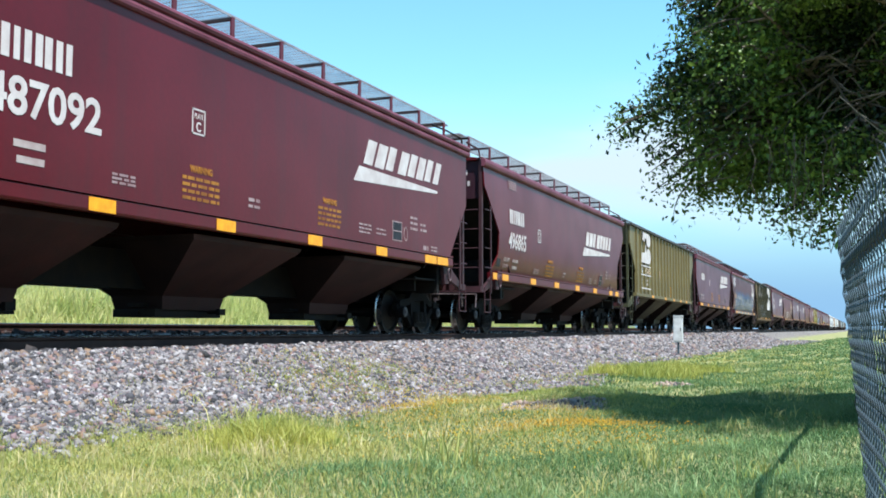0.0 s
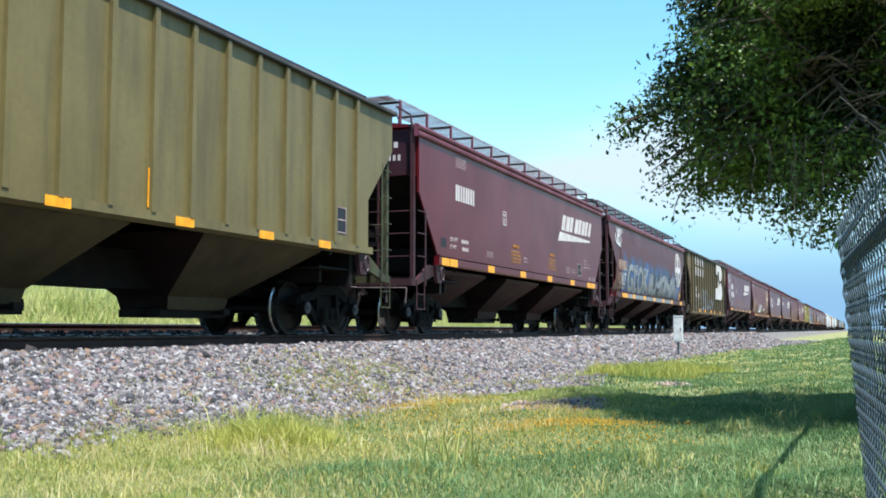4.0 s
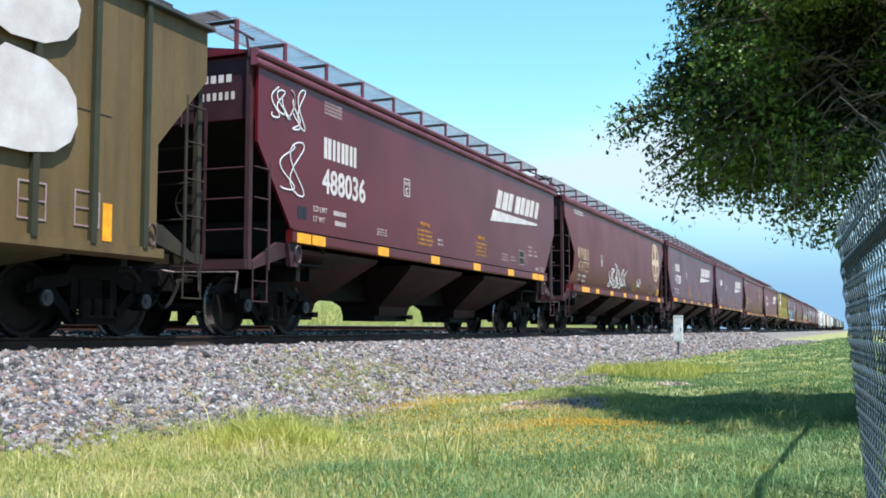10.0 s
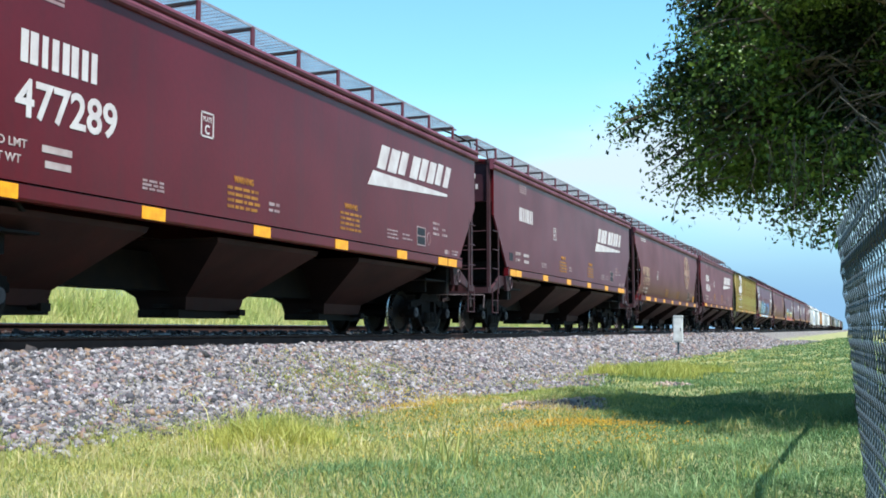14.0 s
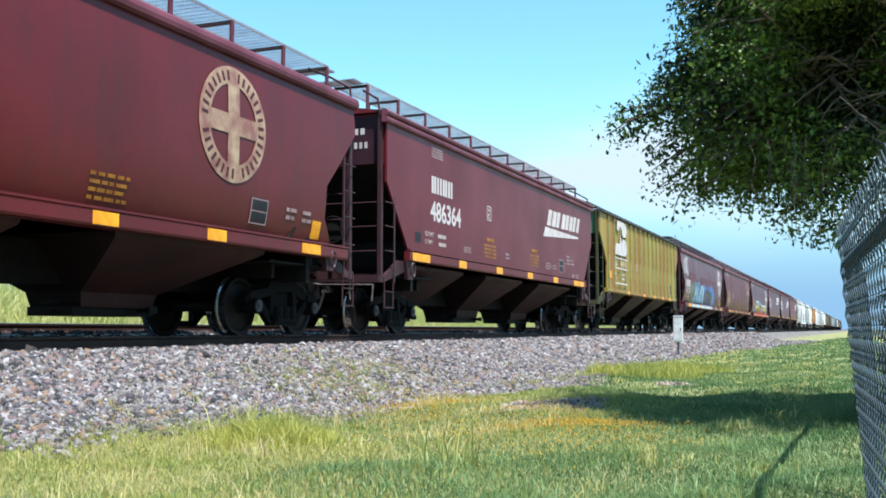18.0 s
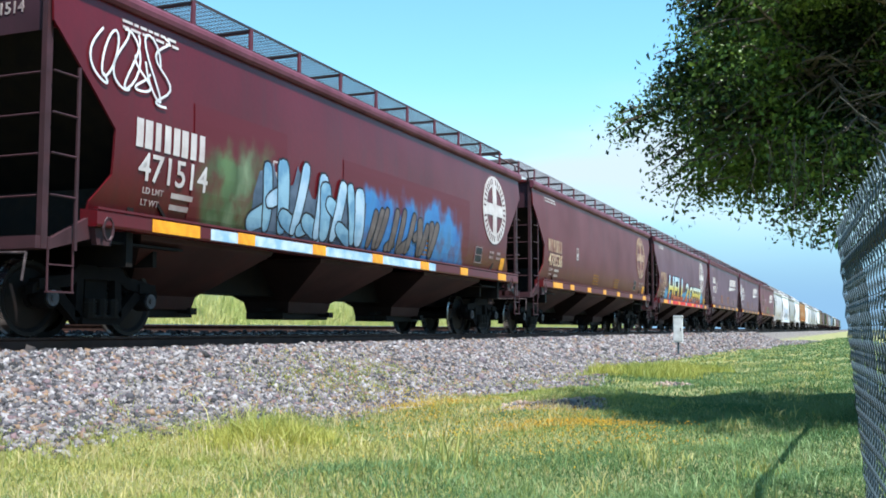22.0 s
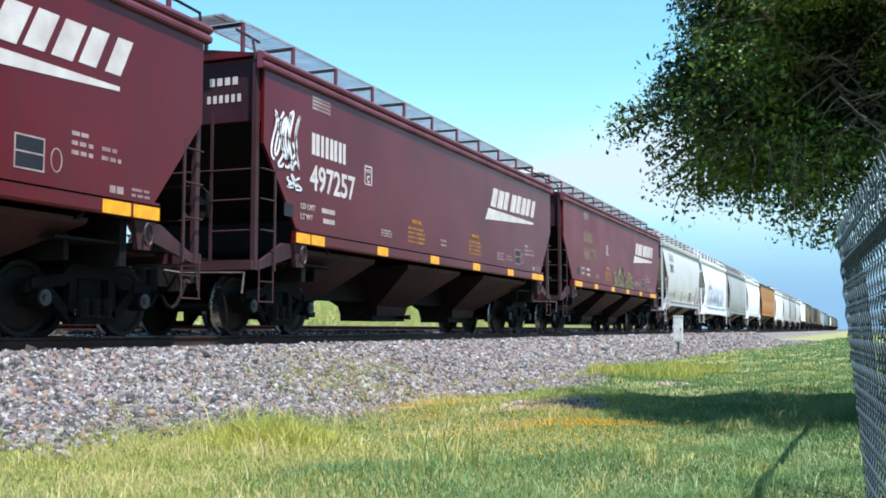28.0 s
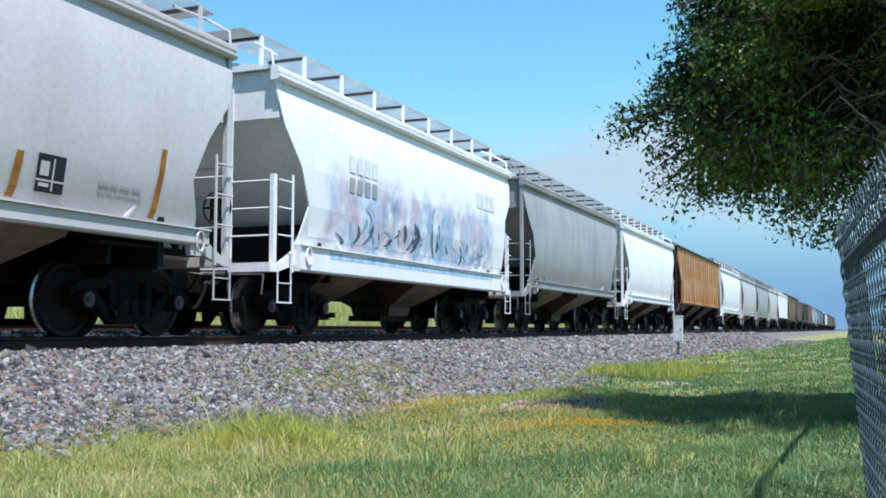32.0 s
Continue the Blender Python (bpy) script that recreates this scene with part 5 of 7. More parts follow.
def hopper(kind, paint, n, L, label, detail=2, sill_mat=None, grate=None, roof=None, ladder_mat=None, rib_mat=None, bay_top=0.0, side_low=0.0, end_mat=None, under=None, post_top=0.0):
    """One covered hopper car, its middle at the origin on the rails."""
    car = thing("covered_hopper_car", label, "freight car", "cars of the grain train")
    hr = L / 2 - HALF_GAP
    ev = EAVE[kind]
    sill_mat, grate, roof, ladder_mat = sill_mat or paint, grate or GRATE, roof or paint, ladder_mat or (paint if kind == "C" else LADDER)
    under = under or {"C": DUSTY, "B": OLIVEBAY}.get(kind, SHADEBAY)
    chord = CHORD if detail > 1 else paint
    # black puts the deep end-recess shade into the slope sheet's colour
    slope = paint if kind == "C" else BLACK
    cut_low = CUT[kind][-1][1]
    hs = hr - cut_low
    zs0 = CUT[kind][-1][0]
    kk = (kind, round(L, 2))
    if kind in "ARB":
        rz, rb = [c[0] for c in CUT["R"]][::-1], [c[1] for c in CUT["R"]][::-1]

        def flank(m, s):
            vs, fs = [], []
            for pz, px in R_SEC:
                e = hr - float(np.interp(pz, rz, rb))
                vs += [(s * px, -e, pz), (s * px, e, pz), (s * (px - 0.03), -e, pz), (s * (px - 0.03), e, pz)]
            for i in range(len(R_SEC) - 1):
                a, b = i * 4, i * 4 + 4
                fs += [(a, a + 1, b + 1, b), (a + 2, b + 2, b + 3, a + 3), (a, b, b + 2, a + 2), (a + 1, a + 3, b + 3, b + 1)]
            m.add(vs, fs)
        for s in (1, -1):
            if kind == "R":
                part("side_sheet", shared(("side_sheet", kk, s), paint, lambda m: flank(m, s), True), paint, car, "bulging welded side sheet")
                continue
            part("side_sheet", shared(("side_sheet", kk, s, side_low), paint, lambda m: m.prism_x(side_outline(kind, hr, side_low), s * (SX - 0.03), s * (SX + 0.02))), paint, car)
        if kind == "B":
            sl = side_low or 1.55
            rib = rib_mat or paint
            first, pitch, nr = {2: (1.12, 0.805, 18), 12: (1.15, 0.94, 16)}.get(n, (1.19, 0.925, 16))
            for i in range(nr):
                y = -hr + first + pitch * i
                d = hr - abs(y)
                zb = np.interp(d, [0.0, 1.02], [3.5, 2.45]) if d < 1.0 else (side_low or 1.55) + 0.01
                for s in (1, -1) if detail > 1 else (1,):
                    r = part("side_rib", shared(("side_rib", round(float(zb), 2)), rib, lambda m: m.prism_x([(-0.045, zb), (0.045, zb), (0.045, 4.19), (-0.045, 4.19)], 0.018, 0.085)), rib, car)
                    r.location = (s * SX, y, 0)
                    if s < 0:
                        r.rotation_euler = (0, 0, math.pi)
            for s in (1, -1):
                part("side_sill", shared(("side_sill_b", kk, s, side_low), sill_mat, lambda m: m.prism_y([(s * 1.52, sl - 0.13), (s * 1.66, sl - 0.09), (s * 1.66, sl + 0.03), (s * 1.52, sl + 0.03)], -hs - 0.1, hs + 0.1)), sill_mat, car)
                part("top_chord", shared(("top_chord_b", kk, s), roof, lambda m: m.prism_y([(s * 1.55, 4.195), (s * 1.69, 4.2), (s * 1.70, 4.22), (s * 1.69, 4.27), (s * 1.55, 4.29)], -hr - 0.06, hr + 0.06)), roof, car)
        else:
            for s in (1, -1):
                zt = zs0
                se = 0.38 if kind == "R" else 0.03
                xi = 1.41 if kind == "R" else 1.54
                part("side_sill", shared(("side_sill", kk, s), sill_mat, lambda m: (m.prism_y([(s * xi, zt - 0.23), (s * 1.655, zt - 0.23), (s * 1.665, zt - 0.20), (s * 1.665, zt - 0.05), (s * xi, zt - 0.015)], -hs - min(se, 0.05), hs + se), m.box(min(s * 1.61, s * 1.676), max(s * 1.61, s * 1.676), -hs - min(se, 0.05), hs + se, zt - 0.03, zt))), sill_mat, car)
                if kind == "A":
                    part("top_chord", shared(("top_chord", kk, s), chord, lambda m: (m.prism_y([(s * 1.55, 4.03), (s * 1.645, 4.035), (s * 1.67, 4.06), (s * 1.675, 4.10), (s * 1.66, 4.135), (s * 1.63, 4.148), (s * 1.63, 4.162), (s * 1.67, 4.18), (s * 1.685, 4.22), (s * 1.67, 4.26), (s * 1.635, 4.285), (s * 1.55, 4.30)], -hr - 0.06, hr + 0.06))), chord, car)
                else:
                    part("top_chord", shared(("top_chord_r", kk, s), chord, lambda m: (m.prism_y([(s * 1.53, 4.02), (s * 1.60, 4.025), (s * 1.635, 4.06), (s * 1.645, 4.12), (s * 1.63, 4.18), (s * 1.595, 4.22), (s * 1.53, 4.24)], -hr - 0.06, hr + 0.06))), chord, car)
    else:
        sb = side_low or 1.22
        # rounded body: section lofted between the cut-back ends
        sec = [(1.44, 1.40), (1.53, 1.62), (1.60, 2.1), (1.63, 2.7), (1.61, 3.3), (1.56, 3.75), (1.50, 4.0)]
        zc, bc = [c[0] for c in CUT["C"]][::-1], [c[1] for c in CUT["C"]][::-1]

        def shell(m):
            for s in (1, -1):
                vs, fs = [], []
                for px, pz in sec:
                    e = hr - float(np.interp(pz, zc, bc))
                    vs += [(s * px, -e, pz), (s * px, e, pz), (s * (px - 0.03), -e, pz), (s * (px - 0.03), e, pz)]
                for i in range(len(sec) - 1):
                    a, b = i * 4, i * 4 + 4
                    fs += [(a, a + 1, b + 1, b), (a + 2, b + 2, b + 3, a + 3), (a, b, b + 2, a + 2), (a + 1, a + 3, b + 3, b + 1)]
                m.add(vs, fs)
        part("body_shell", shared(("body_shell", kk), paint, shell, True), paint, car)
        for s in (1, -1):
            part("side_sill", shared(("side_sill_c", kk, s, sb), sill_mat, lambda m: (m.prism_y([(s * 1.46, sb), (s * 1.62, sb), (s * 1.64, sb + 0.03), (s * 1.64, 1.42), (s * 1.46, 1.44)], -hr + 0.62, hr - 0.62), m.box(min(s * 1.5, s * 1.68), max(s * 1.5, s * 1.68), -hr + 0.62, hr - 0.62, 1.425, 1.45))), sill_mat, car)
            part("top_chord", shared(("top_chord_c", kk, s), paint, lambda m: (m.prism_y([(s * 1.45, 3.98), (s * 1.58, 3.99), (s * 1.62, 4.03), (s * 1.62, 4.07), (s * 1.57, 4.09), (s * 1.60, 4.12), (s * 1.60, 4.17), (s * 1.55, 4.2), (s * 1.45, 4.22)], -hr - 0.05, hr + 0.05))), paint, car)
    part("roof", shared(("roof", kk), roof, lambda m: m.prism_y([(-1.56, ev - 0.03), (1.56, ev - 0.03), (1.56, ev), (0.7, ev + 0.13), (0.3, ev + 0.16), (-0.3, ev + 0.16), (-0.7, ev + 0.13), (-1.56, ev)], -hr - 0.02, hr + 0.02)), roof, car)
    # end walls: upright panel above, slope sheet below
    zk = max(CUT[kind][1][0], 3.3)
    for s in (-1, 1):
        part("end_panel", shared(("end_panel", kk, s), end_mat or paint, lambda m: m.box(-1.54, 1.54, min(s * (hr - 0.12), s * (hr - 0.07)), max(s * (hr - 0.12), s * (hr - 0.07)), zk - 0.05, ev - 0.04)), end_mat or paint, car)
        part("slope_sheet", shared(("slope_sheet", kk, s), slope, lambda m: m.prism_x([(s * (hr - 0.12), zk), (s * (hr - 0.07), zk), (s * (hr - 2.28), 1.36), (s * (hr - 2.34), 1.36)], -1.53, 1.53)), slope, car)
        part("end_sill", shared(("end_sill", kk, s), ladder_mat, lambda m: (m.box(-1.52, 1.52, min(s * (hr - 0.14), s * (hr + 0.10)), max(s * (hr - 0.14), s * (hr + 0.10)), 0.98, 1.12), m.box(-0.95, 0.95, min(s * (hr - 0.75), s * (hr - 0.16)), max(s * (hr - 0.75), s * (hr - 0.16)), 1.08, 1.12))), ladder_mat, car)
        for q in (1, -1):
            part("end_brace", shared(("end_brace", kk, s, q), ladder_mat, lambda m: m.prism_x([(s * (hr - 1.1), 1.24), (s * (hr - 0.1), 0.98), (s * (hr - 0.1), 1.09), (s * (hr - 0.8), 1.44), (s * (hr - 1.1), 1.44)], min(q * 1.46, q * 1.53), max(q * 1.46, q * 1.53))), ladder_mat, car)
    for s in (-1, 1):
        yb = s * (L / 2 - 2.1)
        part("body_bolster", shared(("body_bolster", kk, s), BLACK, lambda m: (m.box(-1.5, 1.5, yb - 0.06, yb + 0.06, 0.86, 1.86), m.box(-1.3, 1.3, yb + s * -0.75 - 0.04, yb + s * -0.75 + 0.04, 0.9, 1.2))), BLACK, car)
        part("shear_plate", shared(("shear_plate", kk, s), BLACK, lambda m: m.box(-1.47, 1.47, min(s * (hr - 2.6), s * (hr - 0.2)), max(s * (hr - 2.6), s * (hr - 0.2)), 1.13, 1.16)), BLACK, car)
    # bays under the car
    ztop = bay_top or {"C": 1.22, "R": 1.29, "A": 1.39, "B": 1.47}[kind]
    mid = -0.65
    # each bay: where its top begins and ends, the middle and half length of its gate
    if kind == "C":
        bays = [(mid - 3.2, mid - 0.87, mid - 1.95, 0.5), (mid + 0.87, mid + 3.2, mid + 1.95, 0.5)]
    else:
        bays = [(mid - 6.1, mid - 2.95, mid - 4.3, 0.72), (mid - 1.45, mid + 1.45, mid, 0.72), (mid + 2.95, mid + 6.35, mid + 4.3, 0.72)]
    # bay faces turned along the track get a darker colour for their shade
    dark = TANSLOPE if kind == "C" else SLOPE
    for i, (t0, t1, gate, gh) in enumerate(bays):

        def bay(m):
            lev = ((1.49, t0, t1, ztop), (1.47, t0 + 0.03, t1 - 0.03, ztop - 0.07), (0.47, gate - gh - 0.05, gate + gh + 0.05, 0.58), (0.43, gate - gh, gate + gh, 0.385))
            vs = [(a * p, (q0, q1)[b], z) for p, q0, q1, z in lev for a, b in ((-1, 0), (1, 0), (1, 1), (-1, 1))]
            m.add(vs, [(0, 3, 2, 1), (12, 13, 14, 15)] + [(k + q, k + (q + 1) % 4, k + 4 + (q + 1) % 4, k + 4 + q) for k in (0, 4, 8) for q in range(4)])
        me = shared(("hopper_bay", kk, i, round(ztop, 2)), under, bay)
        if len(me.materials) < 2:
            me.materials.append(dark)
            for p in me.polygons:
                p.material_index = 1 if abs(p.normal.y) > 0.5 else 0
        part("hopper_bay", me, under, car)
        yc = gate
        if detail:
            g = part("outlet_gate", shared("outlet_gate", BLACK, lambda m: (m.box(-0.38, 0.38, -0.82, 0.82, 0.27, 0.39), m.tube((-0.62, 0.5, 0.36), (0.62, 0.5, 0.36), 0.035, 8), m.box(0.58, 0.64, 0.42, 0.58, 0.31, 0.41), m.box(0.05, 0.2, -1.02, 1.02, 0.42, 0.47), m.box(-0.1, 0.1, -0.86, 0.86, 0.31, 0.36))), BLACK, car, "black sliding outlet gate")
            g.location = (0, yc, 0)
    part("centre_sill", shared(("centre_sill", kk), BLACK, lambda m: m.box(-0.24, 0.24, -L / 2 + 0.45, L / 2 - 0.45, 0.67, 1.22)), BLACK, car)
    # couplers
    for s in (-1, 1):
        part("coupler", shared(("coupler", kk, s), BLACK, lambda m: (m.box(-0.11, 0.11, min(s * (L / 2 - 0.5), s * (L / 2 + 0.02)), max(s * (L / 2 - 0.5), s * (L / 2 + 0.02)), 0.74, 0.96), m.tube((0.08, s * (L / 2 - 0.04), 0.66), (0.08, s * (L / 2 - 0.04), 1.03), 0.10, 10), m.box(-0.2, 0.2, min(s * (L / 2 - 0.62), s * (L / 2 - 0.5)), max(s * (L / 2 - 0.62), s * (L / 2 - 0.5)), 0.66, 1.05))), BLACK, car)
        if detail > 1:
            ye = s * (hr + 0.13)
            part("uncoupling_lever", shared(("uncoupling_lever", kk, s), WORN, lambda m: (m.tube((1.42, ye, 0.93), (0.3, ye, 0.95), 0.016, 6), m.tube((1.42, ye, 0.93), (1.42, ye + s * 0.05, 0.62), 0.016, 6), m.tube((0.3, ye, 0.95), (0.12, ye + s * 0.2, 0.99), 0.016, 6))), WORN, car, "scuffed steel uncoupling rod")
            part("angle_cock", shared(("angle_cock", kk, s), WORN, lambda m: (m.tube((0.35, s * (L / 2 - 0.85), 0.84), (0.35, s * (L / 2 - 0.5), 0.82), 0.035, 8), m.box(0.29, 0.41, min(s * (L / 2 - 0.66), s * (L / 2 - 0.56)), max(s * (L / 2 - 0.66), s * (L / 2 - 0.56)), 0.80, 0.93))), WORN, car, "worn steel angle cock")
            part("air_hose", shared(("air_hose", kk, s), BLACK, lambda m: [m.tube((0.35, s * (L / 2 - 0.55 + 0.12 * i), 0.82 - 0.42 * math.sin(i * 0.52)), (0.35, s * (L / 2 - 0.55 + 0.12 * (i + 1)), 0.82 - 0.42 * math.sin((i + 1) * 0.52)), 0.028, 6) for i in range(5)]), BLACK, car)
    sets = []
    for s in (-1, 1):
        sets += bogie(car, s * (L / 2 - 2.1), detail)
    # ladders and platform corners
    zs = {"A": (1.58, 2.05, 2.51), "R": (1.58, 2.05, 2.51, 2.98), "B": (1.6, 2.1, 2.6, 3.1), "C": (1.55, 1.98, 2.41)}[kind]
    for s in (-1, 1):
        for q in (1, -1) if detail > 1 else ((1,) if detail else ()):
            ladder(car, s * (hr - 0.02), s, ladder_mat, zs, 0.98, post_top or (ev if kind != "C" else ev - 0.15), q, kind)
    if detail > 1:
        for s in (-1, 1):
            for k, z in enumerate((2.51, 3.6)):
                part("grab_bar", shared(("grab_bar", kk, s, k), ladder_mat, lambda m: m.tube((-0.72, s * (hr + 0.01), z), (0.72, s * (hr + 0.01), z), 0.014, 6) if k == 0 else m.tube((0.25, s * (hr - 0.03), z - 0.4), (0.25, s * (hr - 0.03), z + 0.5), 0.014, 6)), ladder_mat, car)
            hw = sill_mat if kind == "C" else LADDER
            rg = part("jacking_bracket", shared(("jacking_bracket", s), hw, lambda m: m.prism_x([(-0.2, 1.44), (0.2, 1.44), (0.12, 1.08), (-0.12, 1.08)], 1.52, 1.60)), hw, car)
            rg.location = (0, s * (hs - 0.15), 0)
            ob = part("tow_eye", shared("tow_eye", hw, lambda m: m.path([(1.66, 0.085 * math.cos(a * 0.628), 1.27 + 0.14 * math.sin(a * 0.628)) for a in range(10)], 0.018, 6, True)), hw, car)
            ob.location = (0, s * (hs - 0.15), 0)
        part("brake_wheel", shared(("brake_wheel", kk), BLACK, lambda m: ([m.tube((0.55 + 0.26 * math.cos(a), -hr - 0.12, 2.0 + 0.26 * math.sin(a)), (0.55 + 0.26 * math.cos(a + 0.5236), -hr - 0.12, 2.0 + 0.26 * math.sin(a + 0.5236)), 0.014, 6) for a in [i * 0.5236 for i in range(12)]], m.box(0.4, 0.7, -hr - 0.1, -hr + 0.02, 1.8, 2.2), m.box(0.29, 0.81, -hr - 0.13, -hr - 0.11, 1.985, 2.015))), BLACK, car)
    # roof walk
    if detail:
        zb = ev + (0.58 if kind != "B" else 0.32)
        for s in (1, -1) if detail > 1 else (1,):
            x0, x1 = 0.42, 1.12

            def walkway(m):
                k, cross = (13, 0.15) if detail > 1 else (5, 0.4)
                for i in range(k):
                    xx = x0 + (x1 - x0) * i / (k - 1)
                    th = 0.009 if 0 < i < k - 1 else 0.02
                    m.box(min(s * (xx - th / 2), s * (xx + th / 2)), max(s * (xx - th / 2), s * (xx + th / 2)), -hr + 0.15, hr - 0.15, zb + 0.016 if 0 < i < k - 1 else zb - 0.015, zb + 0.028)
                for i in range(int((2 * hr - 0.3) / cross)):
                    yy = -hr + 0.15 + i * cross
                    m.box(min(s * x0, s * x1), max(s * x0, s * x1), yy, yy + 0.008, zb + 0.018, zb + 0.026)
            part("running_board", shared(("running_board", kk, s, detail), grate, walkway), grate, car, "steel grating roof walk")
            nbk = int(2 * hr / 1.42)
            for i in range(nbk + 1):
                yy = -hr + 0.2 + (2 * hr - 0.4) * i / nbk
                pm = chord if kind in "AR" else paint if kind == "C" else grate
                bk = part("walk_post", shared(("walk_post", s, kind), pm, lambda m: m.box(min(s * 1.10, s * 1.135), max(s * 1.10, s * 1.135), -0.04, 0.04, ev + 0.03, zb)), pm, car)
                bk.location = (0, yy, 0)
                bk = part("walk_support", shared(("walk_support", s, kind), DARK_GRATE, lambda m: (m.box(min(s * 0.4, s * 1.10), max(s * 0.4, s * 1.10), -0.03, 0.03, zb - 0.05, zb - 0.004), m.box(min(s * 0.42, s * 0.46), max(s * 0.42, s * 0.46), -0.03, 0.03, ev + 0.12, zb - 0.05))), DARK_GRATE, car)
                bk.location = (0, yy, 0)
        for s in (-1, 1):
            part("end_walk", shared(("end_walk", kk, s), grate, lambda m: [m.box(-1.05, 1.05, min(s * (hr - 0.15 + 0.07 * i), s * (hr - 0.12 + 0.07 * i)), max(s * (hr - 0.15 + 0.07 * i), s * (hr - 0.12 + 0.07 * i)), zb, zb + 0.03) for i in range(6)] + [m.box(q - 0.02, q + 0.02, min(s * (hr - 0.15), s * (hr + 0.26)), max(s * (hr - 0.15), s * (hr + 0.26)), zb + 0.004, zb + 0.02) for q in (-0.9, 0.0, 0.9)]), grate, car)["kind"] = "stuff"
            hm = BLACK if kind == "A" and s > 0 else ladder_mat
            if kind == "B":
                continue
            part("roof_handrail", shared(("roof_handrail", kk, s), hm, lambda m: m.path([(1.5, s * (hr + 0.02), ev - 0.1), (1.46, s * (hr + 0.05), ev + 0.22), (1.12, s * (hr - 0.02), ev + 0.42), (1.06, s * (hr - 0.75), ev + 0.42)], 0.022, 8)), hm, car)
        part("hatch_cover", shared(("hatch_cover", kk), roof, lambda m: m.prism_y([(-0.33, ev + 0.14), (0.33, ev + 0.14), (0.33, ev + 0.24), (0.2, ev + 0.31), (-0.2, ev + 0.31), (-0.33, ev + 0.24)], -hr + 0.5, hr - 0.5)), roof, car)
    return car, sets, hr, hs


def reflectors(car, hs, kind, ys, z0=1.46, size=(0.42, 0.16), x=1.668):
    for y, w in ys:
        r = part("reflector", shared(("reflector", w, kind), REFLECT, lambda m: m.box(x, x + 0.004, 0, w, z0, z0 + size[1])), REFLECT, car, "amber reflective strip")
        r.location = (0, y, 0)


def stencils(car, hr, number, brand_mat, num_mat, kind, yw=True, dn=0.0, at=(6.0, 9.4, 5.34, 12.69), dz=0.0, nw=1.74):
    """The usual markings of a maroon car, front to back."""
    y0 = -hr
    # owner's mark as plain bars, number lettered
    if kind == "A":
        w1, w2, pl, e = at
        mark_blocks(car, y0 + dn + 2.6, 2.96 + dz * 0.7, 0.31, 0.25, 0.36, brand_mat, "pale painted bars")
        if number:
            text_on(car, "car_number", number, y0 + dn + 2.55, 2.38 + dz, 0.58, num_mat, nw, bold=0.012, label="pale painted car number")
        for txt, z, tw in (("LD LMT", 2.03, 0.48), ("LT WT", 1.86, 0.40)):
            text_on(car, "capacity_lettering", txt, y0 + dn + 2.25, z + dz, 0.13, STENCIL, tw, bold=0.002, label="small pale stencilled words")
        bars(car, "capacity_stencil", [(y0 + dn + 2.95, 2.03 + dz, 0.46, 0.08), (y0 + dn + 3.0, 1.86 + dz, 0.4, 0.08)], STENCIL, "small pale stencil lines", split=True)
        bars(car, "repair_label", [(y0 + dn + 1.75, 1.86 + dz, 0.28, 0.2)], BLACKP, "small black label")
        bars(car, "roof_edge_label", [(y0 + dn + 2.6, 3.72 + 0.06 * i, 0.62, 0.04) for i in range(4)], FAINT, "small pale stencil lines")
        pz = 2.72 + dz
        bars(car, "plate_box", [(y0 + pl, pz, 0.3, 0.025), (y0 + pl, pz + 0.33, 0.3, 0.025), (y0 + pl, pz, 0.025, 0.35), (y0 + pl + 0.275, pz, 0.025, 0.35)], DECAL, "small framed plate mark")
        text_on(car, "plate_lettering", "PLATE", y0 + pl + 0.05, pz + 0.22, 0.1, DECAL, 0.2, label="small pale word")
        text_on(car, "plate_lettering", "C", y0 + pl + 0.09, pz + 0.05, 0.18, DECAL, 0.11, bold=0.004, label="pale letter")
        bars(car, "side_stencil", [(y0 + 4.15, 1.84 + dz + 0.05 * i, 0.48, 0.03) for i in range(3)], FAINT, "small pale stencil lines")
        if yw:
            for yy, ww in ((w1, 0.84), (w2, 0.8)):
                text_on(car, "warning_lettering", "WARNING", y0 + yy + 0.16, 2.2 + dz, 0.13, YELLOW, ww * 0.6, bold=0.004, label="yellow stencilled warning word")
                bars(car, "warning_stencil", [(y0 + yy, 1.82 + dz + 0.09 * i, ww, 0.045) for i in range(4)], YELLOW, "yellow stencilled warning lines")
        bars(car, "side_stencil", [(y0 + 7.1, 1.97 + dz, 0.3, 0.05), (y0 + 7.1, 1.88 + dz, 0.3, 0.04)], FAINT, "small pale stencil lines")
        e = y0 + e
        frame_box(car, e, 1.8 + dz, 0.44, 0.38)
        bars(car, "inspection_panel", [(e + 0.02, 1.81 + dz, 0.4, 0.36)], BLACKP, "black inspection panel", SX + 0.0205)
        bars(car, "side_stencil", [(e - 1.4, 1.83 + dz + 0.07 * i, 0.5, 0.03) for i in range(3)] + [(e - 0.7, 1.86 + dz, 0.5, 0.03), (e - 0.7, 1.94 + dz, 0.4, 0.03)], FAINT, "small pale stencil lines")
        bars(car, "side_stencil", [(e + 0.85, 2.08 + dz + 0.11 * i, 0.35, 0.05) for i in range(3)] + [(e + 1.35, 2.2 + dz, 0.26, 0.05), (e + 1.35, 2.09 + dz, 0.34, 0.05)], FAINT, "small pale stencil lines")
        ring = Mb()
        band(ring, [(e + 0.62 + 0.09 * math.cos(a * 0.3927), 1.97 + dz + 0.14 * math.sin(a * 0.3927)) for a in range(17)], [(e + 0.62 + 0.075 * math.cos(a * 0.3927), 1.97 + dz + 0.125 * math.sin(a * 0.3927)) for a in range(17)])
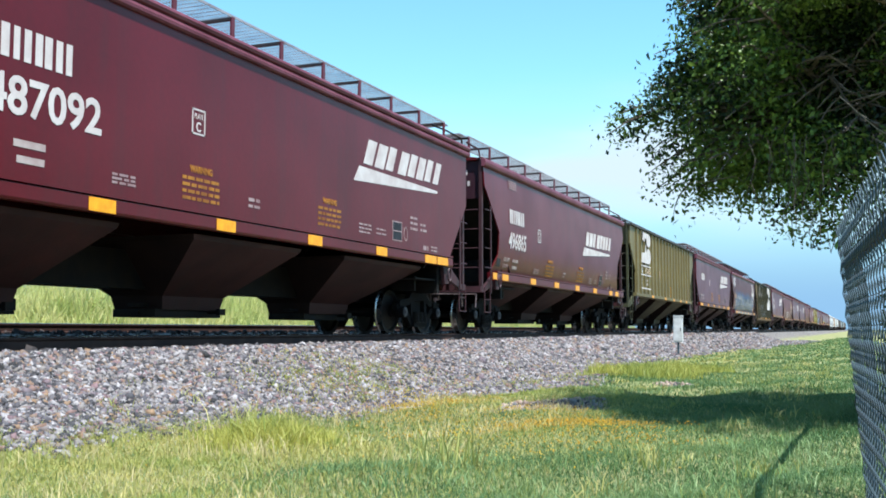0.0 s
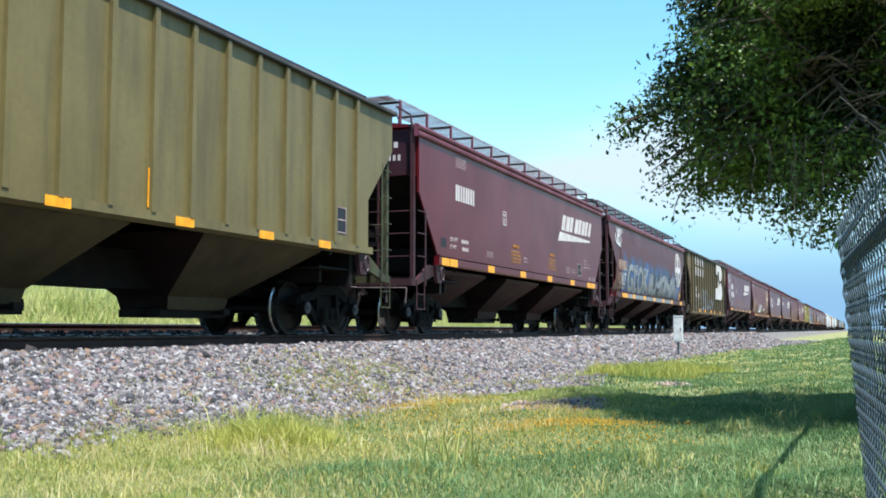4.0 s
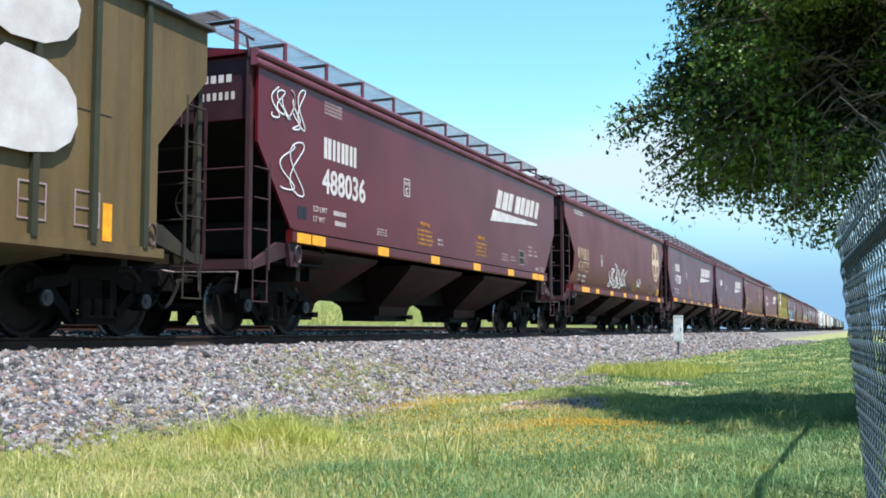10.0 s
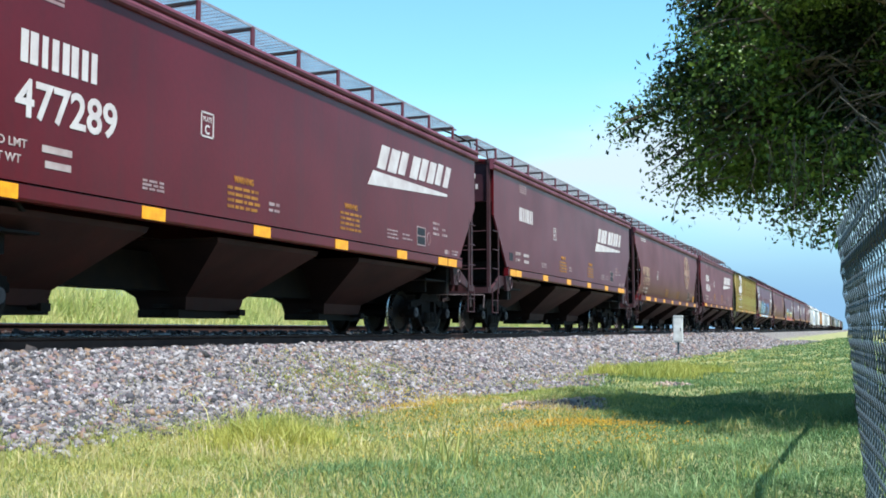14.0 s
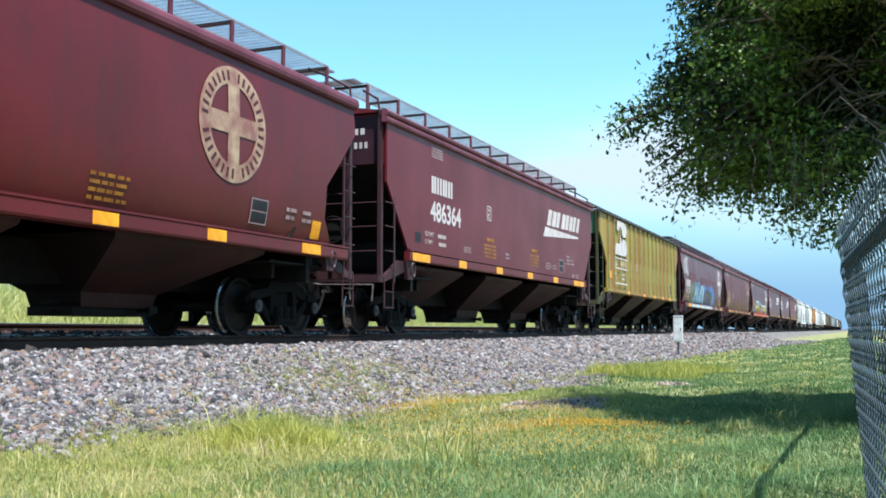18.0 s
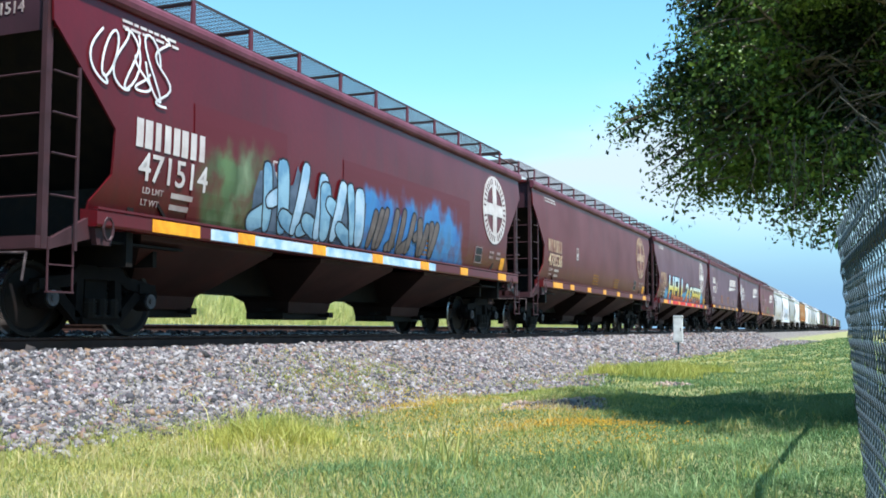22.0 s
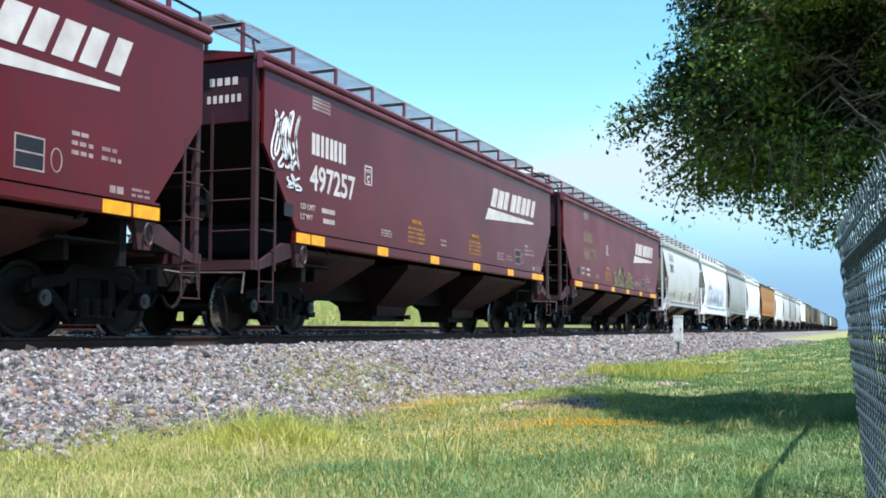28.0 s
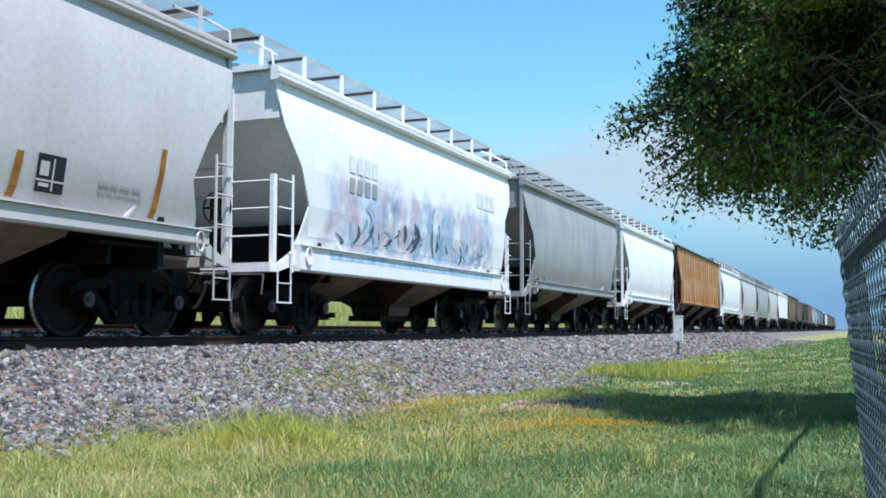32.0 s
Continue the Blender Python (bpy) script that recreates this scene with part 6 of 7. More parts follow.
        part("oval_stencil", ring, FAINT, car, "thin pale oval mark")
        bars(car, "end_stencil", [(e + 1.5, 1.72 + dz, 0.26, 0.09), (e + 1.9, 1.72 + dz, 0.4, 0.035), (e + 1.9, 1.79 + dz, 0.4, 0.035)], FAINT, "small pale stencil lines")
    else:
        mark_blocks(car, y0 + 1.42, 2.36, 0.37, 0.31, 0.36, brand_mat, "worn tan painted bars")
        if number:
            text_on(car, "car_number", number, y0 + 1.5, 1.96, 0.5, num_mat, 1.45, bold=0.004, label="worn tan car number")
        for txt, z, tw in (("LD LMT", 1.8, 0.42), ("LT WT", 1.65, 0.36)):
            text_on(car, "capacity_lettering", txt, y0 + 1.62, z, 0.11, STENCIL, tw, bold=0.002, label="small worn stencilled words")
        bars(car, "capacity_stencil", [(y0 + 2.2, 1.8, 0.46, 0.07), (y0 + 2.2, 1.65, 0.4, 0.07)], STENCIL, "small worn stencil lines", split=True)
        bars(car, "plate_box", [(y0 + 4.6, 2.3, 0.24, 0.03), (y0 + 4.6, 2.64, 0.24, 0.03), (y0 + 4.6, 2.3, 0.03, 0.36), (y0 + 4.81, 2.3, 0.03, 0.36), (y0 + 4.67, 2.38, 0.1, 0.12)], DECAL, "small framed plate mark")
        bars(car, "warning_stencil", [(y0 + 7.0, 1.62 + 0.095 * i, 0.75, 0.045) for i in range(4)] + [(y0 + 10.2, 1.62 + 0.095 * i, 0.7, 0.045) for i in range(4)], YELLOW, "yellow stencilled warning lines")
        bars(car, "top_stencil", [(y0 + 1.15, 3.86, 1.1, 0.035), (y0 + 1.15, 3.78, 1.1, 0.035)], DECAL, "thin pale lines")
        e = hr - 3.3
        frame_box(car, e, 1.66, 0.46, 0.38)
        bars(car, "inspection_panel", [(e + 0.03, 1.69, 0.44, 0.36)], BLACKP, "black inspection panel", SX + 0.0205)
        bars(car, "side_stencil", [(e + 1.0, 1.94, 0.3, 0.06), (e + 1.0, 1.82, 0.26, 0.06), (e + 1.5, 1.94, 0.25, 0.06), (e + 1.5, 1.82, 0.3, 0.06)], FAINT, "small pale stencil lines")
        bars(car, "end_tape", [(hr - 1.45, 1.58, 0.28, 0.3)], REFLECT, "amber reflective patch")
    # end mark patch on the leading end
    if kind == "R":
        part("end_mark_patch", shared(("end_mark_patch_r", round(hr, 2)), MAUVE, lambda m: m.box(-1.5, 1.5, -hr + 0.062, -hr + 0.069, 3.48, 4.16)), MAUVE, car, "dull mauve end patch")
        if number:
            e = part("end_mark", lettering(number, 0.2, STENCIL, 0.004), STENCIL, car, "pale end number")
            e["kind"] = "stuff"
            e.matrix_basis = Matrix.Translation((0.5, -hr + 0.056, 3.72)) @ Matrix(((1, 0, 0, 0), (0, 0, -1, 0), (0, 1, 0, 0), (0, 0, 0, 1)))
    if kind == "A":
        # plum cover over the end panel: its shade painted as a darker colour
        part("end_mark_patch", shared(("end_mark_patch", round(hr, 2)), PLUM, lambda m: m.box(-1.5, 1.5, -hr + 0.062, -hr + 0.069, 3.26, 4.18)), PLUM, car, "dark plum patch with the end panel's shade in its colour")
        mb = Mb()
        for i in range(4):
            mb.box(0.62 + 0.14 * i, 0.71 + 0.14 * i, -hr + 0.056, -hr + 0.061, 3.84, 3.96)
        for i in range(6):
            mb.box(0.58 + 0.11 * i, 0.64 + 0.11 * i, -hr + 0.056, -hr + 0.061, 3.57, 3.69)
        part("end_mark", mb, DECAL, car, "pale end lettering blocks")["kind"] = "stuff"

# ---- the train ----
SEQ = "ADBARBARAARABRRRDDACCCCBCCCC" + "ARABRACARBAARRABAR"
BOUND = [22.3]
for k in SEQ[1:]:
    BOUND.append(BOUND[-1] + LEN[k])
CARS, WHEELS = [], []
NUM = {0: "487092", 1: "496865", 3: "", 4: "", 6: "488036", 7: "478735", 8: "477289", 9: "", 10: "479590", 11: "486364", 13: "471514", 14: "478536", 15: "470821", 16: "497720", 17: "497257", 18: "486754"}
LABELS = {"A": "maroon covered hopper car with pale slanted emblem and amber reflectors", "R": "weathered maroon covered hopper car with round ring emblem",
          "B": "ribbed olive covered hopper car with angular white emblem", "C": "pale rounded two-bay covered hopper car"}


def spray(name, c, c2, s=4.0):
    return mk(name, c, c2, scale=s, rough=0.5, contrast=(0.4, 0.6))


LIME = spray("green_spray_paint", (0.19, 0.26, 0.12), (0.11, 0.14, 0.07))
SILVER = spray("silver_spray_paint", (0.24, 0.24, 0.235), (0.16, 0.16, 0.165))
ICE = spray("pale_blue_spray_paint", (0.24, 0.40, 0.50), (0.12, 0.25, 0.37), 2.5)
SLATE = spray("slate_spray_paint", (0.03, 0.036, 0.05), (0.06, 0.055, 0.065), 2.5)
SKY = spray("sky_blue_spray_paint", (0.06, 0.20, 0.34), (0.12, 0.30, 0.44), 2.5)
RED = spray("red_spray_paint", (0.62, 0.03, 0.02), (0.5, 0.02, 0.02), 2.5)
WHITEP = spray("white_spray_paint", (0.75, 0.75, 0.74), (0.6, 0.6, 0.6), 2.5)
OVERSPRAY = spray("pale_overspray_paint", (0.50, 0.60, 0.68), (0.25, 0.42, 0.58), 3.0)
DULLSILVER = spray("dull_silver_spray_paint", (0.16, 0.19, 0.23), (0.24, 0.25, 0.27), 2.5)
SKYDULL = spray("dull_sky_spray_paint", (0.22, 0.36, 0.48), (0.38, 0.50, 0.60), 2.5)
SMOKE = spray("smoky_blue_spray_paint", (0.30, 0.37, 0.47), (0.45, 0.50, 0.56), 2.5)
SLATEB = spray("dark_slate_blue_spray_paint", (0.05, 0.075, 0.11), (0.10, 0.13, 0.18), 2.5)


def haze_paint(name, base, tints, y0, y1, z0, z1, rough=0.42, full=0.0):
    """Sprayed paint in blurred tints that thins out into the bare car paint towards its edges."""
    m = bpy.data.materials.new(name)
    m.use_nodes = True
    n, l = m.node_tree.nodes, m.node_tree.links
    b = n["Principled BSDF"]
    b.inputs["Roughness"].default_value, b.inputs["Specular IOR Level"].default_value = rough, 0.33
    co, sp = n.new("ShaderNodeTexCoord"), n.new("ShaderNodeSeparateXYZ")
    l.new(co.outputs["Object"], sp.inputs[0])

    def noi(sc, d=3.0, seed=0.0, stretch=(1, 1, 1)):
        mp = n.new("ShaderNodeMapping")
        mp.inputs["Location"].default_value, mp.inputs["Scale"].default_value = (seed, seed, seed), stretch
        l.new(co.outputs["Object"], mp.inputs["Vector"])
        q = n.new("ShaderNodeTexNoise")
        q.inputs["Scale"].default_value, q.inputs["Detail"].default_value = sc, d
        l.new(mp.outputs["Vector"], q.inputs["Vector"])
        return q.outputs["Fac"]

    def math_node(op, a, c, e=None):
        q = n.new("ShaderNodeMath")
        q.operation = op
        for k, v in enumerate((a, c) if e is None else (a, c, e)):
            if isinstance(v, (int, float)):
                q.inputs[k].default_value = v
            else:
                l.new(v, q.inputs[k])
        return q.outputs[0]

    def ramp(v, lo, hi):
        q = n.new("ShaderNodeMapRange")
        q.interpolation_type = "SMOOTHSTEP"
        q.inputs["From Min"].default_value, q.inputs["From Max"].default_value = lo, hi
        l.new(v, q.inputs["Value"])
        return q.outputs["Result"]

    wob = math_node("SUBTRACT", noi(1.6, 5.0, 3.1, (1, 1, 0.6)), 0.5)
    top = ramp(math_node("MULTIPLY_ADD", wob, 1.6, sp.outputs["Z"]), z1, z1 - 0.35 * (z1 - z0))
    left = ramp(math_node("MULTIPLY_ADD", wob, 1.5, sp.outputs["Y"]), y0, y0 + 0.5)
    right = ramp(math_node("MULTIPLY_ADD", wob, 1.5, sp.outputs["Y"]), y1, y1 - 0.5)
    fac = math_node("MULTIPLY", math_node("MULTIPLY", left, right), top)
    fac = math_node("MULTIPLY", fac, math_node("ADD", ramp(noi(2.2, 4.0, 7.7), 0.25, 0.6), full))
    cr = n.new("ShaderNodeValToRGB")
    e = cr.color_ramp.elements
    e[0].position, e[0].color = 0.3, (*tints[0], 1)
    e[1].position, e[1].color = 0.72, (*tints[-1], 1)
    for k, c in enumerate(tints[1:-1]):
        e.new(0.3 + 0.42 * (k + 1) / (len(tints) - 1)).color = (*c, 1)
    l.new(noi(1.5, 5.0, 1.3, (1, 1, 0.5)), cr.inputs["Fac"])
    mix = n.new("ShaderNodeMix")
    mix.data_type, mix.clamp_factor = "RGBA", True
    mix.inputs["A"].default_value = (*base, 1)
    l.new(fac, mix.inputs["Factor"])
    l.new(cr.outputs["Color"], mix.inputs["B"])
    l.new(mix.outputs["Result"], b.inputs["Base Color"])
    return m


def haze_patch(car, y, z, w, h, material, label, x=SX + 0.0225):
    mb = Mb()
    flat(mb, [(y, z), (y + w, z), (y + w, z + h), (y, z + h)], x, 0.002)
    return part("sprayed_ground", mb, material, car, label)


def fade_paint():
    """Spray paint that runs from red through yellow to white up its height."""
    m = bpy.data.materials.new("red_yellow_white_fade_paint")
    m.use_nodes = True
    n, l = m.node_tree.nodes, m.node_tree.links
    co, sp, r, ra = n.new("ShaderNodeTexCoord"), n.new("ShaderNodeSeparateXYZ"), n.new("ShaderNodeMapRange"), n.new("ShaderNodeValToRGB")
    no = n.new("ShaderNodeTexNoise")
    no.inputs["Scale"].default_value = 6.0
    ad = n.new("ShaderNodeMath")
    ad.operation, ad.inputs[1].default_value = "MULTIPLY_ADD", 0.25
    l.new(co.outputs["Object"], sp.inputs[0])
    l.new(co.outputs["Object"], no.inputs["Vector"])
    l.new(no.outputs["Fac"], ad.inputs[0])
    l.new(sp.outputs["Z"], ad.inputs[2])
    l.new(ad.outputs[0], r.inputs["Value"])
    r.inputs["From Min"].default_value, r.inputs["From Max"].default_value = 1.62, 2.62
    l.new(r.outputs["Result"], ra.inputs["Fac"])
    e = ra.color_ramp.elements
    e[0].position, e[0].color = 0.05, (0.45, 0.02, 0.015, 1)
    e[1].position, e[1].color = 0.95, (0.40, 0.52, 0.60, 1)
    for p, c in ((0.25, (0.5, 0.10, 0.02, 1)), (0.38, (0.55, 0.36, 0.03, 1)), (0.58, (0.56, 0.46, 0.07, 1)), (0.76, (0.52, 0.55, 0.46, 1))):
        k = e.new(p)
        k.color = c
    l.new(ra.outputs["Color"], n["Principled BSDF"].inputs["Base Color"])
    n["Principled BSDF"].inputs["Roughness"].default_value = 0.45
    return m


FADE = fade_paint()
OSTEEL = mk("dark_olive_steel", (0.06, 0.062, 0.03), (0.035, 0.035, 0.02), rough=0.6, streak=0.3)
BSTEEL = mk("grimy_bronze_steel", (0.038, 0.030, 0.018), (0.022, 0.017, 0.012), rough=0.6, streak=0.3)
A_REF = [(1.15, 0.44), (1.63, 0.44), (4.08, 0.46), (6.60, 0.46), (9.12, 0.46), (11.62, 0.46), (13.7, 0.5), (14.25, 0.5)]
A_REF_LATE = [(1.15, 0.44), (1.6, 0.44), (3.70, 0.46), (6.23, 0.46), (8.76, 0.46), (11.27, 0.46), (13.55, 0.6), (14.2, 0.6)]
R_REF = [(0.95, 1.0), (2.85, 0.45), (5.0, 0.45), (7.2, 0.45), (9.4, 0.45), (11.65, 0.45), (14.2, 0.6)]
far_cycle = [MAROON[3], GREY, DARKCAR, BRONZE, MAROON[1], BLUECAR, WHITE, MAROON[0], GREENCAR, DARKCAR]


def build_train():
    for i, kind in enumerate(SEQ):
        L = LEN[kind]
        short = kind == "D"
        kind = ("R" if i == 1 else "A") if short else kind
        lab = LABELS[kind]
        opt = {}
        if i < 19:
            paint = MAROON[{4: 3, 7: 1, 10: 1, 11: 2, 14: 1, 18: 2}.get(i, 0)]
            detail = 2
        if i in (4, 13):
            opt["grate"] = DARK_GRATE
        if i == 2:
            paint, lab = OLIVE, "olive-green ribbed covered hopper car with white emblem"
            opt = dict(roof=ROOFDARK, grate=DARK_GRATE, ladder_mat=OSTEEL, rib_mat=OLIVE)
        if i == 5:
            paint, lab = BRONZE, "bronze-brown ribbed covered hopper car with white lettering"
            opt = dict(end_mat=GREEN_END, side_low=1.08, bay_top=1.0, roof=ROOFDARK, grate=DARK_GRATE, ladder_mat=BSTEEL, rib_mat=mk("dark_rib_paint", (0.04, 0.04, 0.022), rough=0.55, streak=0.4))
        if i == 12:
            paint, lab = MUSTARD, "rust-bleached yellow-olive ribbed covered hopper car"
            opt = dict(end_mat=GREEN_END, roof=ROOFDARK, grate=DARK_GRATE, ladder_mat=OSTEEL, rib_mat=mk("bleached_rib_paint", (0.27, 0.27, 0.09), (0.2, 0.15, 0.05), rough=0.5, streak=0.3))
        if 19 <= i <= 22:
            paint, detail = (PALE, WHITE, GREY, WHITE)[i - 19], 2
            lab = ("pale grey rounded two-bay covered hopper car", "white rounded covered hopper car with blue spray paint", "grey rounded two-bay covered hopper car", "white rounded two-bay covered hopper car")[i - 19]
            opt = dict(side_low=1.22 if i != 20 else 1.02, post_top=0.0 if i != 20 else 2.5, end_mat=mk("blue_grey_end_paint", (0.10, 0.16, 0.21), (0.08, 0.13, 0.17), rough=0.5) if i == 19 else None, grate=mk("pale_grating", (0.42, 0.42, 0.40), (0.3, 0.3, 0.29), scale=3, rough=0.5))
        if i == 23:
            paint, detail, lab, opt = RUSTCAR, 2, "rust-orange ribbed covered hopper car", dict(roof=ROOFDARK)
        if i > 23:
            paint, detail = far_cycle[(i * 7) % len(far_cycle)], 1
            lab = lab.replace("maroon", "weathered")
            if kind == "C":
                paint = (WHITE, PALE, GREY, PALE)[i % 4]
            if kind == "B":
                paint = GREENCAR
            lab = {"A": "distant weathered covered hopper car", "R": "distant weathered covered hopper car", "B": "distant dark green ribbed hopper car", "C": "distant pale rounded covered hopper car"}[kind]
        car, sets, hr, hs = hopper(kind, paint, i, L, lab, detail, **opt)
        CARS.append((car, BOUND[i] - L / 2 - {16: 0.4, 17: 0.2, 18: 0.1}.get(i, 0.0)))
        if i <= 20:
            WHEELS.extend((ws, BOUND[i] - L / 2) for ws in sets)
        if i < 19 and kind in "AR":
            if kind == "A":
                late = i in (0, 11, 18)
                stencils(car, hr, NUM.get(i, ""), DUSTY if i == 18 else DECAL, DUSTY if i == 18 else DECAL, "A", dn=-1.08 if i in (16, 17) else -0.1 if i == 18 else -0.35 if late else -0.5, nw=1.74 if late else 1.6, at=(5.39, 8.81, 3.45, 12.18) if short else (5.52, 9.18, 5.7, 12.08) if late else (6.0, 9.4, 5.34, 12.69))
                reflectors(car, hs, "A", [(-hr + y - (0.2 if short else 0.0), w) for y, w in (A_REF_LATE if late else A_REF)])
                swoosh_logo(car, hr - (5.25 if short else 5.28), DECAL)
            elif short:
                stencils(car, hr, NUM.get(i, ""), DECAL, DECAL, "A", dn=-0.76, at=(5.25, 8.81, 4.3, 11.76), dz=-0.2, nw=1.45)
                reflectors(car, hs, "R", [(-hr + y, w) for y, w in ((0.38, 0.3), (1.08, 0.46), (3.46, 0.46), (5.78, 0.46), (8.17, 0.46), (10.49, 0.46), (12.84, 0.46), (13.8, 0.5))], 1.31)
                swoosh_logo(car, hr - 5.88, DECAL, 2.84)
            else:
                cm = DECAL if i in (4, 13, 15) else (CREAM if i in (7, 10) else TAN)
                stencils(car, hr, NUM.get(i, ""), DECAL if i == 13 else TAN, DECAL if i == 13 else CREAM if i in (4, 14) else TAN, "R")
                reflectors(car, hs, "R", [(-hs + y, w) for y, w in R_REF], 1.31)
                round_logo(car, hr - {10: 3.85, 15: 2.65}.get(i, 2.05), 3.02, 0.84, TAN if i == 10 else cm)
        if kind == "B" and i in (2, 12):
            by = 1.86 if i == 2 else 2.05
            bn_logo(car, -hr + by + 0.02, 2.85, 2.02, 1.27, DECAL)
            y = -hr + by - 0.02
            for z in (2.70, 2.33, 1.77):
                bars(car, "panel_line", [(y, z, 2.1, 0.05)], DECAL, "long white painted line", SX + 0.087)
            bars(car, "owner_mark", [(y + 0.05 + 0.3 * k, 2.44, 0.22, 0.2) for k in range(2)], DECAL, "pale painted block letters", SX + 0.03)
            text_on(car, "car_number", "472433" if i == 2 else "468602", y + 0.85, 2.43, 0.32, CREAM, 1.15, SX + 0.087, label="pale painted car number")
            bars(car, "capacity_stencil", [(y + 0.1, 2.12, 0.35, 0.08), (y + 1.4, 2.12, 0.5, 0.08), (y + 0.1, 1.95, 0.35, 0.08), (y + 1.4, 1.95, 0.5, 0.08)], DECAL, "small pale stencil lines", SX + 0.03)
            reflectors(car, hs, "B", [(-hs + y, 0.4) for y in (3.2, 6.3, 8.6, 10.6, 12.4)], 1.44, (0.4, 0.12), 1.664)
            bars(car, "upright_tape", [(-hr + 1.2, 1.65, 0.16, 0.85)] if i == 2 else [(-hr + 1.24, 1.95, 0.45, 0.26)], REFLECT, "amber reflective tape", SX + 0.03)
            if i == 2:
                bars(car, "upright_tape", [(-hr + 9.1, 1.62, 0.12, 0.5)], REFLECT, "amber reflective tape", SX + 0.03)
            bars(car, "plate_box", [(-hr + 6.2, 2.4, 0.26, 0.34)], TAN, "small pale plate mark", SX + 0.024)
            bars(car, "inspection_panel", [(hr - 2.3, 1.75, 0.4, 0.45)], BLACKP, "black inspection panel", SX + 0.0235)
            frame_box(car, hr - 2.3, 1.75, 0.4, 0.45, SX + 0.03)
            if i == 2:
                part("end_mark", shared("end_mark_b", NAVY, lambda m: m.box(0.35, 1.3, -hr + 0.06, -hr + 0.068, 3.72, 4.12)), NAVY, car, "navy repainted end patch")
                e = part("end_mark", lettering("472433", 0.2, DECAL, 0.004), DECAL, car, "white end number")
                e["kind"] = "stuff"
                e.matrix_basis = Matrix.Translation((0.46, -hr + 0.056, 3.78)) @ Matrix(((1, 0, 0, 0), (0, 0, -1, 0), (0, 1, 0, 0), (0, 0, 0, 1)))
        if i == 5:
            # the long name as plain blocks, panel by panel
            for row, z, runs in ((0, 3.69, ((0, 2), (1, 3), (2, 2), (3, 2), (4, 1))), (1, 3.09, ((0, 2), (1, 2), (2, 2), (3, 2)))):
                for c, nletters in runs:
                    y = -hr + 2.33 + c * 0.915
                    w = 0.29 if nletters < 3 else 0.19
                    for q in range(nletters):
                        k = (c + q + row) % 4
                        b = part("name_block", shared(("name_block", k, w), DECAL, lambda m: [m.prism_x([(w * p, 0.45 * r) for p, r in sh], 0, 0.004) for sh in NOTCH[k]]), DECAL, car, "white painted bars")
                        b.location = (SX + 0.021, y + w * 1.25 * q, z)
            bars(car, "owner_mark", [(-hr + 2.72, 2.2, 0.2, 0.26), (-hr + 3.25, 2.2, 0.2, 0.26)], DECAL, "white painted block letters", SX + 0.024)
            text_on(car, "car_number", "461", -hr + 2.3, 1.87, 0.36, DECAL, 0.62, SX + 0.024, 0.006, "white painted car number")
            text_on(car, "car_number", "528", -hr + 3.24, 1.87, 0.36, DECAL, 0.66, SX + 0.024, 0.006, "white painted car number")
            bars(car, "capacity_stencil", [(-hr + 2.2 + a, 1.68 - 0.16 * q, 0.45, 0.07) for a in (0, 1.0) for q in range(4)], DECAL, "small pale stencil lines", SX + 0.024)
            bn_logo(car, hr - 5.95, 1.98, 3.4, 2.16, DECAL)
            scrawl(car, "spray_scrawl", -hr + 4.7, 1.12, 2.7, 1.4, 5, SMOKE, 8, 0.04, "white spray-painted scrawl", SX + 0.026)
            scrawl(car, "spray_scrawl", -hr + 7.5, 1.2, 2.5, 0.85, 6, SMOKE, 14, 0.02, "thin white spray-painted scrawl", SX + 0.026)
            reflectors(car, hs, "B", [(-hs + y, 0.45) for y in (2.3, 4.4, 6.9, 8.5, 11.2)], 1.07, (0.4, 0.16), 1.69)
            bars(car, "upright_tape", [(-hr + 1.35, 1.2, 0.18, 0.55), (hr - 2.02, 1.13, 0.16, 0.45)], REFLECT, "amber reflective tape", SX + 0.024)
            frame_box(car, hr - 3.35, 1.27, 0.42, 0.42, SX + 0.028)
            frame_box(car, hr - 2.5, 1.27, 0.42, 0.42, SX + 0.028)
            bars(car, "panel_seam", [(-hr + 0.5, 2.62, 2 * hr - 2.4, 0.014)], BLACKP, "dark welded seam", SX + 0.0205)
        if i == 4:
            haze_patch(car, -hr + 1.7, 1.54, 14.1, 1.9, haze_paint("slate_blue_sprayed_haze", (0.066, 0.0066, 0.0083), ((0.022, 0.026, 0.034), (0.02, 0.035, 0.07), (0.025, 0.075, 0.22), (0.03, 0.05, 0.10)), -hr + 1.9, -hr + 15.6, 1.5, 3.05, full=0.5), "slate and blue sprayed background")
            text_on(car, "car_number", "472", -hr + 1.25, 1.88, 0.5, TAN, 0.72, label="worn tan car number")
            text_on(car, "repainted_number", "617", -hr + 2.03, 1.9, 0.5, DECAL, 0.72, bold=0.01, label="white repainted number")
            text_on(car, "spray_lettering", "GLOK", -hr + 2.95, 1.58, 1.5, SILVER, 4.3, SX + 0.036, 0.05, "silver spray-painted letters")
            wild_letters(car, -hr + 7.4, 1.56, 7.0, 1.02, 25, 3, (SILVER, DULLSILVER), SLATE, "silver spray-painted letters", SX + 0.031, 0.25)
            bars(car, "sprayed_sill", [(-hs + 1.4, 1.31, 10.8, 0.15)], SILVER, "silver oversprayed sill", 1.6665)
            scrawl(car, "spray_scrawl", -hr + 0.9, 3.2, 0.9, 0.65, 9, WHITEP, 5, 0.035, "white spray-painted scrawl")
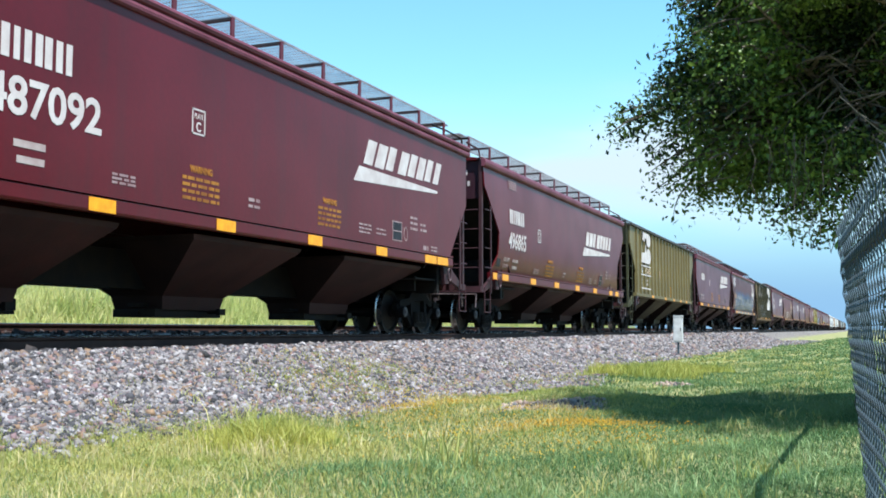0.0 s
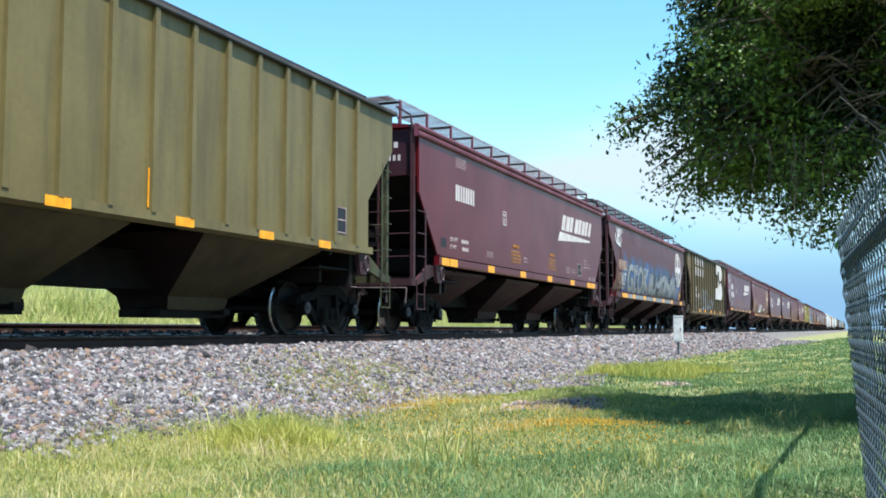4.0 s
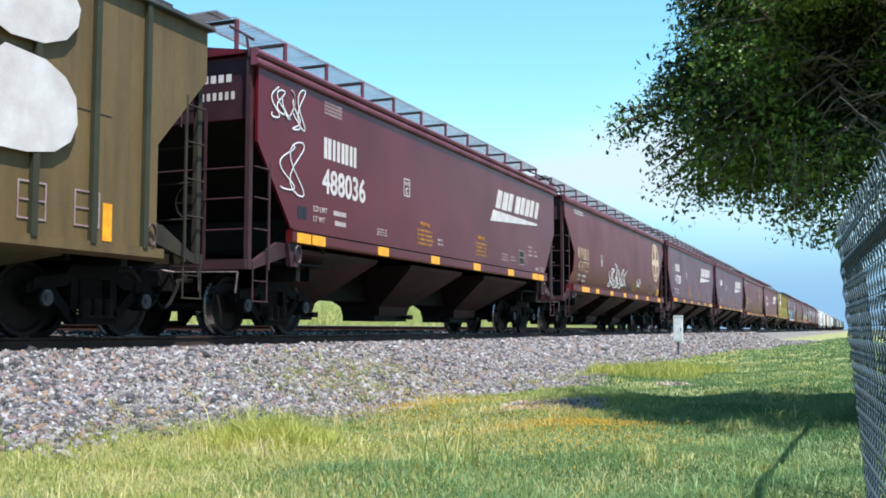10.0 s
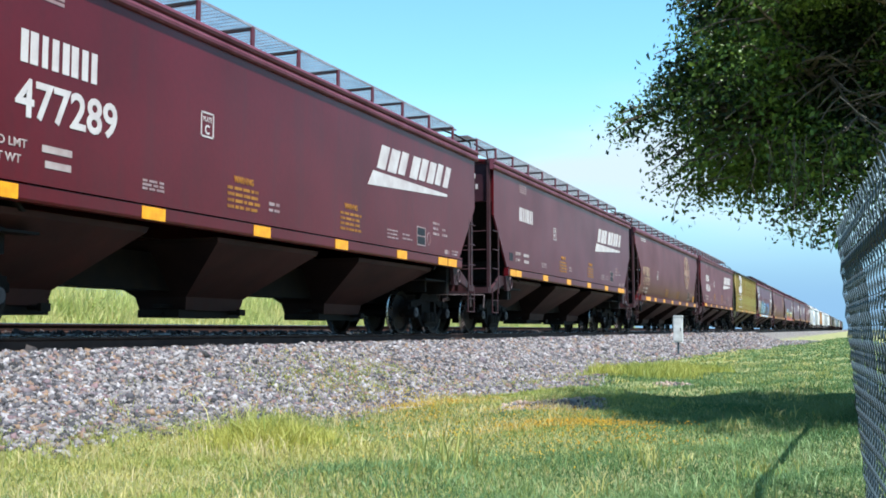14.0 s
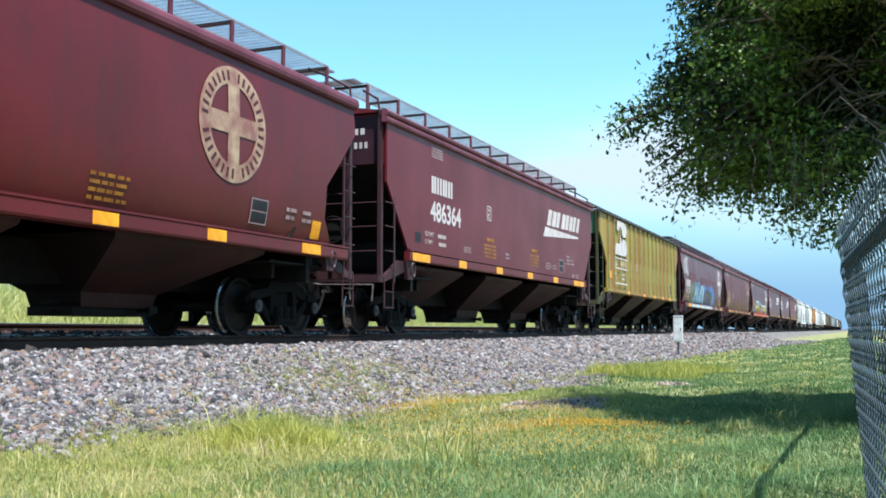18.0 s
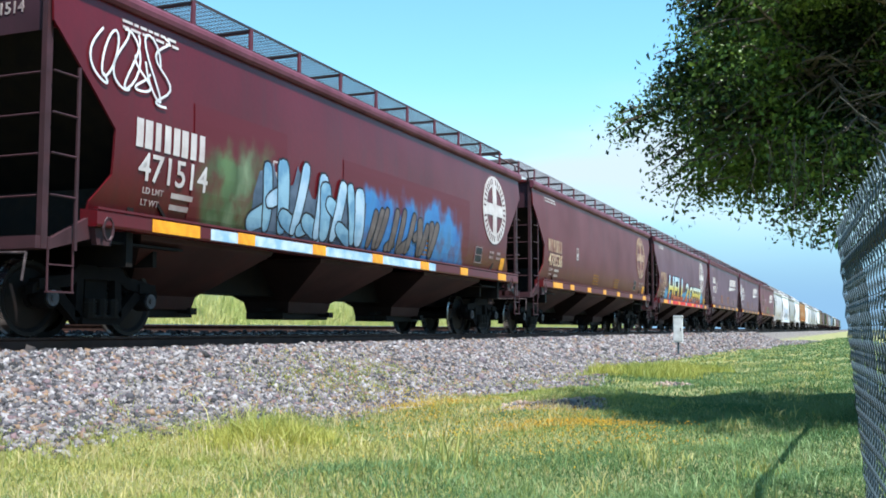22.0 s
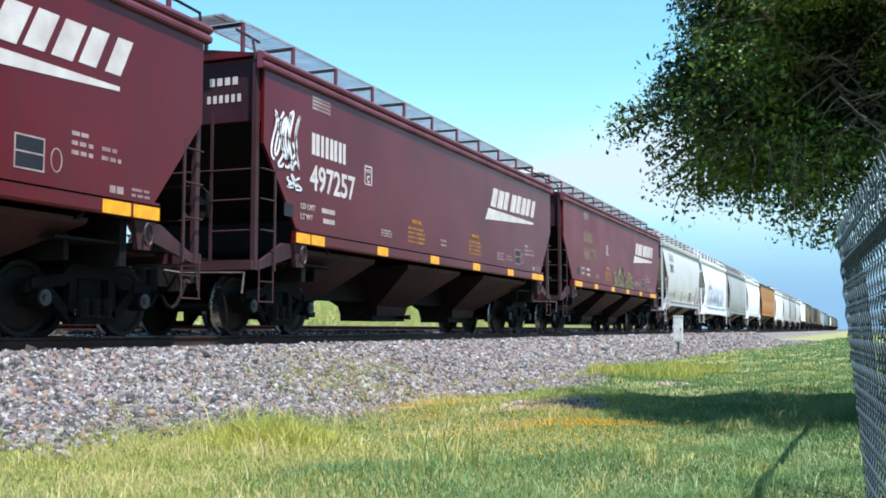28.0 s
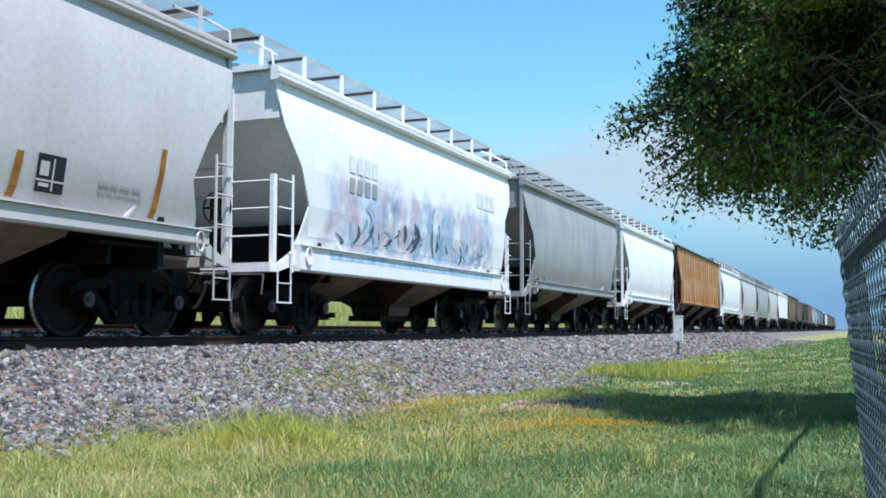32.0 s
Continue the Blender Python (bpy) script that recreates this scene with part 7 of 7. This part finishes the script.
        if i == 6:
            scrawl(car, "spray_scrawl", -hr + 0.45, 3.25, 0.95, 0.75, 16, WHITEP, 6, 0.022, "thin white spray-painted scrawl")
            scrawl(car, "spray_scrawl", -hr + 0.75, 2.2, 0.6, 0.9, 18, WHITEP, 2, 0.02, "thin white spray-painted scrawl")
        if i == 7:
            scrawl(car, "spray_scrawl", -hr + 5.9, 1.57, 2.9, 0.95, 27, WHITEP, 10, 0.035, "white spray-painted scrawl")
            scrawl(car, "spray_scrawl", -hr + 9.0, 1.57, 1.0, 0.4, 28, SLATE, 6, 0.03, "grey spray-painted scrawl")
            scrawl(car, "spray_scrawl", -hr + 10.9, 1.78, 0.6, 0.4, 29, WHITEP, 2, 0.03, "white spray-painted scrawl")
        if i == 8:
            scrawl(car, "spray_scrawl", -hr + 0.75, 2.3, 0.9, 1.0, 38, SILVER, 7, 0.015, "faint pale scrawl")
        if i == 13:
            haze_patch(car, -hr + 6.9, 1.54, 6.2, 1.5, haze_paint("blue_sprayed_haze", (0.09, 0.0043, 0.0075), ((0.025, 0.10, 0.30), (0.04, 0.17, 0.38), (0.05, 0.10, 0.16)), -hr + 7.1, -hr + 12.9, 1.5, 2.75, full=0.4), "blue sprayed background")
            haze_patch(car, -hr + 2.6, 1.54, 2.4, 1.6, haze_paint("green_sprayed_haze", (0.09, 0.0043, 0.0075), ((0.10, 0.16, 0.06), (0.05, 0.08, 0.03), (0.2, 0.25, 0.14)), -hr + 2.8, -hr + 4.8, 1.5, 2.85, full=0.2), "green sprayed background")
            cloud_patch(car, "sprayed_ground", -hr + 4.1, 1.54, 3.7, 1.1, 6, SLATEB, "slate sprayed shadow", SX + 0.025)
            wild_letters(car, -hr + 4.2, 1.56, 3.4, 1.15, 15, 8, (ICE, ICE, SKYDULL), BLACKP, "pale blue spray-painted letters", SX + 0.029, 0.3)
            wild_letters(car, -hr + 8.0, 1.56, 3.2, 0.85, 13, 9, (mk("brown_spray_paint", (0.09, 0.065, 0.06), (0.14, 0.11, 0.10)),), BLACKP, "brown spray-painted letters", SX + 0.029, 0.2)
            bars(car, "sprayed_sill", [(-hs + 2.2, 1.31, 8.0, 0.15)], OVERSPRAY, "pale blue oversprayed sill", 1.6665)
            scrawl(car, "spray_scrawl", -hr + 0.6, 2.9, 1.4, 1.0, 44, WHITEP, 7, 0.03, "white spray-painted scrawl")
        if i == 15:
            cloud_patch(car, "sprayed_ground", -hr + 2.6, 1.54, 1.6, 0.55, 6, SKY, "sky-blue sprayed background")
            cloud_patch(car, "sprayed_ground", -hr + 7.0, 1.54, 7.8, 0.6, 7, SKY, "sky-blue sprayed background")
            for txt, y, w, s in (("HELL", -hr + 3.35, 4.7, 1.55), ("2", -hr + 8.5, 1.0, 1.3), ("OFFER", -hr + 9.75, 4.3, 1.12)):
                text_on(car, "spray_lettering_rim", txt, y, 1.54, s, mk("sprayed_blue_black_rim", (0.015, 0.03, 0.05)), w, SX + 0.031, 0.1, "dark rims of spray-painted letters")
                text_on(car, "spray_lettering", txt, y, 1.56, s, FADE, w, SX + 0.037, 0.035, "red to white fading spray-painted letters")
            bars(car, "sprayed_sill", [(-hs + 1.7, 1.31, 11.6, 0.17)], RED, "red oversprayed sill", 1.6665)
            bars(car, "sprayed_sill_dash", [(-hs + 2.4 + a, 1.32, 0.28, 0.15) for a in (0, 4.9, 8.6, 9.6)], SKY, "sky-blue dashes on the sill", 1.671)
        if i == 17:
            scrawl(car, "spray_scrawl", -hr + 0.28, 2.6, 0.8, 0.95, 57, WHITEP, 8, 0.045, "white spray-painted scrawl")
            scrawl(car, "spray_scrawl", -hr + 0.75, 2.25, 0.4, 0.35, 58, WHITEP, 3, 0.03, "white spray-painted scrawl")
        if i == 18:
            scrawl(car, "spray_scrawl", -hr + 6.9, 1.5, 3.3, 0.95, 61, LIME, 7, 0.07, "green spray-painted loops")
        if kind == "R" and i < 19:
            wrap_marks(car)
        if i in (19, 20):
            if i == 19:
                text_on(car, "car_number", "2912", -hr + 1.42, 2.84, 0.53, mk("grey_stencil_paint", (0.06, 0.06, 0.065), rough=0.5), 1.0, 1.645, 0.008, "dark grey car number")
                text_on(car, "owner_mark", "GNAX", -hr + 1.4, 3.36, 0.56, mk("faded_grey_stencil_paint", (0.24, 0.23, 0.23), (0.36, 0.35, 0.34), scale=3, rough=0.5), 1.3, 1.645, 0.004, "grey owner letters")
                for txt, z in (("GNAX", 3.86), ("2912", 3.62)):
                    e = part("end_mark", lettering(txt, 0.24, MATS["grey_stencil_paint"], 0.004), MATS["grey_stencil_paint"], car, "dark end lettering")
                    e["kind"] = "stuff"
                    e.matrix_basis = Matrix.Translation((0.8, -hr + 0.062, z)) @ Matrix(((1, 0, 0, 0), (0, 0, -1, 0), (0, 1, 0, 0), (0, 0, 0, 1)))
                for y, z, h in ((0.72, 1.62, 1.0), (2.82, 1.5, 0.5), (5.0, 1.5, 0.5), (7.25, 1.5, 0.5), (9.6, 1.5, 0.9)):
                    mb = Mb()
                    for q in range(6):
                        flat(mb, [(-hr + y + 0.02 * (q + a) * h + b, z + h * (q + a) / 6) for a, b in ((0, 0), (0, 0.1), (1, 0.1), (1, 0))], 1.646)
                    part("upright_tape", mb, YELLOW, car, "narrow yellow reflective tape")
                bars(car, "inspection_panel", [(-hr + 7.62, 1.6, 0.42, 0.42)], BLACKP, "black inspection panel", 1.646)
                bars(car, "inspection_mark", [(-hr + 7.66, 1.66, 0.15, 0.04), (-hr + 7.66, 1.78, 0.13, 0.16), (-hr + 7.85, 1.62, 0.02, 0.36), (-hr + 7.62, 1.72, 0.42, 0.02)], PALE, "pale lines on the panel", 1.652)
                bars(car, "side_stencil", [(-hr + 3.6 + a, 1.7 + 0.09 * q, w, 0.04) for a, w in ((-2.3, 0.5), (-1.6, 0.7), (2.2, 0.6), (5.0, 0.8)) for q in range(2)], GREY, "small grey stencil lines", 1.64)
            else:
                haze_patch(car, -hr + 1.0, 1.47, 9.8, 1.75, haze_paint("blue_rose_sprayed_haze", (0.78, 0.765, 0.755), ((0.16, 0.26, 0.40), (0.36, 0.47, 0.60), (0.55, 0.43, 0.47), (0.28, 0.36, 0.46), (0.10, 0.14, 0.22)), -hr + 1.3, -hr + 10.3, 1.4, 3.1), "blurred blue and rose sprayed paint", 1.6315)
                wild_strokes(car, -hr + 2.2, 1.5, 7.4, 1.15, 60, 71, (SKYDULL, SLATEB, SMOKE), "blurred blue and grey spray-painted strokes", 1.634, (0.05, 0.16))
                cloud_patch(car, "sprayed_sill", -hr + 1.6, 1.27, 8.2, 0.14, 73, OVERSPRAY, "pale blue overspray on the sill", 1.64)
                bars(car, "owner_mark", [(-hr + 2.3 + 0.3 * q, 2.85, 0.22, 0.3) for q in range(4)] + [(hr - 2.6 + 0.32 * q, 2.95, 0.24, 0.36) for q in range(4)], FADED, "faded grey block letters", 1.642)
                bars(car, "car_mark", [(-hr + 2.3 + 0.3 * q, 2.5, 0.2, 0.26) for q in range(4)], GREY, "grey block marks", 1.642)
            drape(car, ("sprayed_ground", "spray_lettering", "owner_mark", "car_mark", "car_number", "upright_tape", "inspection_panel", "inspection_mark", "side_stencil"))


build_train()


def run_at(t):
    return float(np.interp(t, [r[0] for r in RUN], [r[1] for r in RUN]))


def motions():
    for car, y in CARS:
        walk(car, [(t, pose(0, y - s, 0)) for t, s in RUN])
    # wheels roll without slip
    for ws, at in WHEELS:
        y = ws.location.y
        # only while the car is near enough for the turning to show
        s0 = at - 90
        near = [f for f in range(961) if s0 < run_at(f / FPS) < at + 14]
        near = sorted({0, 960} | set(near))
        lo = [f for f in near if s0 < run_at(f / FPS) < at + 14]
        a, b = (run_at(lo[0] / FPS), run_at(lo[-1] / FPS)) if lo else (0.0, 0.0)
        walk(ws, [(f / FPS, pose(0, y, 0.457, math.degrees(min(max(run_at(f / FPS), a), b) / 0.457))) for f in near])


motions()
